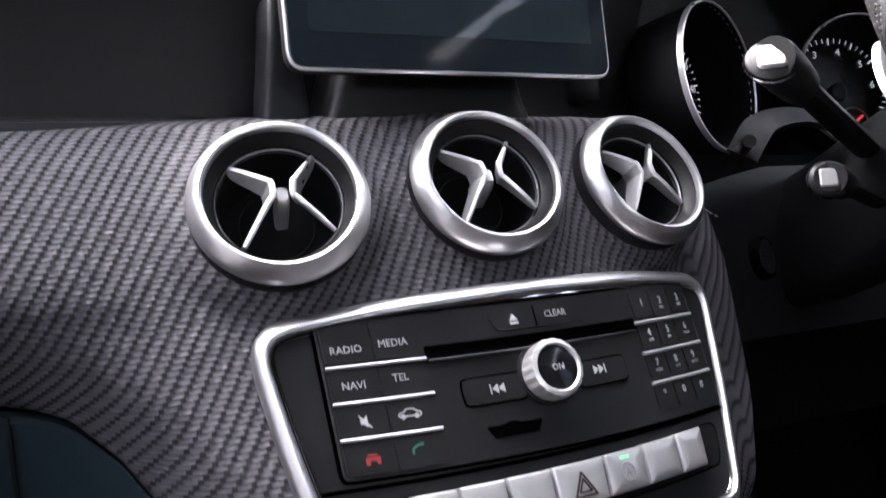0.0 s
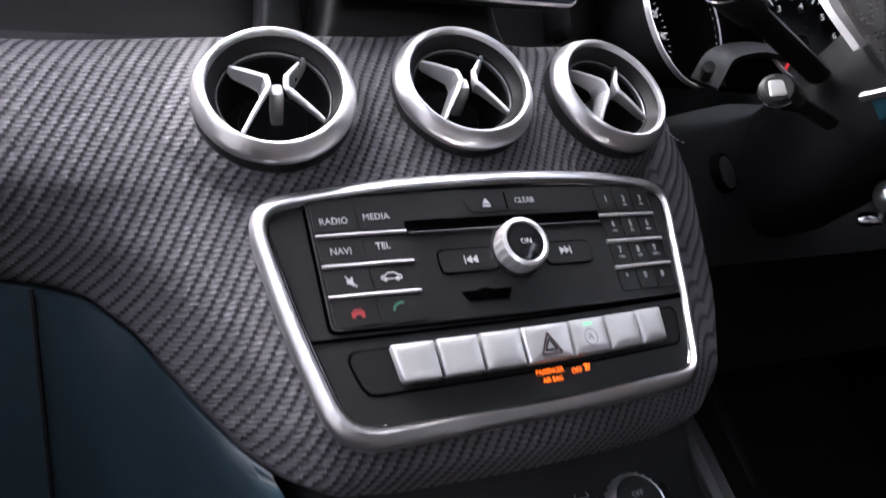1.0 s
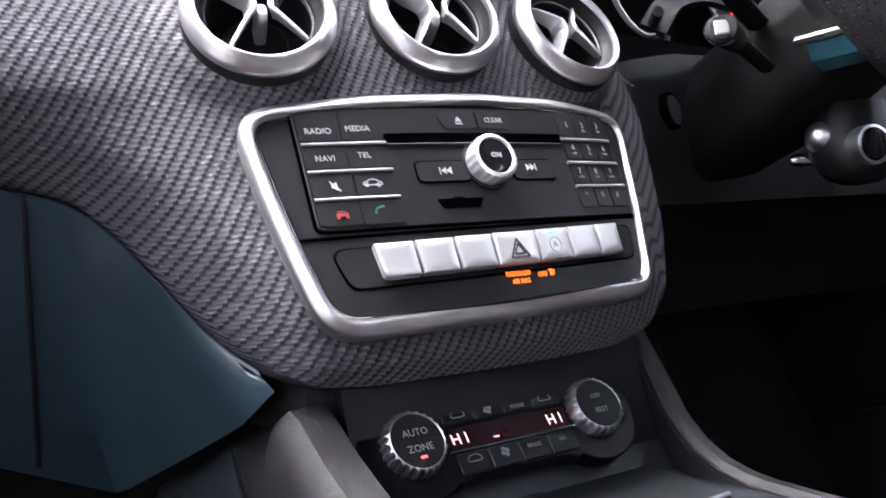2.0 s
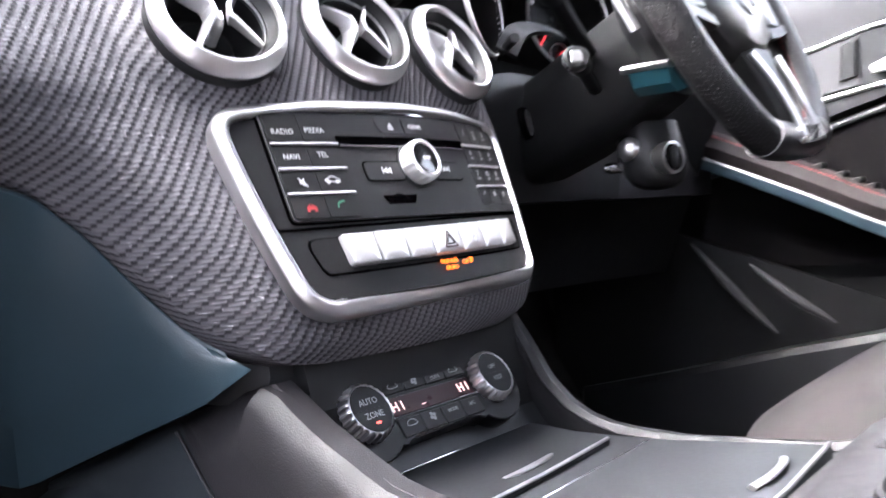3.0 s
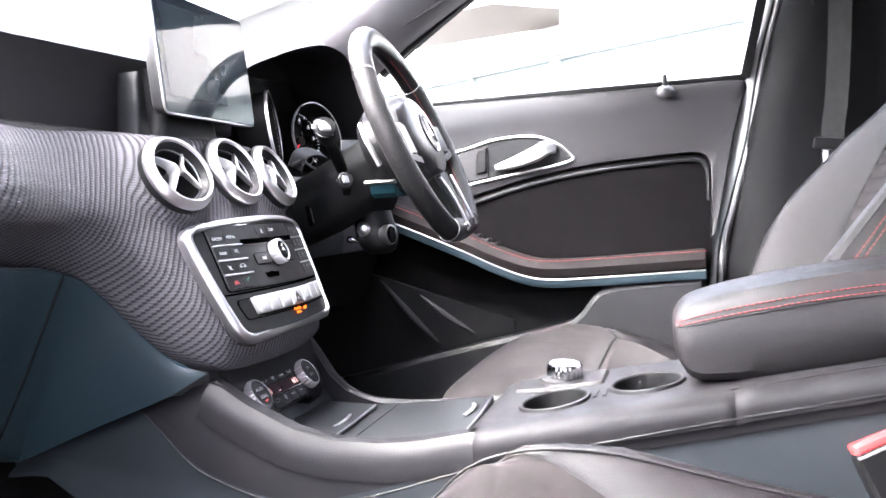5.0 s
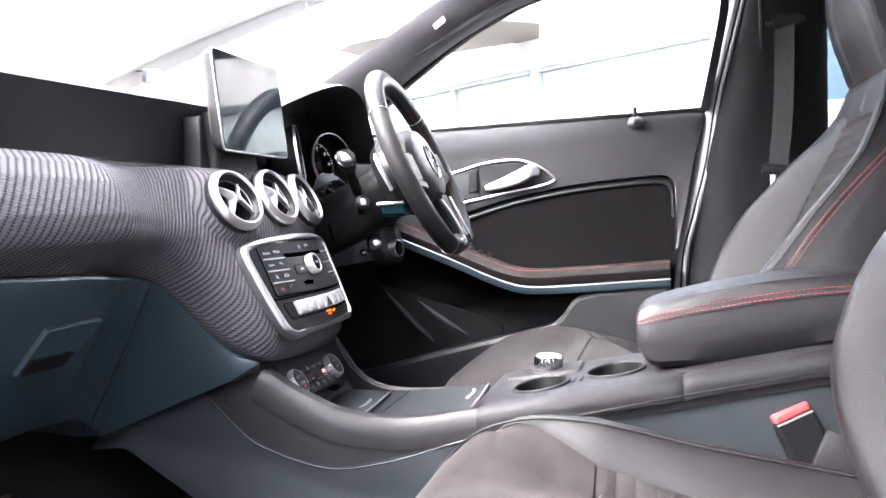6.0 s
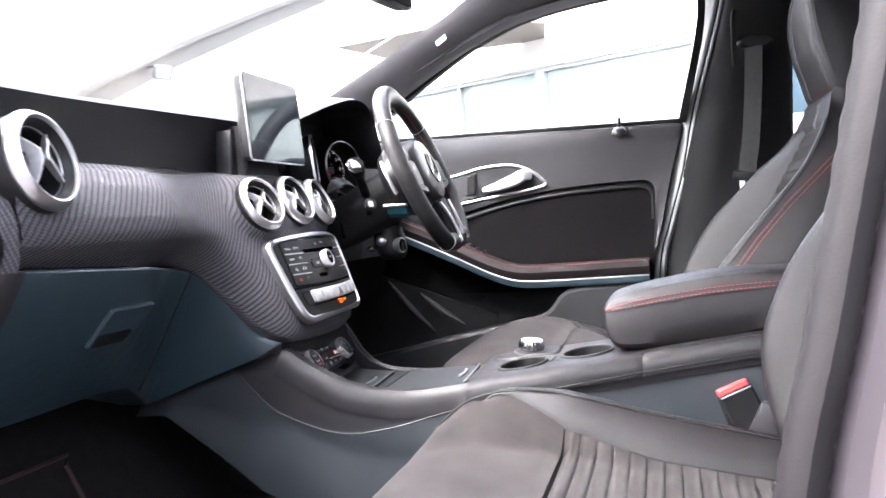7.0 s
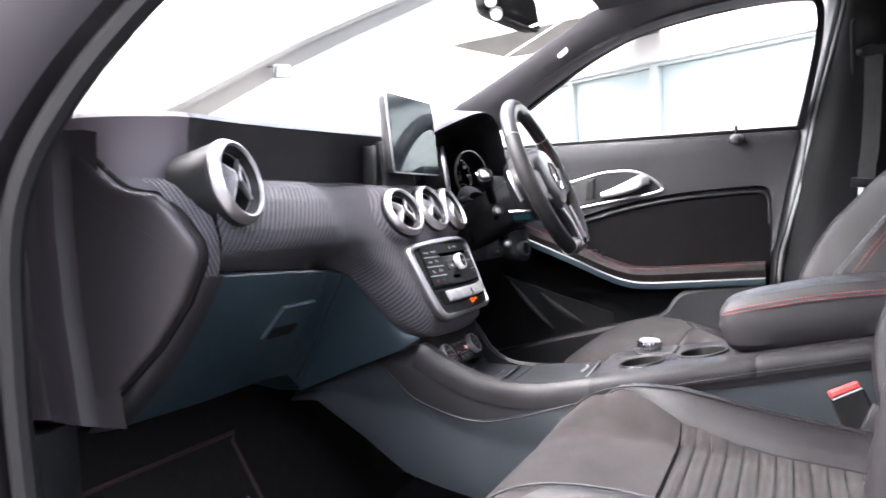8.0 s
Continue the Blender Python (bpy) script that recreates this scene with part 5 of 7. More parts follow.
def build_console():
    c = root("centre_console", (0, -0.4, 0.40), "dark grey plastic centre console with trays and cup holders", "centre console")
    ys = [0.20 - 0.98 * i / 60 for i in range(61)]

    def left_x(y):
        return -0.108 + 0.030 * smooth01(-0.28, -0.60, y) - 0.016 * smooth01(-0.20, -0.10, y)

    def side(a, b):
        y = ys[round(a * 60)]
        zr, zf = interp(y, RIM), interp(y, FOOT)
        xr = left_x(y)
        z = zr + (zf - zr) * b
        x = xr - 0.006 * math.sin(math.pi * min(1, b * 2)) - 0.020 * smooth01(0.15, 1, b)
        if b < 0.1:
            x = xr + 0.010 * (1 - b / 0.1) ** 2
        return V(x, y, z)
    seam_z = [(-0.80, 0.71), (-0.66, 0.688), (-0.50, 0.663), (-0.34, 0.636), (-0.262, 0.618), (-0.197, 0.600), (-0.135, 0.589), (-0.090, 0.593), (-0.045, 0.607), (-0.008, 0.625), (0.045, 0.674), (0.20, 0.70)]

    def seam_b(a):
        y = ys[round(a * 60)]
        zr, zf = interp(y, RIM), interp(y, FOOT)
        return max(0.02, min(0.6, (zr - interp(y, seam_z)) / max(0.02, zr - zf)))
    part("side_panel", grid(lambda a, b: side(a, b * seam_b(a)), 60, 10, thick=(0.012, 0, 0)), RIMM, c, "charcoal upper console side")
    part("side_panel", grid(lambda a, b: side(a, seam_b(a) + b * (1 - seam_b(a))), 60, 14, thick=(0.012, 0, 0)), CONS, c, "black lower console side, tinted blue for its shade")
    gr = cr([(-0.1295, 0.045, 0.674), (-0.1350, -0.008, 0.625), (-0.1370, -0.045, 0.607), (-0.1390, -0.090, 0.593), (-0.1390, -0.135, 0.589), (-0.1380, -0.197, 0.600), (-0.1350, -0.262, 0.618), (-0.1310, -0.340, 0.636), (-0.1150, -0.500, 0.663), (-0.1030, -0.660, 0.688)], 6)
    part("seam", tube(gr, 0.0013, 6), DARK, c)

    def rside(a, b):
        y = 0.20 - 0.98 * a
        z = interp(y, RRIM)
        return V(0.125 + 0.015 * b, y, z + (0.42 - z) * b)
    part("side_panel", grid(rside, 50, 6, thick=(-0.012, 0, 0)), DARK, c)
    rr = [V(0.122 - 0.006 * smooth01(-0.3, -0.6, y), y, interp(y, RRIM)) for y in [0.03 - 0.85 * i / 50 for i in range(51)]]
    part("rim", sweep(rr, [(-0.010, -0.012), (0.008, -0.012), (0.009, -0.002), (0.003, 0.004), (-0.006, 0.003), (-0.010, -0.003)]), RIMM, c, "raised charcoal console rim")
    lr = [V(left_x(y) + 0.004, y, interp(y, RIM) - 0.001) for y in [-0.025 - 0.75 * i / 60 for i in range(61)]]
    part("rim", sweep(lr, [(-0.012, -0.016), (0.012, -0.034), (0.0125, -0.020), (0.0105, -0.010), (0.007, -0.004), (0.001, 0.001), (-0.007, 0.001), (-0.012, -0.003)]), RIMM, c)
    # well behind the trays
    part("tray_well", grid(lambda a, b: V(-0.095 + 0.21 * a, -0.035 - 0.265 * b, 0.6305 + 0.0195 * smooth01(0.80, 1, b) + 0.030 * smooth01(0.10, 0.0, b)), 6, 24, thick=(0, 0, -0.01)), TRAYM, c)
    part("rear_wall", grid(lambda a, b: V(-0.095 + 0.21 * a, -0.03 - 0.02 * b, 0.72 - 0.09 * b), 4, 4, thick=(0, 0.01, 0)), DARK, c)
    # two sliding covers with bright edges and finger grips
    for y0, y1, xl0, xl1, z0, z1 in ((-0.050, -0.130, -0.095, -0.098, 0.636, 0.632), (-0.146, -0.272, -0.094, -0.090, 0.632, 0.642)):
        q = [(xl1, y1), (0.092, y1 + 0.008), (0.100, y0), (xl0, y0 - 0.004)]
        pl = rpoly(q, 0.006)
        mz = lambda u, w, h, y0=y0, y1=y1, z0=z0, z1=z1: V(u, w, z0 + (z1 - z0) * (w - y0) / (y1 - y0) + h)
        cv = part("tray_cover", prism(pl, -0.006, 0.002, 0.001, mz), TRAYM, c, "glossy dark sliding cover")
        ed = [V(xl1 + 0.004, y1 + 0.0015, z1 + 0.0026), V(0.0, y1 + 0.0035, z1 + 0.0026), V(0.089, y1 + 0.0095, z1 + 0.0026)]
        part("bright_edge", tube(ed, 0.0013, 8), SILVER, cv, "bright metal edge")
        fe = [V(xl0 + 0.006, y0 - 0.005, z0 + 0.0022), V(0.097, y0 - 0.001, z0 + 0.0022)]
        part("front_edge", tube(fe, 0.0006, 6), CHROME, cv)
        gx = 0.010 if y0 > -0.1 else 0.022
        gp = cr([V(gx - 0.028, y1 + 0.020, z1 + 0.0018), V(gx - 0.01, y1 + 0.0165, z1 + 0.0036), V(gx + 0.012, y1 + 0.018, z1 + 0.0036), V(gx + 0.03, y1 + 0.023, z1 + 0.0018)], 5)
        part("finger_grip", sweep(gp, circle(0.0024, 8, 0.0016)), SILVER, cv, "bright finger grip")
    # cup holder deck: plate with two oval holes and sleeves

    def deck(u, w, h):
        return V(u, w, interp(w, [(-0.504, 0.6825), (-0.40, 0.6695), (-0.286, 0.6545)]) + h)
    bm = bmesh.new()
    outer = rpoly([(-0.072, -0.50), (0.117, -0.50), (0.120, -0.285), (-0.096, -0.285)], 0.002)
    cups = [(-0.027, -0.351, 0.042, 0.031), (0.002, -0.440, 0.042, 0.033)]
    loops = [outer] + [[(cx + rx * math.cos(2 * math.pi * i / 40), cy + ry * math.sin(2 * math.pi * i / 40)) for i in range(40)] for cx, cy, rx, ry in cups]
    es = []
    for lp in loops:
        vs = [bm.verts.new((*p, 0)) for p in lp]
        es += [bm.edges.new((a, b)) for a, b in zip(vs, vs[1:] + vs[:1])]
    bmesh.ops.triangle_fill(bm, edges=es, use_beauty=True)
    part("cup_deck", warp(bm, deck), RIMM, c, "charcoal cup holder deck", smooth=False)
    for cx, cy, rx, ry in cups:
        prof = [(1.10, 0.0005), (1.06, 0.003), (1.00, 0.002), (0.97, -0.004), (0.93, -0.030), (0.90, -0.065), (0.0, -0.066)]
        # cup inside coloured near-black for the shade in its depth
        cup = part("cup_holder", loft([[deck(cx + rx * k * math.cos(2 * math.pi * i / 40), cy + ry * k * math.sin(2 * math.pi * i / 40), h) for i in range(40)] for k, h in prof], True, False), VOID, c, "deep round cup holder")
        part("rim_ring", loft([[deck(cx + rx * k * math.cos(2 * math.pi * i / 40), cy + ry * k * math.sin(2 * math.pi * i / 40), h) for i in range(40)] for k, h in ((1.16, 0.0), (1.13, 0.0030), (1.05, 0.0034), (1.005, 0.0015))], True, False), RIMM, cup)
        part("clamp", loft([[deck(cx + rx * (0.97 - 0.22 * k) * math.cos(q), cy + ry * (0.97 - 0.22 * k) * math.sin(q), h) for q, h in ((-1.25, -0.008), (-1.05, -0.006), (-0.85, -0.008), (-0.85, -0.026), (-1.05, -0.028), (-1.25, -0.026))] for k in (0.0, 0.6, 1.0)]), VOID, cup)
    for k in (-1, 1):
        part("bridge_slot", warp(loft([[V(x, y, z) for x, y in rect(-0.034, -0.3955 + k * 0.0045 - 0.0018, -0.002, -0.3955 + k * 0.0045 + 0.0018, 0.001)] for z in (-0.004, 0.0012)]), deck), DARK, c)
    # rounded shoulders that carry the deck over the console's edge
    def shoulder(y0, y1):
        def fn(a, b):
            y = y0 + (y1 - y0) * a
            o, d = ((0.040, 0.0004), (0.024, 0.0006), (0.012, 0.0004), (0.002, -0.0012), (-0.006, -0.0045), (-0.0105, -0.010), (-0.012, -0.018), (-0.0115, -0.028))[round(b * 7)]
            e = 1 - smooth01(0, 0.004, min(y0 - y, y - y1))
            zd = deck(0, y, 0).z if y > -0.504 else interp(y, RIM) + 0.0025
            return V(left_x(y) + o + 0.002 * e * (d < 0), y, zd + d - 0.0015 * e)
        return grid(fn, 40, 7)
    part("deck_shoulder", shoulder(-0.2865, -0.5185), RIMM, c)
    part("deck_shoulder", shoulder(-0.5195, -0.79), RIMM, c)
    part("rear_deck", grid(lambda a, b: V(-0.075 + 0.19 * a, -0.499 - 0.29 * b, interp(-0.499 - 0.29 * b, RIM) + 0.0022), 4, 20, thick=(0, 0, -0.01)), RIMM, c)
    part("deck_front", grid(lambda a, b: deck(left_x(-0.285) + 0.006 + 0.214 * a, (-0.290, -0.284, -0.2795, -0.278, -0.278)[round(b * 4)], (0.0006, 0.0, -0.003, -0.008, -0.018)[round(b * 4)]), 12, 4), RIMM, c)
    # switch pad in front of the controller
    part("controller_pad", prism(rpoly([(0.030, -0.395), (0.108, -0.395), (0.108, -0.300), (0.045, -0.296), (0.032, -0.330)], 0.010), 0.0, 0.0035, 0.003, deck), RIMM, c)
    return c


build_console()


def build_controller():
    k = root("rotary_controller", (0.074, -0.346, 0.662), "knurled chrome rotary controller on the console", "rotary controller")
    m = Matrix.Translation((0.072, -0.348, 0.664)) @ pose(0, 0, 0, 5, -4, 0) @ Matrix.Diagonal((0.86, 0.86, 0.80, 1))
    part("plinth", revolve([(0.0, 0.0), (0.032, 0.0), (0.030, 0.004), (0.024, 0.007), (0.0, 0.007)], m, 40), RIMM, k, "dark round plinth")
    prof = [(0.0195, 0.005, 0), (0.0225, 0.009, 0.6), (0.0228, 0.021, 1), (0.0215, 0.0245, 0.5), (0.019, 0.0255, 0)]
    part("knurled_body", loft([[m @ V(math.cos(2 * math.pi * i / 80) * (r - q * 0.0013 * (i % 4 < 2)), math.sin(2 * math.pi * i / 80) * (r - q * 0.0013 * (i % 4 < 2)), h) for i in range(80)] for r, h, q in prof], True, False), CHROME, k, "bright knurled body")
    part("cap", revolve([(0.0192, 0.0245), (0.0185, 0.0262), (0.0, 0.0268)], m, 40), BUTTON, k, "brushed silver cap")


build_controller()


def build_armrest():
    a = root("armrest", (0.02, -0.6, 0.70), "black leather centre armrest with twin red stitching", "armrest")
    prof = [(-0.468, 0.720, 0.742, 0.80), (-0.474, 0.702, 0.752, 0.90), (-0.490, 0.687, 0.762, 0.98), (-0.54, 0.688, 0.774, 1.0), (-0.62, 0.697, 0.786, 1.0), (-0.70, 0.709, 0.790, 1.0), (-0.78, 0.720, 0.788, 0.98), (-0.80, 0.725, 0.78, 0.9)]
    rings = []
    fine = [(p.x, p.y, p.z, q.x) for p, q in zip(cr([V(*p[:3]) for p in prof], 5), cr([V(p[3], i, 0) for i, p in enumerate(prof)], 5))]
    for y, zb, zt, k in fine:
        hw = 0.066 * k
        h = zt - zb
        rings.append([V(0.012 + hw * sx, y, zb + h * sz) for sx, sz in ((-0.86, 0), (-0.97, 0.10), (-1.0, 0.35), (-1.0, 0.68), (-0.93, 0.84), (-0.80, 0.95), (-0.5, 1.0), (0.5, 1.0), (0.80, 0.95), (0.93, 0.84), (1.0, 0.68), (1.0, 0.35), (0.97, 0.10), (0.86, 0))])
    part("pad", loft(rings), LEATHER, a)
    for dz in (0.735, 0.80):
        pth = []
        for y, zb, zt, k in prof[1:]:
            hw = 0.066 * k * (0.985 if dz < 0.76 else 0.955)
            pth.append(V(0.012 - hw - 0.0006, y, zb + (zt - zb) * dz))
        pth = [V(0.06, -0.470, 0.7365 + (dz - 0.66) * 0.05), V(-0.02, -0.4695, 0.7365 + (dz - 0.66) * 0.05)] + pth
        stitches(cr(pth, 6), a)
    part("seam", tube(cr([V(0.012 - 0.066 * k - 0.0002, y, zb + (zt - zb) * 0.70) for y, zb, zt, k in prof[1:]], 5), 0.0006, 6), DARK, a)


build_armrest()


# ---- steering wheel, column and instruments ----
WHEEL = Matrix.Rotation(0.0304, 3, "Z") @ Matrix(((1, 0, 0), (0, 0.3789, -0.9254), (0, 0.9254, 0.3789))) @ Matrix.Rotation(0.0669, 3, "Z")
WX, WU, WN = WHEEL.col[0].copy(), WHEEL.col[1].copy(), WHEEL.col[2].copy()
WC = V(0.3302, -0.1219, 0.9644)


def wheel_pt(u, w, h=0.0):
    return WC + WX * u + WU * w + WN * h


def build_wheel():
    s = root("steering_wheel", tuple(WC - WU * 0.17), "black leather flat-bottomed steering wheel with silver spokes", "steering wheel")
    R = 0.157
    path = []
    for i in range(72):
        a = math.pi / 2 + 2 * math.pi * i / 72
        u, w = R * math.cos(a), R * math.sin(a)
        if w < -0.1387:
            w = -0.1387 + (w + 0.1387) * 0.15
        path.append((a, u, w))

    def rim(i0, i1):
        rings = []
        for i in range(i0, i1 + 1):
            a, u, w = path[i % 72]
            c = wheel_pt(u, w)
            rad = (c - WC).normalized()
            thick = 0.0165
            rings.append([c + rad * thick * math.cos(t) * 1.02 + WN * thick * 0.92 * math.sin(t) for t in [2 * math.pi * k / 14 for k in range(14)]])
        return loft(rings, True, True)
    # smooth upper and lower arcs, perforated grips between
    part("rim_upper", rim(-11, 11), WHEELM, s, "smooth black leather rim")
    perf = perforated_mat()
    part("rim_grip", rim(11, 30), perf, s, "perforated black leather grip")
    part("rim_grip", rim(42, 61), perf, s, "perforated black leather grip")
    part("rim_lower", rim(30, 42), WHEELM, s, "smooth black leather flat bottom")
    for i in (-11, 11, 30, 42):
        a, u, w = path[i % 72]
        c = wheel_pt(u, w)
        rad = (c - WC).normalized()
        part("seam", tube([c + rad * 0.0170 * math.cos(t) + WN * 0.0156 * math.sin(t) for t in [2 * math.pi * k / 16 for k in range(16)]], 0.0006, 5, True), BUTTON, s)
    st = []
    for i in range(5, 68):
        a, u, w = path[i]
        c = wheel_pt(u, w)
        rad = (c - WC).normalized()
        st.append(c - rad * 0.0168 + WN * 0.002)
    stitches(st, s, length=0.003, gap=0.0015)
    # hub
    prof = [(0.092, 0.060, -0.045), (0.094, 0.062, -0.020), (0.088, 0.058, 0.004), (0.074, 0.050, 0.014), (0.04, 0.03, 0.018), (0.001, 0.001, 0.019)]
    part("airbag_hub", loft([[wheel_pt(rx * math.cos(t), 0.006 + ry * math.sin(t) * (1.0 if math.sin(t) > 0 else 1.25), h) for t in [2 * math.pi * k / 40 for k in range(40)]] for rx, ry, h in prof]), WHEELM, s, "black airbag cover")
    bd = part("badge", revolve([(0.030, 0.0165), (0.031, 0.019), (0.029, 0.0205), (0.026, 0.019)], frame_m(wheel_pt(0, 0.0), WX, WU), 40, True), CHROME, s, "chrome round badge")
    for k in range(3):
        a = math.pi / 2 + k * 2.0944
        m = frame_m(wheel_pt(0, 0, 0.0185), WX, WU)
        part("badge_arm", warp(loft([[V(0.004 * math.cos(a + q), 0.004 * math.sin(a + q), z) for q in (-1.57, 1.57)] + [V(0.027 * math.cos(a), 0.027 * math.sin(a), z)] for z in (0.0, 0.003)]), m), CHROME, bd)
    # spokes
    for sx in (-1, 1):
        part("spoke", loft([[wheel_pt(sx * u, w, h) for w, h in ((wu, 0.006), (wl, 0.006), (wl, -0.014), (wu, -0.014))] for u, wu, wl in ((0.07, 0.022, -0.034), (0.11, 0.020, -0.030), (0.152, 0.018, -0.026))]), SATIN, s)
        part("spoke_trim", loft([[wheel_pt(sx * u, w, h) for w, h in ((wl + 0.010, 0.0095), (wl, 0.0095), (wl, 0.002), (wl + 0.010, 0.002))] for u, wl in ((0.075, -0.042), (0.11, -0.038), (0.150, -0.030))]), SATIN, s)
        part("spoke_keys", loft([[wheel_pt(sx * u, w, h) for w, h in ((0.016, 0.010), (-0.026, 0.010), (-0.026, 0.004), (0.016, 0.004))] for u in (0.088, 0.128)]), SATIN, s)
        pd = cr([wheel_pt(sx * 0.108, 0.036, -0.038), wheel_pt(sx * 0.122, 0.030, -0.036), wheel_pt(sx * 0.134, 0.010, -0.034), wheel_pt(sx * 0.128, -0.022, -0.034)], 5)
        part("shift_paddle", sweep(pd, [(-0.0065, -0.002), (0.0065, -0.002), (0.0055, 0.002), (-0.0055, 0.002)], up=WN), BUTTON, s, "satin silver shift paddle")
    # bright-topped lever blade behind the rim; the teal below carries its shade
    bl = part("lever_blade", loft([[V(x, y, z) for x, z in ((0.254, 0.9035), (0.2565, 0.9062), (0.262 + w, 0.9075), (0.266 + w, 0.9055), (0.264 + w, 0.9015), (0.256, 0.9005))] for y, w in ((-0.064, 0.0), (-0.068, 0.010), (-0.090, 0.020), (-0.104, 0.024), (-0.107, 0.020))]), SILVER, s, "satin silver lever top")
    part("lever_underside", loft([[V(x, y, z) for x, z in ((0.258, 0.900), (0.282 + w, 0.9005), (0.290 + w, 0.888), (0.276, 0.882), (0.264, 0.888))] for y, w in ((-0.070, 0.0), (-0.090, 0.012), (-0.105, 0.016))]), pmat("teal_shade_plastic", (0.010, 0.055, 0.070), 0.4), bl, "lever underside tinted teal for its shade")
    part("lower_spoke", loft([[wheel_pt(u * k, w, h) for u, h in ((-1, 0.004), (-0.7, 0.012), (0.7, 0.012), (1, 0.004), (0.9, -0.012), (-0.9, -0.012))] for k, w in ((0.034, -0.060), (0.026, -0.09), (0.022, -0.12), (0.030, -0.142))]), SATIN, s)
    for sx in (-1, 1):
        part("lower_spoke_trim", sweep(cr([wheel_pt(sx * 0.040, -0.066, 0.012), wheel_pt(sx * 0.030, -0.09, 0.015), wheel_pt(sx * 0.026, -0.12, 0.0165), wheel_pt(sx * 0.030, -0.146, 0.017)], 5), circle(0.0036, 8, 0.0026), up=WN), SILVER, s, "satin silver lower spoke trim")
    part("lower_tip", loft([[wheel_pt(u, w, h) for u, w in rect(-0.034 * k, -0.150, 0.034 * k, -0.136, 0.004)] for h, k in ((0.010, 1), (0.0175, 1), (0.019, 0.9))]), CHROME, s)
    part("back_cover", loft([[wheel_pt(rx * math.cos(t), 0.0 + ry * math.sin(t), h) for t in [2 * math.pi * k / 24 for k in range(24)]] for rx, ry, h in ((0.085, 0.066, -0.02), (0.090, 0.070, -0.045), (0.075, 0.06, -0.062))]), DARK, s)


build_wheel()


def build_column():
    c = root("steering_column", (0.34, -0.02, 0.84), "black steering column cowl with two control stalks", "steering column")
    rings = []
    for h, k, dw in ((-0.056, 0.92, 0), (-0.075, 1.0, -0.004), (-0.11, 1.02, -0.008), (-0.17, 1.0, -0.012), (-0.24, 0.95, -0.012)):
        rings.append([wheel_pt(0.062 * k * u, dw + 0.056 * k * w - 0.006, h) for u, w in rpoly([(-0.8, -0.9), (0.8, -0.9), (1, 0.2), (0.7, 0.75), (-0.7, 0.75), (-1, 0.2)], 0.55, 6)])
    part("cowl", loft(rings), VOID, c)
    part("lower_cowl", loft([[V(0.34 + 0.085 * k * math.cos(t), y, z + 0.03 * k * math.sin(t)) for t in [2 * math.pi * q / 20 for q in range(20)]] for y, z, k in ((-0.05, 0.892, 0.30), (-0.03, 0.885, 0.5), (0.0, 0.88, 0.62), (0.06, 0.875, 0.66))]), VOID, c)
    # long upper stalk and short lower stalk
    for tip, foot, k in ((V(0.158, -0.050, 0.974), V(0.262, -0.030, 0.925), 1.0), (V(0.178, -0.066, 0.9065), V(0.262, -0.035, 0.892), 0.72)):
        d = (tip - foot).normalized()
        stem = part("stalk", sweep([foot, foot.lerp(tip, 0.4), foot.lerp(tip, 0.72)], circle(0.0085 * k, 10, 0.0065 * k)), SATIN, c)
        part("stalk_grip", loft([[foot.lerp(tip, t) + (d.cross(V(0, 0, 1)).normalized() * math.cos(a) + V(0, 0, 1) * math.sin(a) * 0.9) * r * k for a in [2 * math.pi * q / 16 for q in range(16)]] for t, r in ((0.70, 0.008), (0.74, 0.0125), (0.86, 0.0145), (0.97, 0.0150), (1.0, 0.0140))]), SATIN, stem)
        fm = Matrix.Translation(tip) @ V(0.75 * d.x, d.y - 0.5, d.z + 0.15).to_track_quat("Z", "Y").to_matrix().to_4x4()
        part("end_ring", revolve([(0.0148 * k, -0.003), (0.0155 * k, -0.002), (0.0148 * k, -0.001)], fm, 24, True), CHROME, stem)
        part("end_button", prism(rect(-0.0078 * k, -0.0082 * k, 0.0078 * k, 0.0082 * k, 0.0036 * k, 5), -0.002, 0.0042 * k, 0.0016, fm), BUTTON, stem, "bright end button")
        part("end_cap", revolve([(0.0146 * k, -0.004), (0.0140 * k, 0.0), (0.0110 * k, 0.0020), (0.0, 0.0024)], fm, 24), SATIN, stem)
    # thin trip stalk near the vents
    part("reset_stalk", tube([V(0.205, 0.02, 0.93), V(0.186, -0.006, 0.934)], 0.0042, 10), SATIN, c)
    part("crescent_trim", sweep(cr([V(0.198, 0.012, 0.926), V(0.215, 0.010, 0.945), V(0.24, 0.004, 0.950), V(0.262, -0.004, 0.945)], 6), [(-0.010, -0.002), (0.010, -0.002), (0.010, 0.002), (-0.010, 0.002)], up=(0, -0.6, 0.8)), SATIN, c, "grey crescent trim under the instruments")
    # switch pod hanging under the column, turned towards the driver
    ig = root("ignition_switch", (0.335, -0.05, 0.795), "black switch pod with silver-ringed rotary switch", "switch")
    pc = V(0.336, -0.050, 0.829)
    ax, ay = V(0.40, -0.915, 0), V(0.915, 0.40, 0)
    part("pod", loft([[pc + (ax * 0.031 * math.cos(q) + ay * 0.030 * math.sin(q)) * k + V(0.1, 0.2, 1) * h for q in [2 * math.pi * j / 36 for j in range(36)]] for k, h in ((0.08, -0.027), (0.45, -0.0255), (0.72, -0.021), (0.90, -0.013), (0.99, -0.003), (1.0, 0.006), (0.96, 0.016), (0.90, 0.036))]), SATIN, ig)
    km = frame_m(pc + ax * 0.017 - ay * 0.0245 + V(0, 0, 0.001), (0.96, -0.28, 0), (0, 0.05, 1))
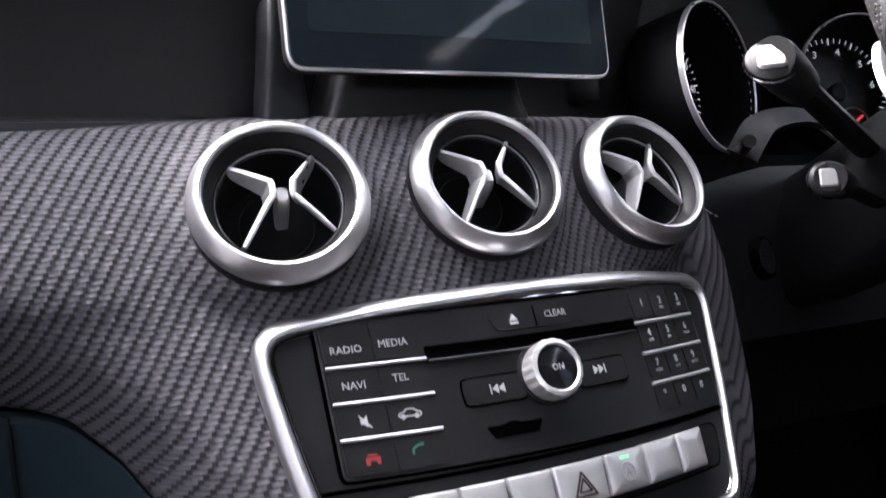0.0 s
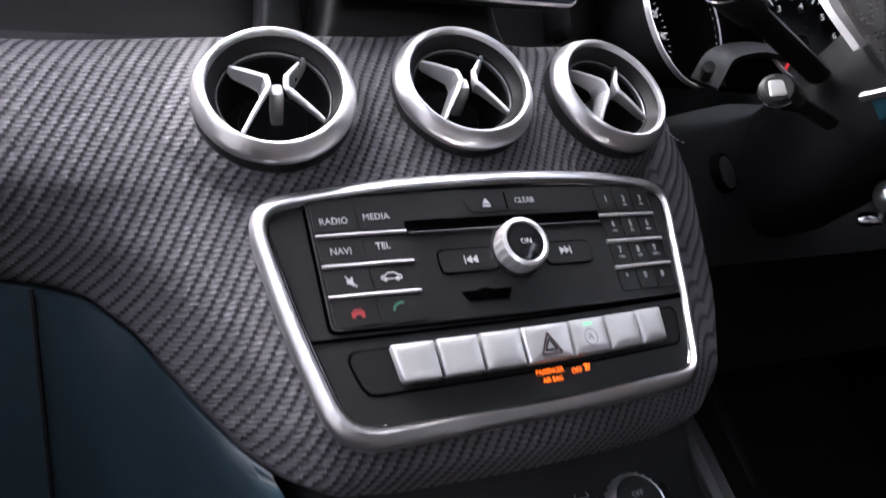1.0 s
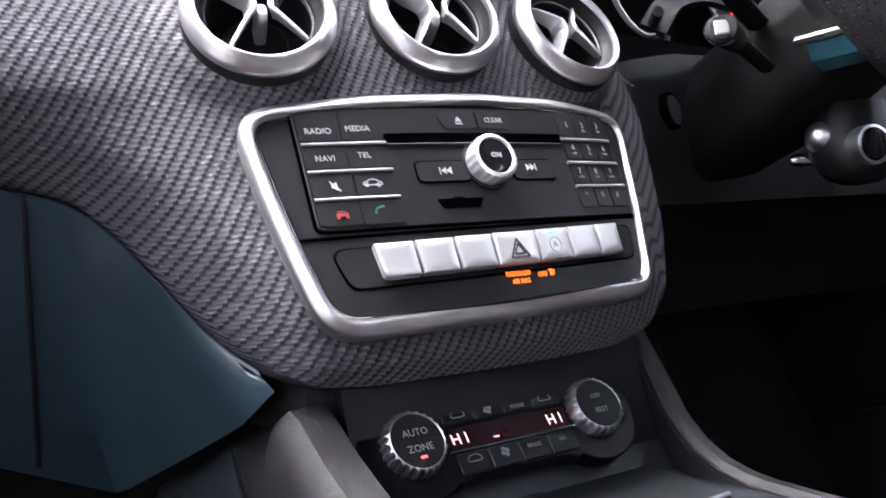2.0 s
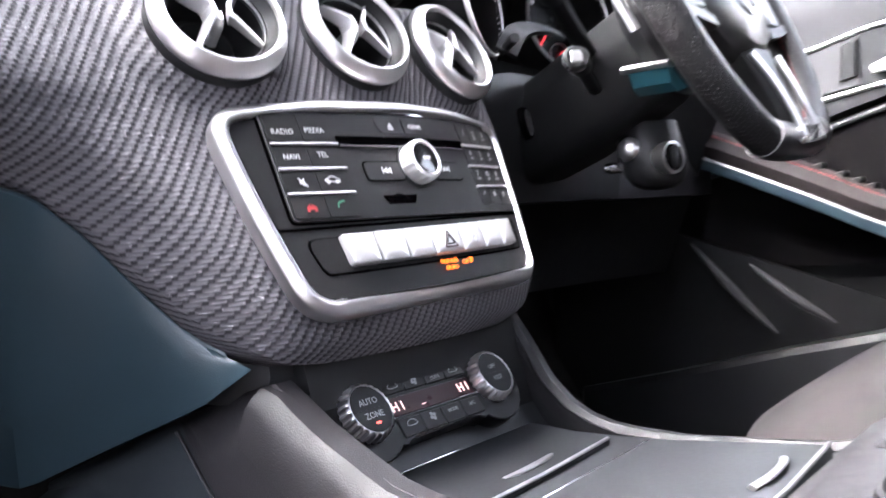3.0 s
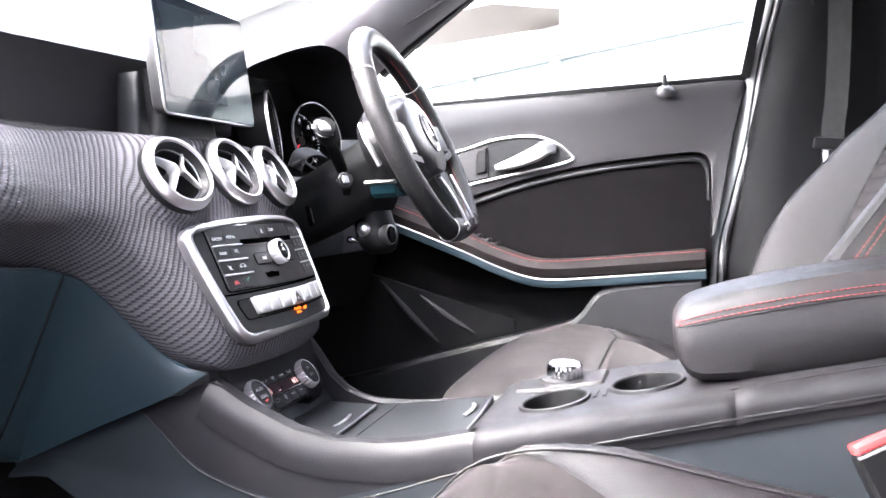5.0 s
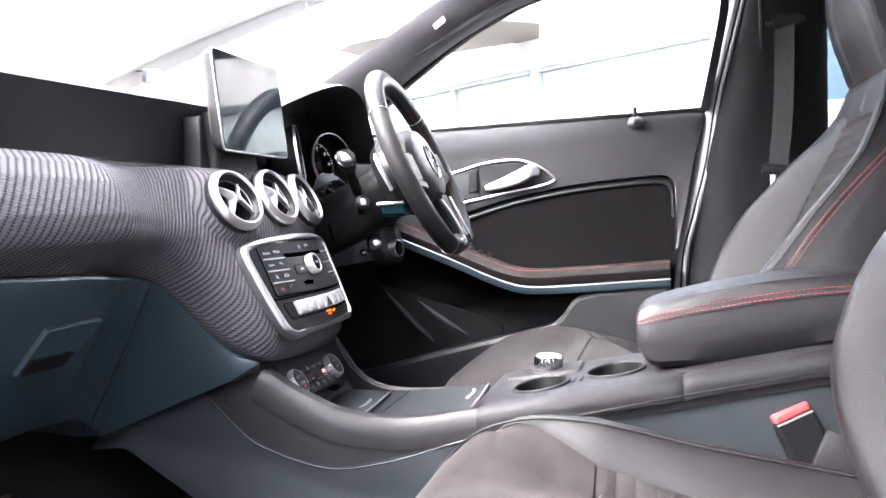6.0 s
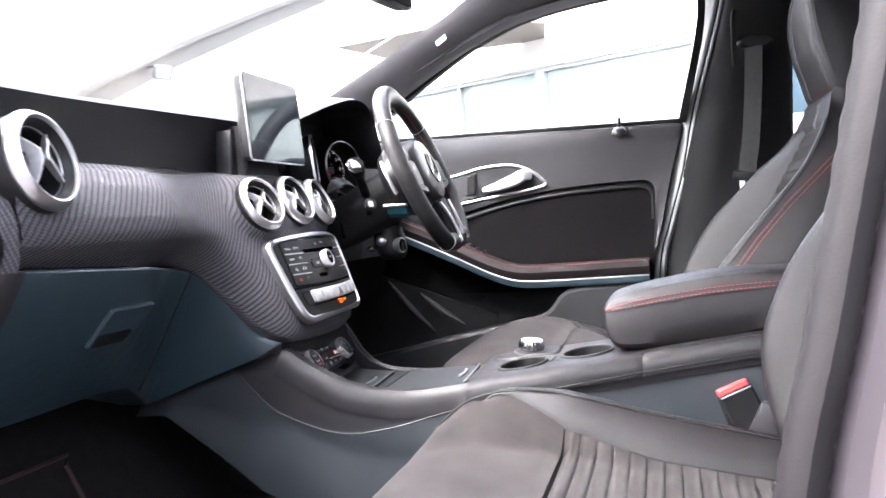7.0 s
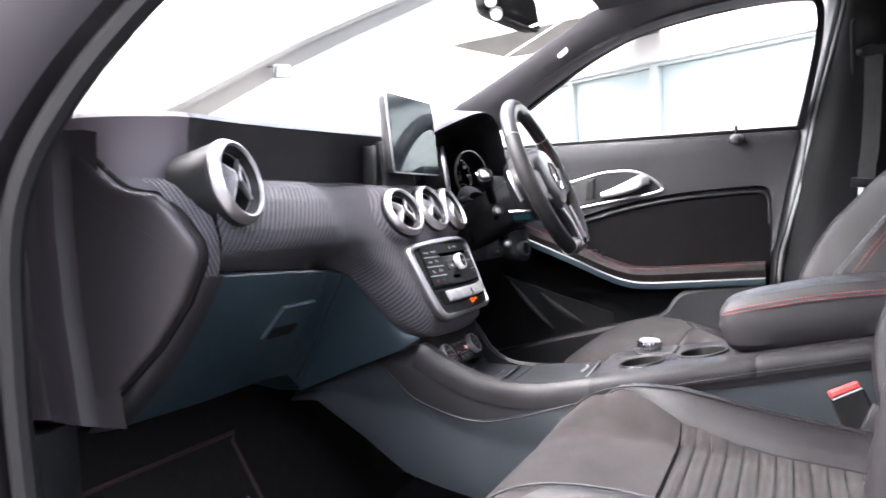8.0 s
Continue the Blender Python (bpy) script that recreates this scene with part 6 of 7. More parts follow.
    sw = part("switch_ring", revolve([(0.0120, -0.010), (0.0125, 0.003), (0.0145, 0.0025), (0.0155, -0.010)], km, 32, True), SILVER, ig, "silver ring")
    part("switch_face", revolve([(0.0130, -0.001), (0.0120, 0.0012), (0, 0.0015)], km, 28), GLOSS, sw)
    part("turn_grip", rbox((0.005, 0.020, 0.008), 0.002, km @ Matrix.Translation((0, 0, 0.004))), SATIN, sw)
    cm = Matrix.Translation(pc - ax * 0.019 - ay * 0.018 + V(0, 0, 0.012)) @ V(-0.80, 0.05, 0.45).to_track_quat("Z", "Y").to_matrix().to_4x4()
    part("plunger", revolve([(0.0, 0.009), (0.006, 0.0085), (0.0095, 0.006), (0.0115, 0.002), (0.0125, -0.006), (0.0125, -0.012)], cm, 28), SILVER, ig, "bright silver plunger")
    part("key_tip", revolve([(0.0, 0.020), (0.004, 0.019), (0.0055, 0.014), (0.0045, 0.006), (0.0045, -0.012)], Matrix.Translation(pc - ax * 0.026 + V(0, 0, -0.004)) @ V(-0.6, 0.6, 0.05).to_track_quat("Z", "Y").to_matrix().to_4x4(), 16), CHROME, ig)


build_column()


def build_cluster():
    c = root("instrument_cluster", (0.29, 0.06, 0.93), "black instrument cluster with two chrome-ringed dials", "instrument cluster")
    part("backplate", loft([[V(x, y, z) for x, z in rpoly([(0.13, 0.925), (0.46, 0.925), (0.465, 1.02), (0.43, 1.075), (0.16, 1.06), (0.125, 1.0)], 0.02)] for y in (0.115, 0.105)]), DARK, c)
    dial = pmat("dark_dial", (0.012, 0.012, 0.014), 0.25)
    for cx, az, top in ((0.222, 18, 1), (0.372, -20, 0)):
        m = Matrix.Translation((cx, 0.048, 0.984)) @ pose(0, 0, 0, 0, 0, az) @ pose(0, 0, 0, 84, 0, 0)
        g = part("dial_ring", revolve([(0.0505, -0.003), (0.0514, 0.0010), (0.0526, 0.0008), (0.0528, -0.003)], m, 56, True), STARM, c, "bright dial ring")
        part("dial_tube", revolve([(0.0508, 0.0), (0.0490, -0.02), (0.047, -0.041), (0.0495, -0.042), (0.052, -0.004)], m, 48, True), VOID, g)
        m = m @ Matrix.Translation((0, 0, 0.004))
        part("dial_face", revolve([(0.047, -0.045), (0.0, -0.044), (0.0, -0.046), (0.047, -0.047)], m, 40), dial, g)
        bm = bmesh.new()
        for i in range(41):
            a = math.radians(225 - 270 * i / 40)
            r0, r1 = (0.040 if i % 4 == 0 else 0.042), 0.0455
            w = 0.0006 if i % 4 == 0 else 0.0003
            t = V(-math.sin(a), math.cos(a), 0) * w
            p, q = V(r0 * math.cos(a), r0 * math.sin(a), -0.0435), V(r1 * math.cos(a), r1 * math.sin(a), -0.0435)
            loft([[m @ (p + t), m @ (p - t)], [m @ (q + t), m @ (q - t)]], closed=False, bm=bm)
        part("tick_marks", bm, LITP, g, "white scale marks", smooth=False)
        nums = ("20", "60", "100", "120", "140", "160") if top else ("1", "2", "3", "4", "5", "6")
        angs = (225, 168, 100, 36, 6, -24) if top else (225, 168, 112, 78, 42, 10)
        for s, a in zip(nums, angs):
            a = math.radians(a)
            lettering("lettering", s, 0.008, m, LITP, g, 0.0345 * math.cos(a), 0.0345 * math.sin(a), -0.0435)
        a = math.radians(232)
        part("needle", sweep([m @ V(0.006 * math.cos(a), 0.006 * math.sin(a), -0.040), m @ V(0.036 * math.cos(a), 0.036 * math.sin(a), -0.040)], circle(0.0011, 6)), LITR, g, "red needle")
        part("needle_cap", revolve([(0.0075, -0.043), (0.0075, -0.038), (0.006, -0.0365), (0, -0.0365)], m, 24), SATIN, g)
        sm = m @ Matrix.Translation((0.014, -0.024, 0))
        part("sub_dial", revolve([(0.0115, -0.0432), (0.0122, -0.0420), (0.0128, -0.0432)], sm, 28, True), GREYP, g)
        part("sub_needle", sweep([sm @ V(0, 0, -0.0415), sm @ V(0.007, 0.005, -0.0415)], circle(0.0012, 5)), LITR, g)
    part("centre_display", rbox((0.052, 0.003, 0.07), 0.001, Matrix.Translation((0.292, 0.10, 0.965))), pmat("violet_display", (0.05, 0.03, 0.045), 0.2), c, "dim violet centre display")
    dm = frame_m((0.292, 0.098, 0.945), (1, 0, 0), (0, 0, 1))
    for u, w, s in ((-0.018, 0.0, "P"), (0.0, 0.004, "C"), (0.014, 0.002, "N")):
        lettering("lettering", s, 0.008, dm, GREYP, c, u, w, 0.001)
    part("warning_light", prism(rect(-0.022, -0.022, -0.012, -0.016, 0.001), 0, 0.001, 0.0002, dm), AMBER, c)


build_cluster()


# ---- driver's door ----
def dmap(u, w, h):
    """u: along the car (y), w: height, h: towards the cabin."""
    x = 0.752 + 0.10 * (w - 0.95) * (1 if w < 0.95 else -0.1)
    return V(x - h, u, w)


def dprism(poly, h0, h1, b=0.003):
    """poly in (y, z), clockwise or not."""
    area = sum(a[0] * c[1] - c[0] * a[1] for a, c in zip(poly, poly[1:] + poly[:1]))
    return prism(poly if area > 0 else poly[::-1], h0, h1, b, dmap)


def dsheet(poly, h0, h1):
    return sheet(poly, h0, h1, dmap, 40)


def build_door():
    d = root("driver_door", (0.78, -0.2, 0.40), "closed driver's door with grey trim, black insert and armrest", "car door")
    outline = rpoly([(0.30, 0.42), (-0.50, 0.42), (-0.515, 0.69), (-0.542, 0.82), (-0.577, 0.97), (-0.600, 1.050), (-0.590, 1.062), (0.30, 1.066)], [0.02, 0.02, 0.3, 0.3, 0.2, 0.008, 0.006, 0.02], 4)
    part("door_core", dprism(outline, -0.05, -0.031, 0.004), SOFT, d)
    # upper trim from the waist line to the insert
    top = cr([V(y, z, 0) for y, z in ((0.30, 1.064), (0.1, 1.064), (-0.1, 1.064), (-0.3, 1.0615), (-0.45, 1.0605), (-0.578, 1.060), (-0.600, 1.050), (-0.592, 1.02), (-0.577, 0.97), (-0.548, 0.845), (-0.534, 0.790))], 6)
    bot = cr([V(y, z, 0) for y, z in ((0.30, 0.76), (0.1, 0.82), (-0.05, 0.866), (-0.20, 0.906), (-0.33, 0.926), (-0.46, 0.9335), (-0.51, 0.9335), (-0.528, 0.922), (-0.5315, 0.900), (-0.5305, 0.84), (-0.526, 0.788))], 6)
    rings = []
    for t, b in zip(top, bot):
        rings.append([dmap(t.x, t.y, -0.03)] + [dmap(t.x + (b.x - t.x) * k, t.y + (b.y - t.y) * k, h) for k, h in ((0, -0.012), (0.03, -0.002), (0.10, 0.003), (0.3, 0.003), (0.6, 0.001), (0.9, 0.002), (0.97, 0.0), (1.0, -0.010))] + [dmap(b.x, b.y, -0.03)])
    part("upper_trim", loft(rings, closed=False), SOFTG, d, "grey grained upper trim")
    rim = [dmap(p.x + 0.0035 * smooth01(-0.49, -0.53, p.x), p.y - 0.0095, -0.0035) for p in bot[:-8]]
    part("insert_rim", sweep(rim, circle(0.0042, 8, 0.0034), up=(-1, 0, 0.1)), DARK, d, "raised black lip over the insert")
    # recessed black insert
    part("insert", dsheet([(0.30, 0.70), (-0.525, 0.70), (-0.5285, 0.80), (-0.5320, 0.90), (-0.527, 0.922), (-0.51, 0.932), (-0.46, 0.932), (-0.33, 0.925), (-0.20, 0.905), (-0.05, 0.865), (0.30, 0.76)], -0.03, -0.006), INSERT, d, "black padded insert")
    # armrest: swept shelf with bright strip below
    arm = cr([dmap(y, z, 0) for y, z in ((0.16, 0.915), (0.04, 0.864), (-0.09, 0.806), (-0.15, 0.777), (-0.20, 0.757), (-0.25, 0.748), (-0.35, 0.749), (-0.45, 0.752), (-0.515, 0.754))], 6)
    sec = [(-0.02, -0.030), (0.040, -0.022), (0.052, -0.016), (0.056, -0.002), (0.050, 0.010), (0.036, 0.015), (0.008, 0.014), (-0.02, 0.010)]
    part("armrest", sweep(arm, sec), pmat("brown_black_leather", (0.0085, 0.0062, 0.0066), 0.7, grain=0.5, gscale=800, voronoi=True, spec=0.18), d, "dark leather door armrest")
    ins = [p + V(-0.0475, 0, 0.0118) for p in arm]
    stitches(ins, d)
    part("bright_strip", sweep([p + V(-0.050, 0, -0.021) for p in arm[3:]], circle(0.0017, 8, 0.0015)), BUTTON, d, "bright metal strip")
    # underside in the blue-tinted plastic, for the shade below the strip
    part("strip_underside", sweep([p + V(-0.044, 0, -0.031) for p in arm[3:]], [(-0.006, -0.004), (0.004, -0.005), (0.006, 0.0), (0.006, 0.008), (-0.006, 0.008)]), BLUEG, d)
    # lower recess, near-black to carry its shade, and pocket
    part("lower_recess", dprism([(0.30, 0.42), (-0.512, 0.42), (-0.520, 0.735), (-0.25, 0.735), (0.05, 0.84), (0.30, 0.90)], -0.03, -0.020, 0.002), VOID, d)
    pk = [(0.24, 0.43), (-0.508, 0.43), (-0.515, 0.716), (-0.50, 0.720), (-0.367, 0.711), (-0.335, 0.704), (-0.318, 0.690), (-0.300, 0.665), (-0.282, 0.651), (-0.25, 0.642), (-0.05, 0.602), (0.11, 0.566), (0.24, 0.54)]
    part("door_pocket", dprism(pk, -0.02, 0.045, 0.008), DARK, d, "dark grained door pocket")
    # inner handle
    hb = cr([dmap(y, z, 0.004) for y, z in ((-0.02, 0.955), (-0.09, 0.972), (-0.15, 0.986), (-0.205, 0.9885), (-0.238, 0.983), (-0.268, 0.968), (-0.289, 0.949), (-0.293, 0.941), (-0.28, 0.935), (-0.248, 0.9285), (-0.20, 0.922), (-0.09, 0.905), (-0.02, 0.893))], 6, True)
    hz = part("handle_bezel", sweep(hb, circle(0.0036, 8, 0.003), up=(-1, 0, 0), closed=True), SILVER, d, "bright handle surround")
    part("handle_recess", dprism([(-0.03, 0.897), (-0.09, 0.909), (-0.20, 0.925), (-0.28, 0.938), (-0.288, 0.946), (-0.262, 0.968), (-0.236, 0.980), (-0.205, 0.985), (-0.15, 0.983), (-0.09, 0.969), (-0.03, 0.953)], 0.0, 0.0045, 0.001), DARK, hz)
    part("handle_backing", dprism([(-0.04, 0.902), (-0.135, 0.918), (-0.135, 0.978), (-0.04, 0.955)], 0.004, 0.007, 0.001), SOFTG, hz)
    part("lock_switch", dprism([(-0.112, 0.925), (-0.132, 0.928), (-0.134, 0.972), (-0.116, 0.968)], 0.006, 0.012, 0.002), SATIN, hz)
    lev = cr([dmap(y, z, h) for y, z, h in ((-0.150, 0.934, 0.010), (-0.19, 0.942, 0.020), (-0.225, 0.953, 0.024), (-0.248, 0.964, 0.020), (-0.262, 0.962, 0.010))], 5)
    part("handle_lever", sweep(lev, circle(0.012, 10, 0.006), up=(-1, 0, 0.3), scale=lambda t: 0.55 + 0.75 * math.sin(math.pi * min(1, t * 0.9))), SILVER, hz, "satin silver pull lever")
    # window switches on the armrest
    for k in range(4):
        p = arm[12 + k * 2] + V(-0.024, 0, 0.016)
        part("window_switch", rbox((0.022, 0.013, 0.008), 0.003, Matrix.Translation(p) @ pose(0, 0, 0, -18, 0, 0)), SATIN, d)
    # lock pin
    lp = part("lock_cup", revolve([(0.017, -0.003), (0.0165, 0.003), (0.011, 0.010), (0.007, 0.012), (0, 0.012)], Matrix.Translation((0.742, -0.462, 1.045)) @ pose(0, 0, 0, 0, -25, 0), 20), SOFTG, d)
    part("lock_pin", revolve([(0.0045, 0.0), (0.0045, 0.022), (0.0035, 0.027), (0, 0.028)], Matrix.Translation((0.744, -0.462, 1.05)), 12), SATIN, lp)
    g = part("window_glass", grid(lambda a, b: V(0.775 - 0.10 * b, 0.18 - 0.82 * a + 0.02 * b, 1.055 + 0.29 * b), 6, 4, thick=(0.004, 0, 0)), CLEAR, d, "clear side glass")
    g.visible_shadow = False
    # weather strip
    part("weather_strip", box_mesh(0.757, -0.60, 1.056, 0.772, 0.28, 1.068, 0.003), RUBBER, d)
    # black window frame
    fr = cr([(0.722, 0.055, 1.125), (0.708, -0.02, 1.175), (0.696, -0.155, 1.256), (0.688, -0.286, 1.305), (0.680, -0.47, 1.332), (0.675, -0.60, 1.334), (0.682, -0.640, 1.318), (0.70, -0.640, 1.25), (0.727, -0.619, 1.15), (0.75, -0.597, 1.06)], 6)
    part("window_frame", sweep(fr, [(-0.008, -0.008), (0.008, -0.008), (0.008, 0.008), (-0.008, 0.008)], up=(-1, 0, 0.1)), RUBBER, d, "black window frame")


build_door()


# ---- seats ----
DRIVER_NOSE = [(p.x, p.y) for p in cr([V(a, b, 0) for a, b in ((-0.80, 0.520), (-0.60, 0.558), (-0.476, 0.592), (-0.434, 0.603), (-0.390, 0.616), (-0.350, 0.621), (-0.321, 0.620), (-0.285, 0.613), (-0.255, 0.598), (-0.221, 0.576), (-0.205, 0.556), (-0.195, 0.535))], 5)]


def seat_h(u, y, amp=1.0):
    """Height of the cushion over its side offset u and its place along the car."""
    a = abs(u)
    base = interp(y, [(-0.80, 0.545), (-0.70, 0.555), (-0.55, 0.578), (-0.42, 0.598), (-0.33, 0.606), (-0.285, 0.603), (-0.255, 0.594), (-0.230, 0.574), (-0.214, 0.535)])
    bol = (0.056 if u > 0 else 0.040) * smooth01(0.140, 0.215, a) * (1 - smooth01(0.215, 0.275, a) * 1.5) * interp(y, [(-0.8, 0.6), (-0.55, 0.8), (-0.42, 1.0), (-0.36, 0.97), (-0.30, 0.78), (-0.25, 0.42), (-0.22, 0.2)])
    if amp < 1:
        base = interp(y, DRIVER_NOSE) - 0.018 * smooth01(-0.45, -0.55, y) * (1 - smooth01(0.15, 0.205, a))
        amp = 0.15
    return base + bol * amp - (1 - amp) * 0.03 * (u / 0.25) ** 4


def seat_y_front(u):
    return -0.200 - 0.55 * max(0, abs(u) - 0.12) ** 2 * 4


def seat_patch(s, name, mat_, cx, u0, u1, y0, y1, nu, nv, lift=0.0, ribs=0, label="", amp=1.0):
    def fn(a, b):
        y = y0 + (y1 - y0) * b
        # the suede widens towards the front
        wide = 0.16 + 0.088 * smooth01(-0.45, -0.37, y)
        j = 0.160 + 0.014 * smooth01(-0.55, -0.43, y) + 0.074 * max(0, min(1, (y + 0.43) / 0.19)) if amp == 1.0 else wide
        p0, p1 = [math.copysign(max(j, abs(q)) if abs(q) > 0.151 and q * u1 > 0 and abs(q) < 0.16 else (j if abs(q) == 0.150 else abs(q)), q) for q in (u0, u1)]
        u = p0 + (p1 - p0) * a
        sh = (seat_y_front(u) + 0.200) * smooth01(-0.55, -0.2, y)
        e = min(a, 1 - a) * abs(u1 - u0)
        f = min(b, 1 - b) * abs(y1 - y0)
        z = seat_h(u, y, amp) + lift - 0.006 * (1 - smooth01(0, 0.012, min(e, f)))
        if ribs:
            z += 0.008 * (abs(math.sin(math.pi * (y - y0) / ribs)) ** 0.5 - 1) * smooth01(0, 0.01, e)
        return V(cx + u, y + sh, z)
    return part(name, grid(fn, nu, nv, thick=(0, 0, -0.04)), mat_, s, label)


def back_pt(cx, u, h, f):
    """Backrest frame: h up the leaning back, f forwards of it."""
    lean = radians(24)
    up, fw = V(0, -math.sin(lean), math.cos(lean)), V(0, math.cos(lean), math.sin(lean))
    return V(cx + u, -0.700 if cx < 0 else -0.670, 0.555 if cx < 0 else 0.505) + up * h + fw * f


WIDTH = [(0.0, 0.205), (0.06, 0.240), (0.13, 0.260), (0.25, 0.262), (0.38, 0.235), (0.46, 0.205), (0.50, 0.178), (0.53, 0.160), (0.56, 0.162), (0.60, 0.166), (0.66, 0.164), (0.72, 0.150), (0.77, 0.118), (0.80, 0.06)]
WIDTH = [(p.x, p.y) for p in cr([V(a, b, 0) for a, b in WIDTH], 6)]


BOLSTER = [(p.x, p.y) for p in cr([V(a, b, 0) for a, b in ((0, 0.005), (0.05, 0.050), (0.12, 0.086), (0.20, 0.092), (0.28, 0.082), (0.40, 0.055), (0.52, 0.027), (0.60, 0.015), (0.8, 0.0))], 6)]


HEADREST = [(p.x, p.y) for p in cr([V(a, b, 0) for a, b in ((0.0, 0.0), (0.40, 0.0), (0.50, 0.004), (0.545, 0.014), (0.575, 0.034), (0.61, 0.064), (0.66, 0.096), (0.71, 0.112), (0.76, 0.110), (0.80, 0.095))], 5)]


def back_f(cx, u, h):
    a = abs(u)
    w = interp(h, WIDTH)
    k = a / w
    amp = interp(h, BOLSTER)
    if cx > 0 and u < 0:
        amp *= interp(h, [(0.0, 0.8), (0.2, 0.72), (0.32, 0.45), (0.42, 0.12), (0.8, 0.1)])
    base = 0.012 * math.sin(math.pi * min(1, h / 0.5)) + (0.034 * smooth01(0.525, 0.575, h)) + 0.072 * smooth01(0.44, 0.66, h)
    if cx > 0:
        base = 0.012 * math.sin(math.pi * min(1, h / 0.5)) + interp(h, HEADREST)
        if u > 0:
            amp *= interp(h, [(0.0, 1.0), (0.30, 0.95), (0.41, 0.72), (0.48, 0.30), (0.56, 0.10), (0.8, 0.1)])
    return base + amp * smooth01(0.58, 0.82, k) * (1 - 0.55 * smooth01(0.86, 1.0, k) ** 2) - 0.03 * smooth01(0.9, 1.0, k)


def back_patch(s, name, mat_, cx, k0, k1, h0, h1, nu, nv, ribs=0, label="", lift=0.0):
    def fn(a, b):
        h = h0 + (h1 - h0) * b
        w = interp(h, WIDTH)
        u = w * (k0 + (k1 - k0) * a)
        e = min(min(a, 1 - a) * abs(k1 - k0) * w, min(b, 1 - b) * (h1 - h0))
        f = back_f(cx, u, h) + lift - 0.006 * (1 - smooth01(0, 0.012, e))
        if ribs:
            f += 0.005 * (abs(math.sin(math.pi * (h - h0) / ribs)) ** 0.5 - 1) * smooth01(0, 0.01, e)
        return back_pt(cx, u, h, f)
    lean = radians(24)
    return part(name, grid(fn, nu, nv, thick=(0, -0.05 * math.cos(lean), -0.05 * math.sin(lean))), mat_, s, label)


def build_seat(cx, label):
    amp = 1.0 if cx < 0 else 0.2
    s = root("car_seat", (cx, -0.5, 0.37), label, "car seat", "front seats")
    seat_patch(s, "cushion_front", SUEDE, cx, -0.150, 0.150, -0.425, -0.214, 20, 22, 0.0, 0, "charcoal suede front panel", amp)
    seat_patch(s, "cushion_centre", SUEDE, cx, -0.150, 0.150, -0.78, -0.427, 14, 216, 0.0, 0.0196 if cx < 0 else 0, "ribbed charcoal suede centre" if cx < 0 else "smooth charcoal suede centre", amp)
    for sg in (-1, 1):
        seat_patch(s, "cushion_bolster", LEATHERG, cx, sg * 0.152, sg * 0.255, -0.78, -0.240, 18, 30, 0.002, 0, "grained black leather bolster", amp)
        if sg < 0 and cx < 0:
            for o in (0.0, 0.007):
                stitches([V(cx + sg * (0.232 + o), y + (seat_y_front(0.235) + 0.2) * smooth01(-0.55, -0.2, y), seat_h(sg * (0.232 + o), y) + 0.0045) for y in [-0.72 + 0.48 * i / 24 for i in range(25)]], s)
        cx < 0 and part("piping", tube(cr([V(cx + sg * 0.204, y + (seat_y_front(0.204) + 0.2) * smooth01(-0.55, -0.2, y) + 0.0, seat_h(sg * 0.204, y, amp) + 0.003) for y in [-0.74 + 0.50 * i / 12 for i in range(13)]], 3), 0.0014, 6), LEATHERG, s)
    # skirt under the cushion
    rings = []
    for z, k in ((0.40, 0.90), (0.47, 0.97), (0.53, 1.0), (0.56, 0.99)):
        rings.append([V(cx + x * k, y, z) for x, y in rpoly([(-0.255, -0.78), (0.255, -0.78), (0.255, -0.27), (0.16, -0.216 - 0.02 * (1 - k) * 10), (-0.16, -0.216 - 0.02 * (1 - k) * 10), (-0.255, -0.27)], 0.04, 4)])
    part("seat_base", loft(rings), LEATHER, s, "black leather seat skirt")
    # backrest
    back_patch(s, "backrest_centre", SUEDE, cx, -0.60, 0.60, 0.0, 0.495, 14, 200, 0.022, "ribbed charcoal suede back")
    for sg in (-1, 1):
        back_patch(s, "backrest_bolster", LEATHERG, cx, sg * 0.605, sg * 1.0, 0.0, 0.505, 16, 40, 0, "grained black leather side bolster", 0.002)
        back_patch(s, "shoulder_panel", LEATHERG, cx, sg * 0.002, sg * 1.0, 0.490, 0.548, 18, 14, 0, "black leather shoulder")
        pth = [back_pt(cx, sg * interp(h, WIDTH) * 0.92, h, back_f(cx, sg * interp(h, WIDTH) * 0.92, h) + 0.0032) for h in [0.02 + 0.50 * i / 30 for i in range(31)]]
        if cx > 0 and sg < 0:
            for o in (0.0, 0.007):
                stitches([back_pt(cx, -interp(h, WIDTH) - 0.0012, h, interp(h, [(0.04, 0.066), (0.15, 0.065), (0.22, 0.057), (0.285, 0.042), (0.35, 0.021), (0.45, -0.020)]) - o) for h in [0.06 + 0.39 * i / 30 for i in range(31)]], s)
            part("bolster_side_seam", tube([back_pt(cx, -interp(h, WIDTH) - 0.0002, h, interp(h, [(0.04, 0.066), (0.15, 0.065), (0.22, 0.057), (0.285, 0.042), (0.35, 0.021), (0.45, -0.020)]) - 0.0035) for h in [0.06 + 0.39 * i / 30 for i in range(31)]], 0.0011, 6), DARK, s)
        part("bolster_seam", tube([p + V(sg * 0.0035, 0, -0.001) for p in pth], 0.0012, 6), DARK, s)
    back_patch(s, "headrest", LEATHER, cx, -0.62, 0.62, 0.548, 0.80, 20, 28, 0, "black leather integrated head restraint")
    for sg in (-1, 1):
        back_patch(s, "headrest_side", LEATHERG, cx, sg * 0.62, sg * 1.0, 0.548, 0.80, 10, 28, 0, "black leather head restraint side")
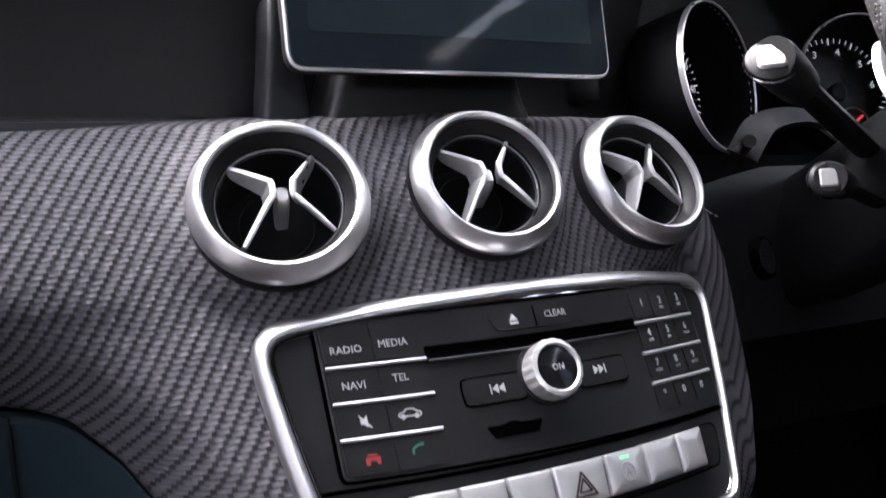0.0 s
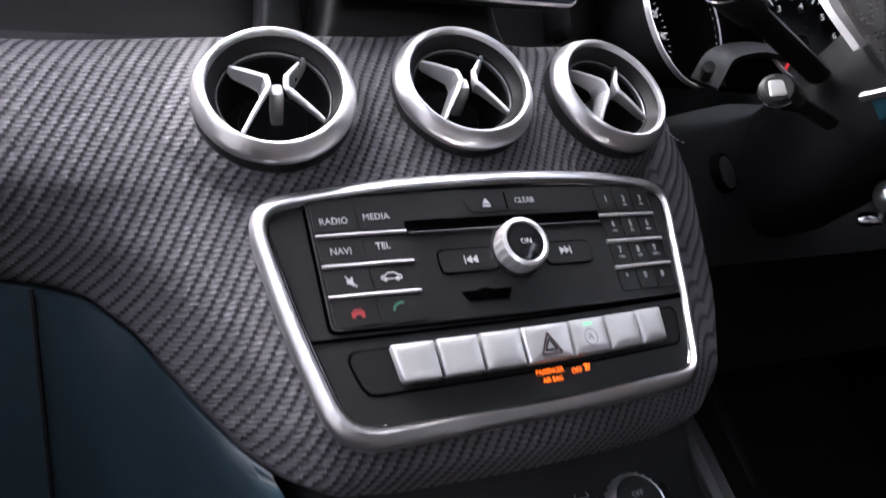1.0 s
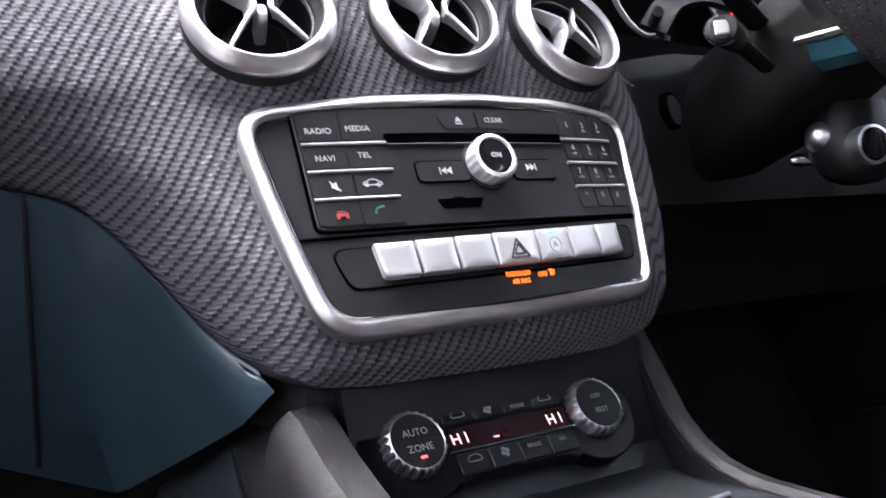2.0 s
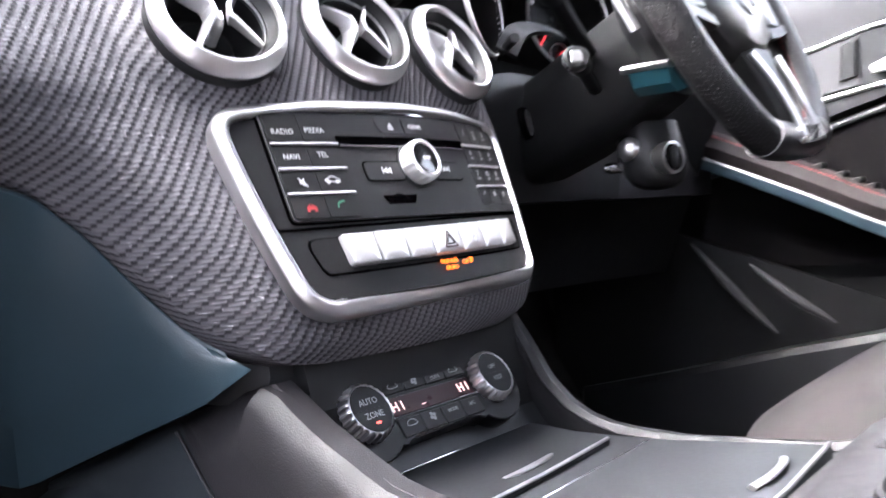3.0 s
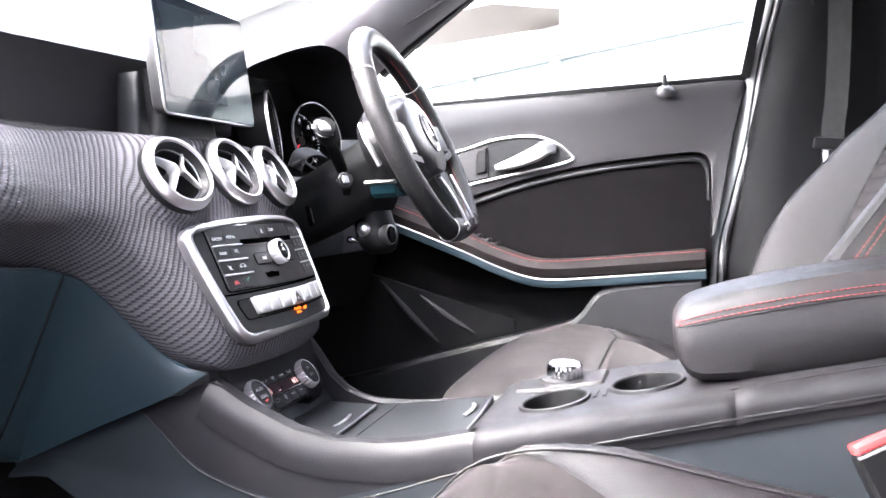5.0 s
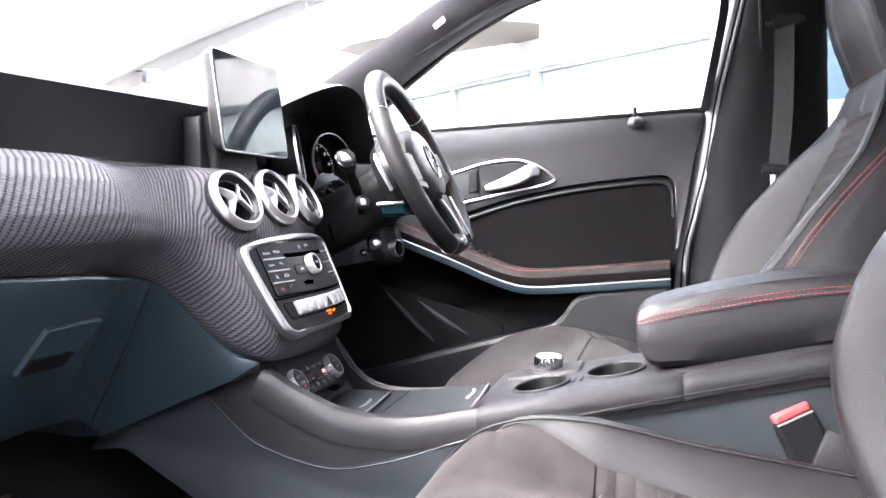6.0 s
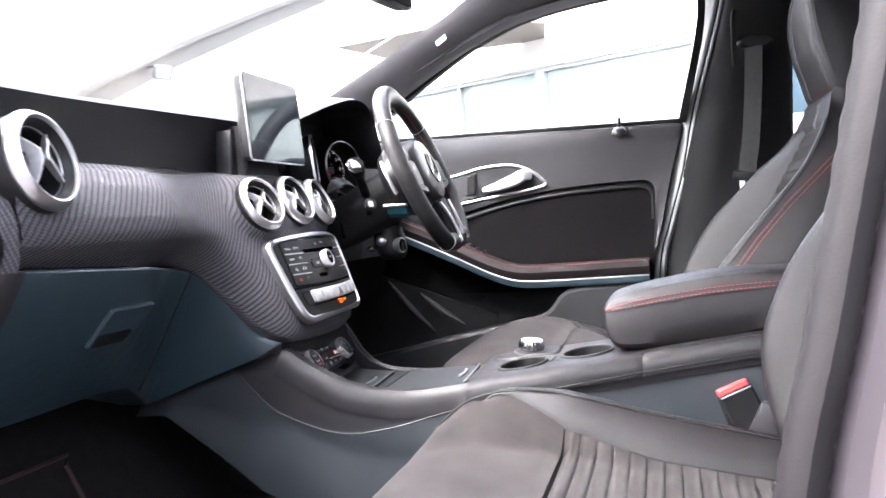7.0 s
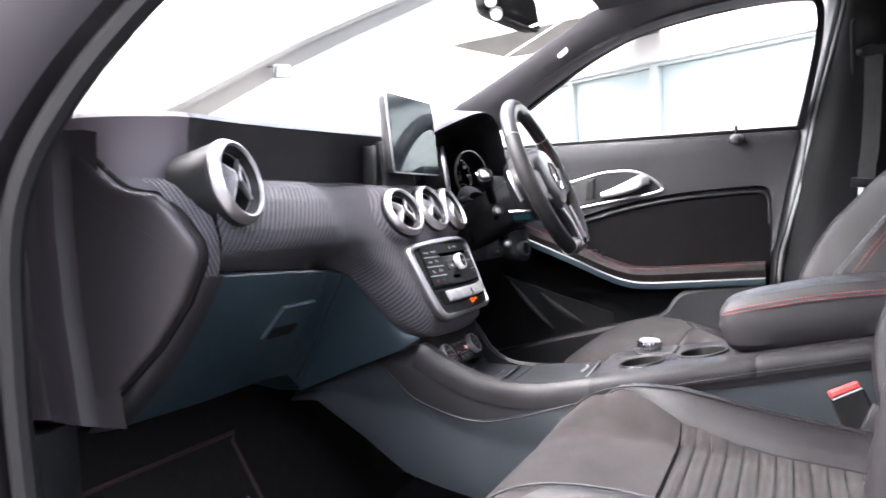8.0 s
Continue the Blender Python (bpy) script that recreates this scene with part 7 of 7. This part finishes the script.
    stitches([back_pt(cx, u, 0.549, back_f(cx, u, 0.549) + 0.001) for u in [-0.12 + 0.24 * i / 20 for i in range(21)]], s)
    rings = []
    for h in [0.80 * i / 60 for i in range(61)]:
        w = interp(h, WIDTH) * 0.99
        dp = 0.10 - 0.03 * smooth01(0.44, 0.56, h)
        rings.append([back_pt(cx, u, h, f) for u, f in ((-w, back_f(cx, -w, h) - 0.012), (-w, -dp * 0.7), (-w * 0.8, -dp), (w * 0.8, -dp), (w, -dp * 0.7), (w, back_f(cx, w, h) - 0.012), (w * 0.6, -0.03), (-w * 0.6, -0.03))])
    part("seat_back_shell", loft(rings), LEATHER, s)
    return s


build_seat(-0.385, "black leather and charcoal suede passenger seat with red stitching")
build_seat(0.385, "black leather and charcoal suede driver's seat with red stitching").location += V(0, 0.06, 0.042)


# ---- belts, buckle, mats, mirror, pedals ----
def build_small():
    b = root("seat_belt_buckle", (-0.075, -0.64, 0.58), "black seat belt buckle with red release button", "belt buckle")
    up = V(0.10, 0.36, 0.93).normalized()
    m = frame_m((-0.085, -0.645, 0.604), V(0.25, -0.95, 0.38), up)
    part("housing", prism(rect(-0.0225, -0.042, 0.0225, 0.036, 0.005), -0.013, 0.013, 0.003, m), SATIN, b)
    part("release_button", prism(rect(-0.0205, 0.0335, 0.0205, 0.0445, 0.003), -0.010, 0.0125, 0.003, m), REDPL, b, "red release button")
    part("button_edge", prism(rect(-0.021, 0.0315, 0.021, 0.0338, 0.0005), -0.012, 0.0136, 0.0005, m), GREYP, b)
    for k in range(4):
        part("relief_print", prism(rect(-0.008 + 0.001 * k, -0.030 + 0.005 * k, 0.006, -0.0275 + 0.005 * k, 0.0005), 0.0125, 0.0135, 0.0002, m), SOFTG, b)
    part("stalk", sweep([m @ V(0, -0.03, 0), m @ V(0.0, -0.09, -0.005), m @ V(0.005, -0.15, -0.01)], [(-0.012, -0.004), (0.012, -0.004), (0.012, 0.004), (-0.012, 0.004)], up=(1, 0, 0)), SATIN, b)
    part("console_webbing", rbox((0.01, 0.10, 0.05), 0.004, Matrix.Translation((-0.105, -0.70, 0.585)) @ pose(0, 0, 0, 25, 0, 0)), SOFTG, b)

    t = root("seat_belt", (0.66, -0.75, 0.45), "black seat belt hanging on the pillar from its anchor", "seat belt")
    part("anchor", loft([[V(0.685, -0.748 + 0.040 * k * math.cos(q), 1.205 + 0.018 * k * math.sin(q)) + V(-h, 0, 0) for q in [2 * math.pi * i / 20 for i in range(20)]] for k, h in ((1.0, 0.0), (0.95, 0.014), (0.7, 0.022))]), SATIN, t, "black belt anchor")
    sl = frame_m((0.690, -0.745, 1.14), (0, -1, 0.0), (-0.17, 0.0, 1))
    slot = rpoly([(-0.042, -0.085), (0.036, -0.085), (0.036, 0.14), (-0.042, 0.14)], 0.022, 5)
    part("anchor_slide", loft([[sl @ V(*q, h) for q in inset(slot, o)] for o, h in ((-0.004, 0.0), (-0.003, 0.004), (0.0, 0.0055), (0.003, 0.004), (0.004, 0.001))]), SATIN, t, "black rounded guide plate")
    belt = cr([V(0.664, -0.742, 1.195), V(0.668, -0.738, 1.10), V(0.672, -0.730, 1.0), V(0.676, -0.722, 0.93), V(0.69, -0.72, 0.70), V(0.69, -0.72, 0.45)], 5)
    part("webbing", sweep(belt, [(-0.0175, -0.001), (0.0175, -0.001), (0.0175, 0.001), (-0.0175, 0.001)], up=(-1, 0.3, 0)), SEATBELT, t)
    tg = part("belt_tongue", rbox((0.012, 0.062, 0.020), 0.004, Matrix.Translation((0.662, -0.722, 0.930)) @ pose(0, 0, 0, 8, 0, 0)), SATIN, t)
    part("tongue_plate", rbox((0.003, 0.024, 0.045), 0.001, Matrix.Translation((0.661, -0.716, 0.905))), CHROME, tg, "steel tongue plate")

    # passenger mat on floor and toe board
    def mt(a, b):
        x = -0.64 + 0.42 * a
        k = b
        y = -0.30 + 0.46 * min(1, k / 0.7) + 0.11 * max(0, (k - 0.7) / 0.3)
        z = 0.378 + 0.205 * max(0, (k - 0.7) / 0.3)
        return V(x, y, z)
    mat_ob = root("floor_mat", (-0.43, 0, 0.375), "black carpet floor mat with maroon bound edge", "floor mat")
    part("carpet_face", grid(mt, 10, 30, thick=(0, 0.003, -0.006)), CARPET, mat_ob)
    edge = [mt(0.02, k / 30) + V(0, 0, 0.003) for k in range(30)] + [mt(a / 12, 0.985) + V(0, -0.003, 0.003) for a in range(13)] + [mt(0.98, k / 30) + V(0, 0, 0.003) for k in range(29, -1, -1)]
    part("bound_edge", tube(edge, 0.0035, 6), MAROON, mat_ob, "maroon bound edge")
    part("tag", rbox((0.03, 0.03, 0.002), 0.0005, Matrix.Translation((-0.245, 0.215, 0.475)) @ pose(0, 0, 0, 52, 0, 40)), BLUEP, mat_ob, "small blue tag")

    # pedals
    for x, w, y, z in ((0.478, 0.075, 0.25, 0.528), (0.585, 0.05, 0.28, 0.53)):
        p = root("pedal", (x, y, z - 0.05), "steel pedal plate with black rubber studs", "pedal", "pedals")
        m = frame_m((x, y, z), (1, 0, 0), (0, 0.55, 0.83))
        part("plate", prism(rect(-w / 2, -0.035, w / 2, 0.035, 0.008), -0.006, 0.0, 0.002, m), SILVER, p)
        for i in range(3):
            for j in range(4):
                part("stud", revolve([(0.006, 0.0), (0.005, 0.003), (0.0, 0.0035)], m @ Matrix.Translation((-w / 3 + w / 3 * i, -0.024 + 0.016 * j, 0)), 10), RUBBER, p)
        part("arm", tube([m @ V(0, 0.02, -0.005), V(x, y + 0.08, z + 0.15), V(x, y + 0.10, z + 0.30)], 0.008), DARK, p)
    # kick panel ridges in the driver's footwell, paler to carry the light on them
    kp = root("kick_panel", (0.6, 0.0, 0.45), "black moulded footwell side panel with two ridges", "footwell panel", kind="structure")
    for (ya, za), (yb, zb) in (((0.075, 0.736), (-0.031, 0.618)), ((-0.001, 0.706), (-0.102, 0.632))):
        part("ridge", sweep(cr([V(0.700, ya, za), V(0.698, ya * 0.5 + yb * 0.5, za * 0.5 + zb * 0.5 - 0.004), V(0.700, yb, zb)], 5), [(0.0050 * math.cos(q), 0.0040 * math.sin(q)) for q in [2 * math.pi * j / 16 for j in range(16)]], up=(-1, 0, 0.4), scale=lambda t: 0.25 + math.sin(math.pi * t)), RIDGEM, kp)
    # side panel darkened in its colour for the footwell's shade
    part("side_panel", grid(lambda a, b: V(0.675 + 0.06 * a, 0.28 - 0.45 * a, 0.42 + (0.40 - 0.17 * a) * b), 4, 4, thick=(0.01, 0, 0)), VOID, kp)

    r = root("rear_view_mirror", (0.0, 0.0, 1.22), "black rear-view mirror with two reading lamps below", "mirror")
    mm = frame_m((0.0, -0.160, 1.238), (1, -0.12, 0), (0, 0.12, 1))
    part("housing", loft([[mm @ V(0.115 * k * x, 0.034 * k * y, h) for x, y in rpoly([(-1, -1), (1, -1), (1, 1), (-1, 1)], 0.5, 5)] for k, h in ((0.6, -0.035), (0.95, -0.015), (1.0, 0.0))]), SATIN, r)
    part("glass", prism(rect(-0.108, -0.028, 0.108, 0.028, 0.014), 0.0, 0.002, 0.0005, mm), MIRRORM, r)
    part("stem", tube([V(0, -0.135, 1.245), V(0, -0.10, 1.300), V(0, -0.09, 1.34)], 0.011), SATIN, r)
    for y, z in ((-0.160, 1.2195), (-0.168, 1.1990)):
        lm = Matrix.Translation((-0.112, y, z)) @ V(-0.9, -0.3, -0.35).to_track_quat("Z", "Y").to_matrix().to_4x4()
        lens = part("reading_lamp", revolve([(0.0105, -0.012), (0.0105, 0.002), (0.0090, 0.004), (0.0085, 0.002)], lm, 24), SATIN, r)
        part("lens", revolve([(0.0088, 0.001), (0.006, 0.0032), (0.0, 0.0038)], lm, 24), glow_mat("lit_lamp_lens", (1.0, 0.98, 0.95), 0.10), lens, "lit white lens")
    # sun visor on the driver's side
    v = root("sun_visor", (0.33, -0.27, 1.34), "dark cloth sun visor folded against the roof", "sun visor")
    part("panel", rbox((0.34, 0.15, 0.016), 0.007, Matrix.Translation((0.36, -0.275, 1.350)) @ pose(0, 0, 0, -6, 4, 0)), HEAD, v)
    part("arm", tube([V(0.53, -0.20, 1.340), V(0.19, -0.20, 1.350)], 0.006), SATIN, v)


build_small()
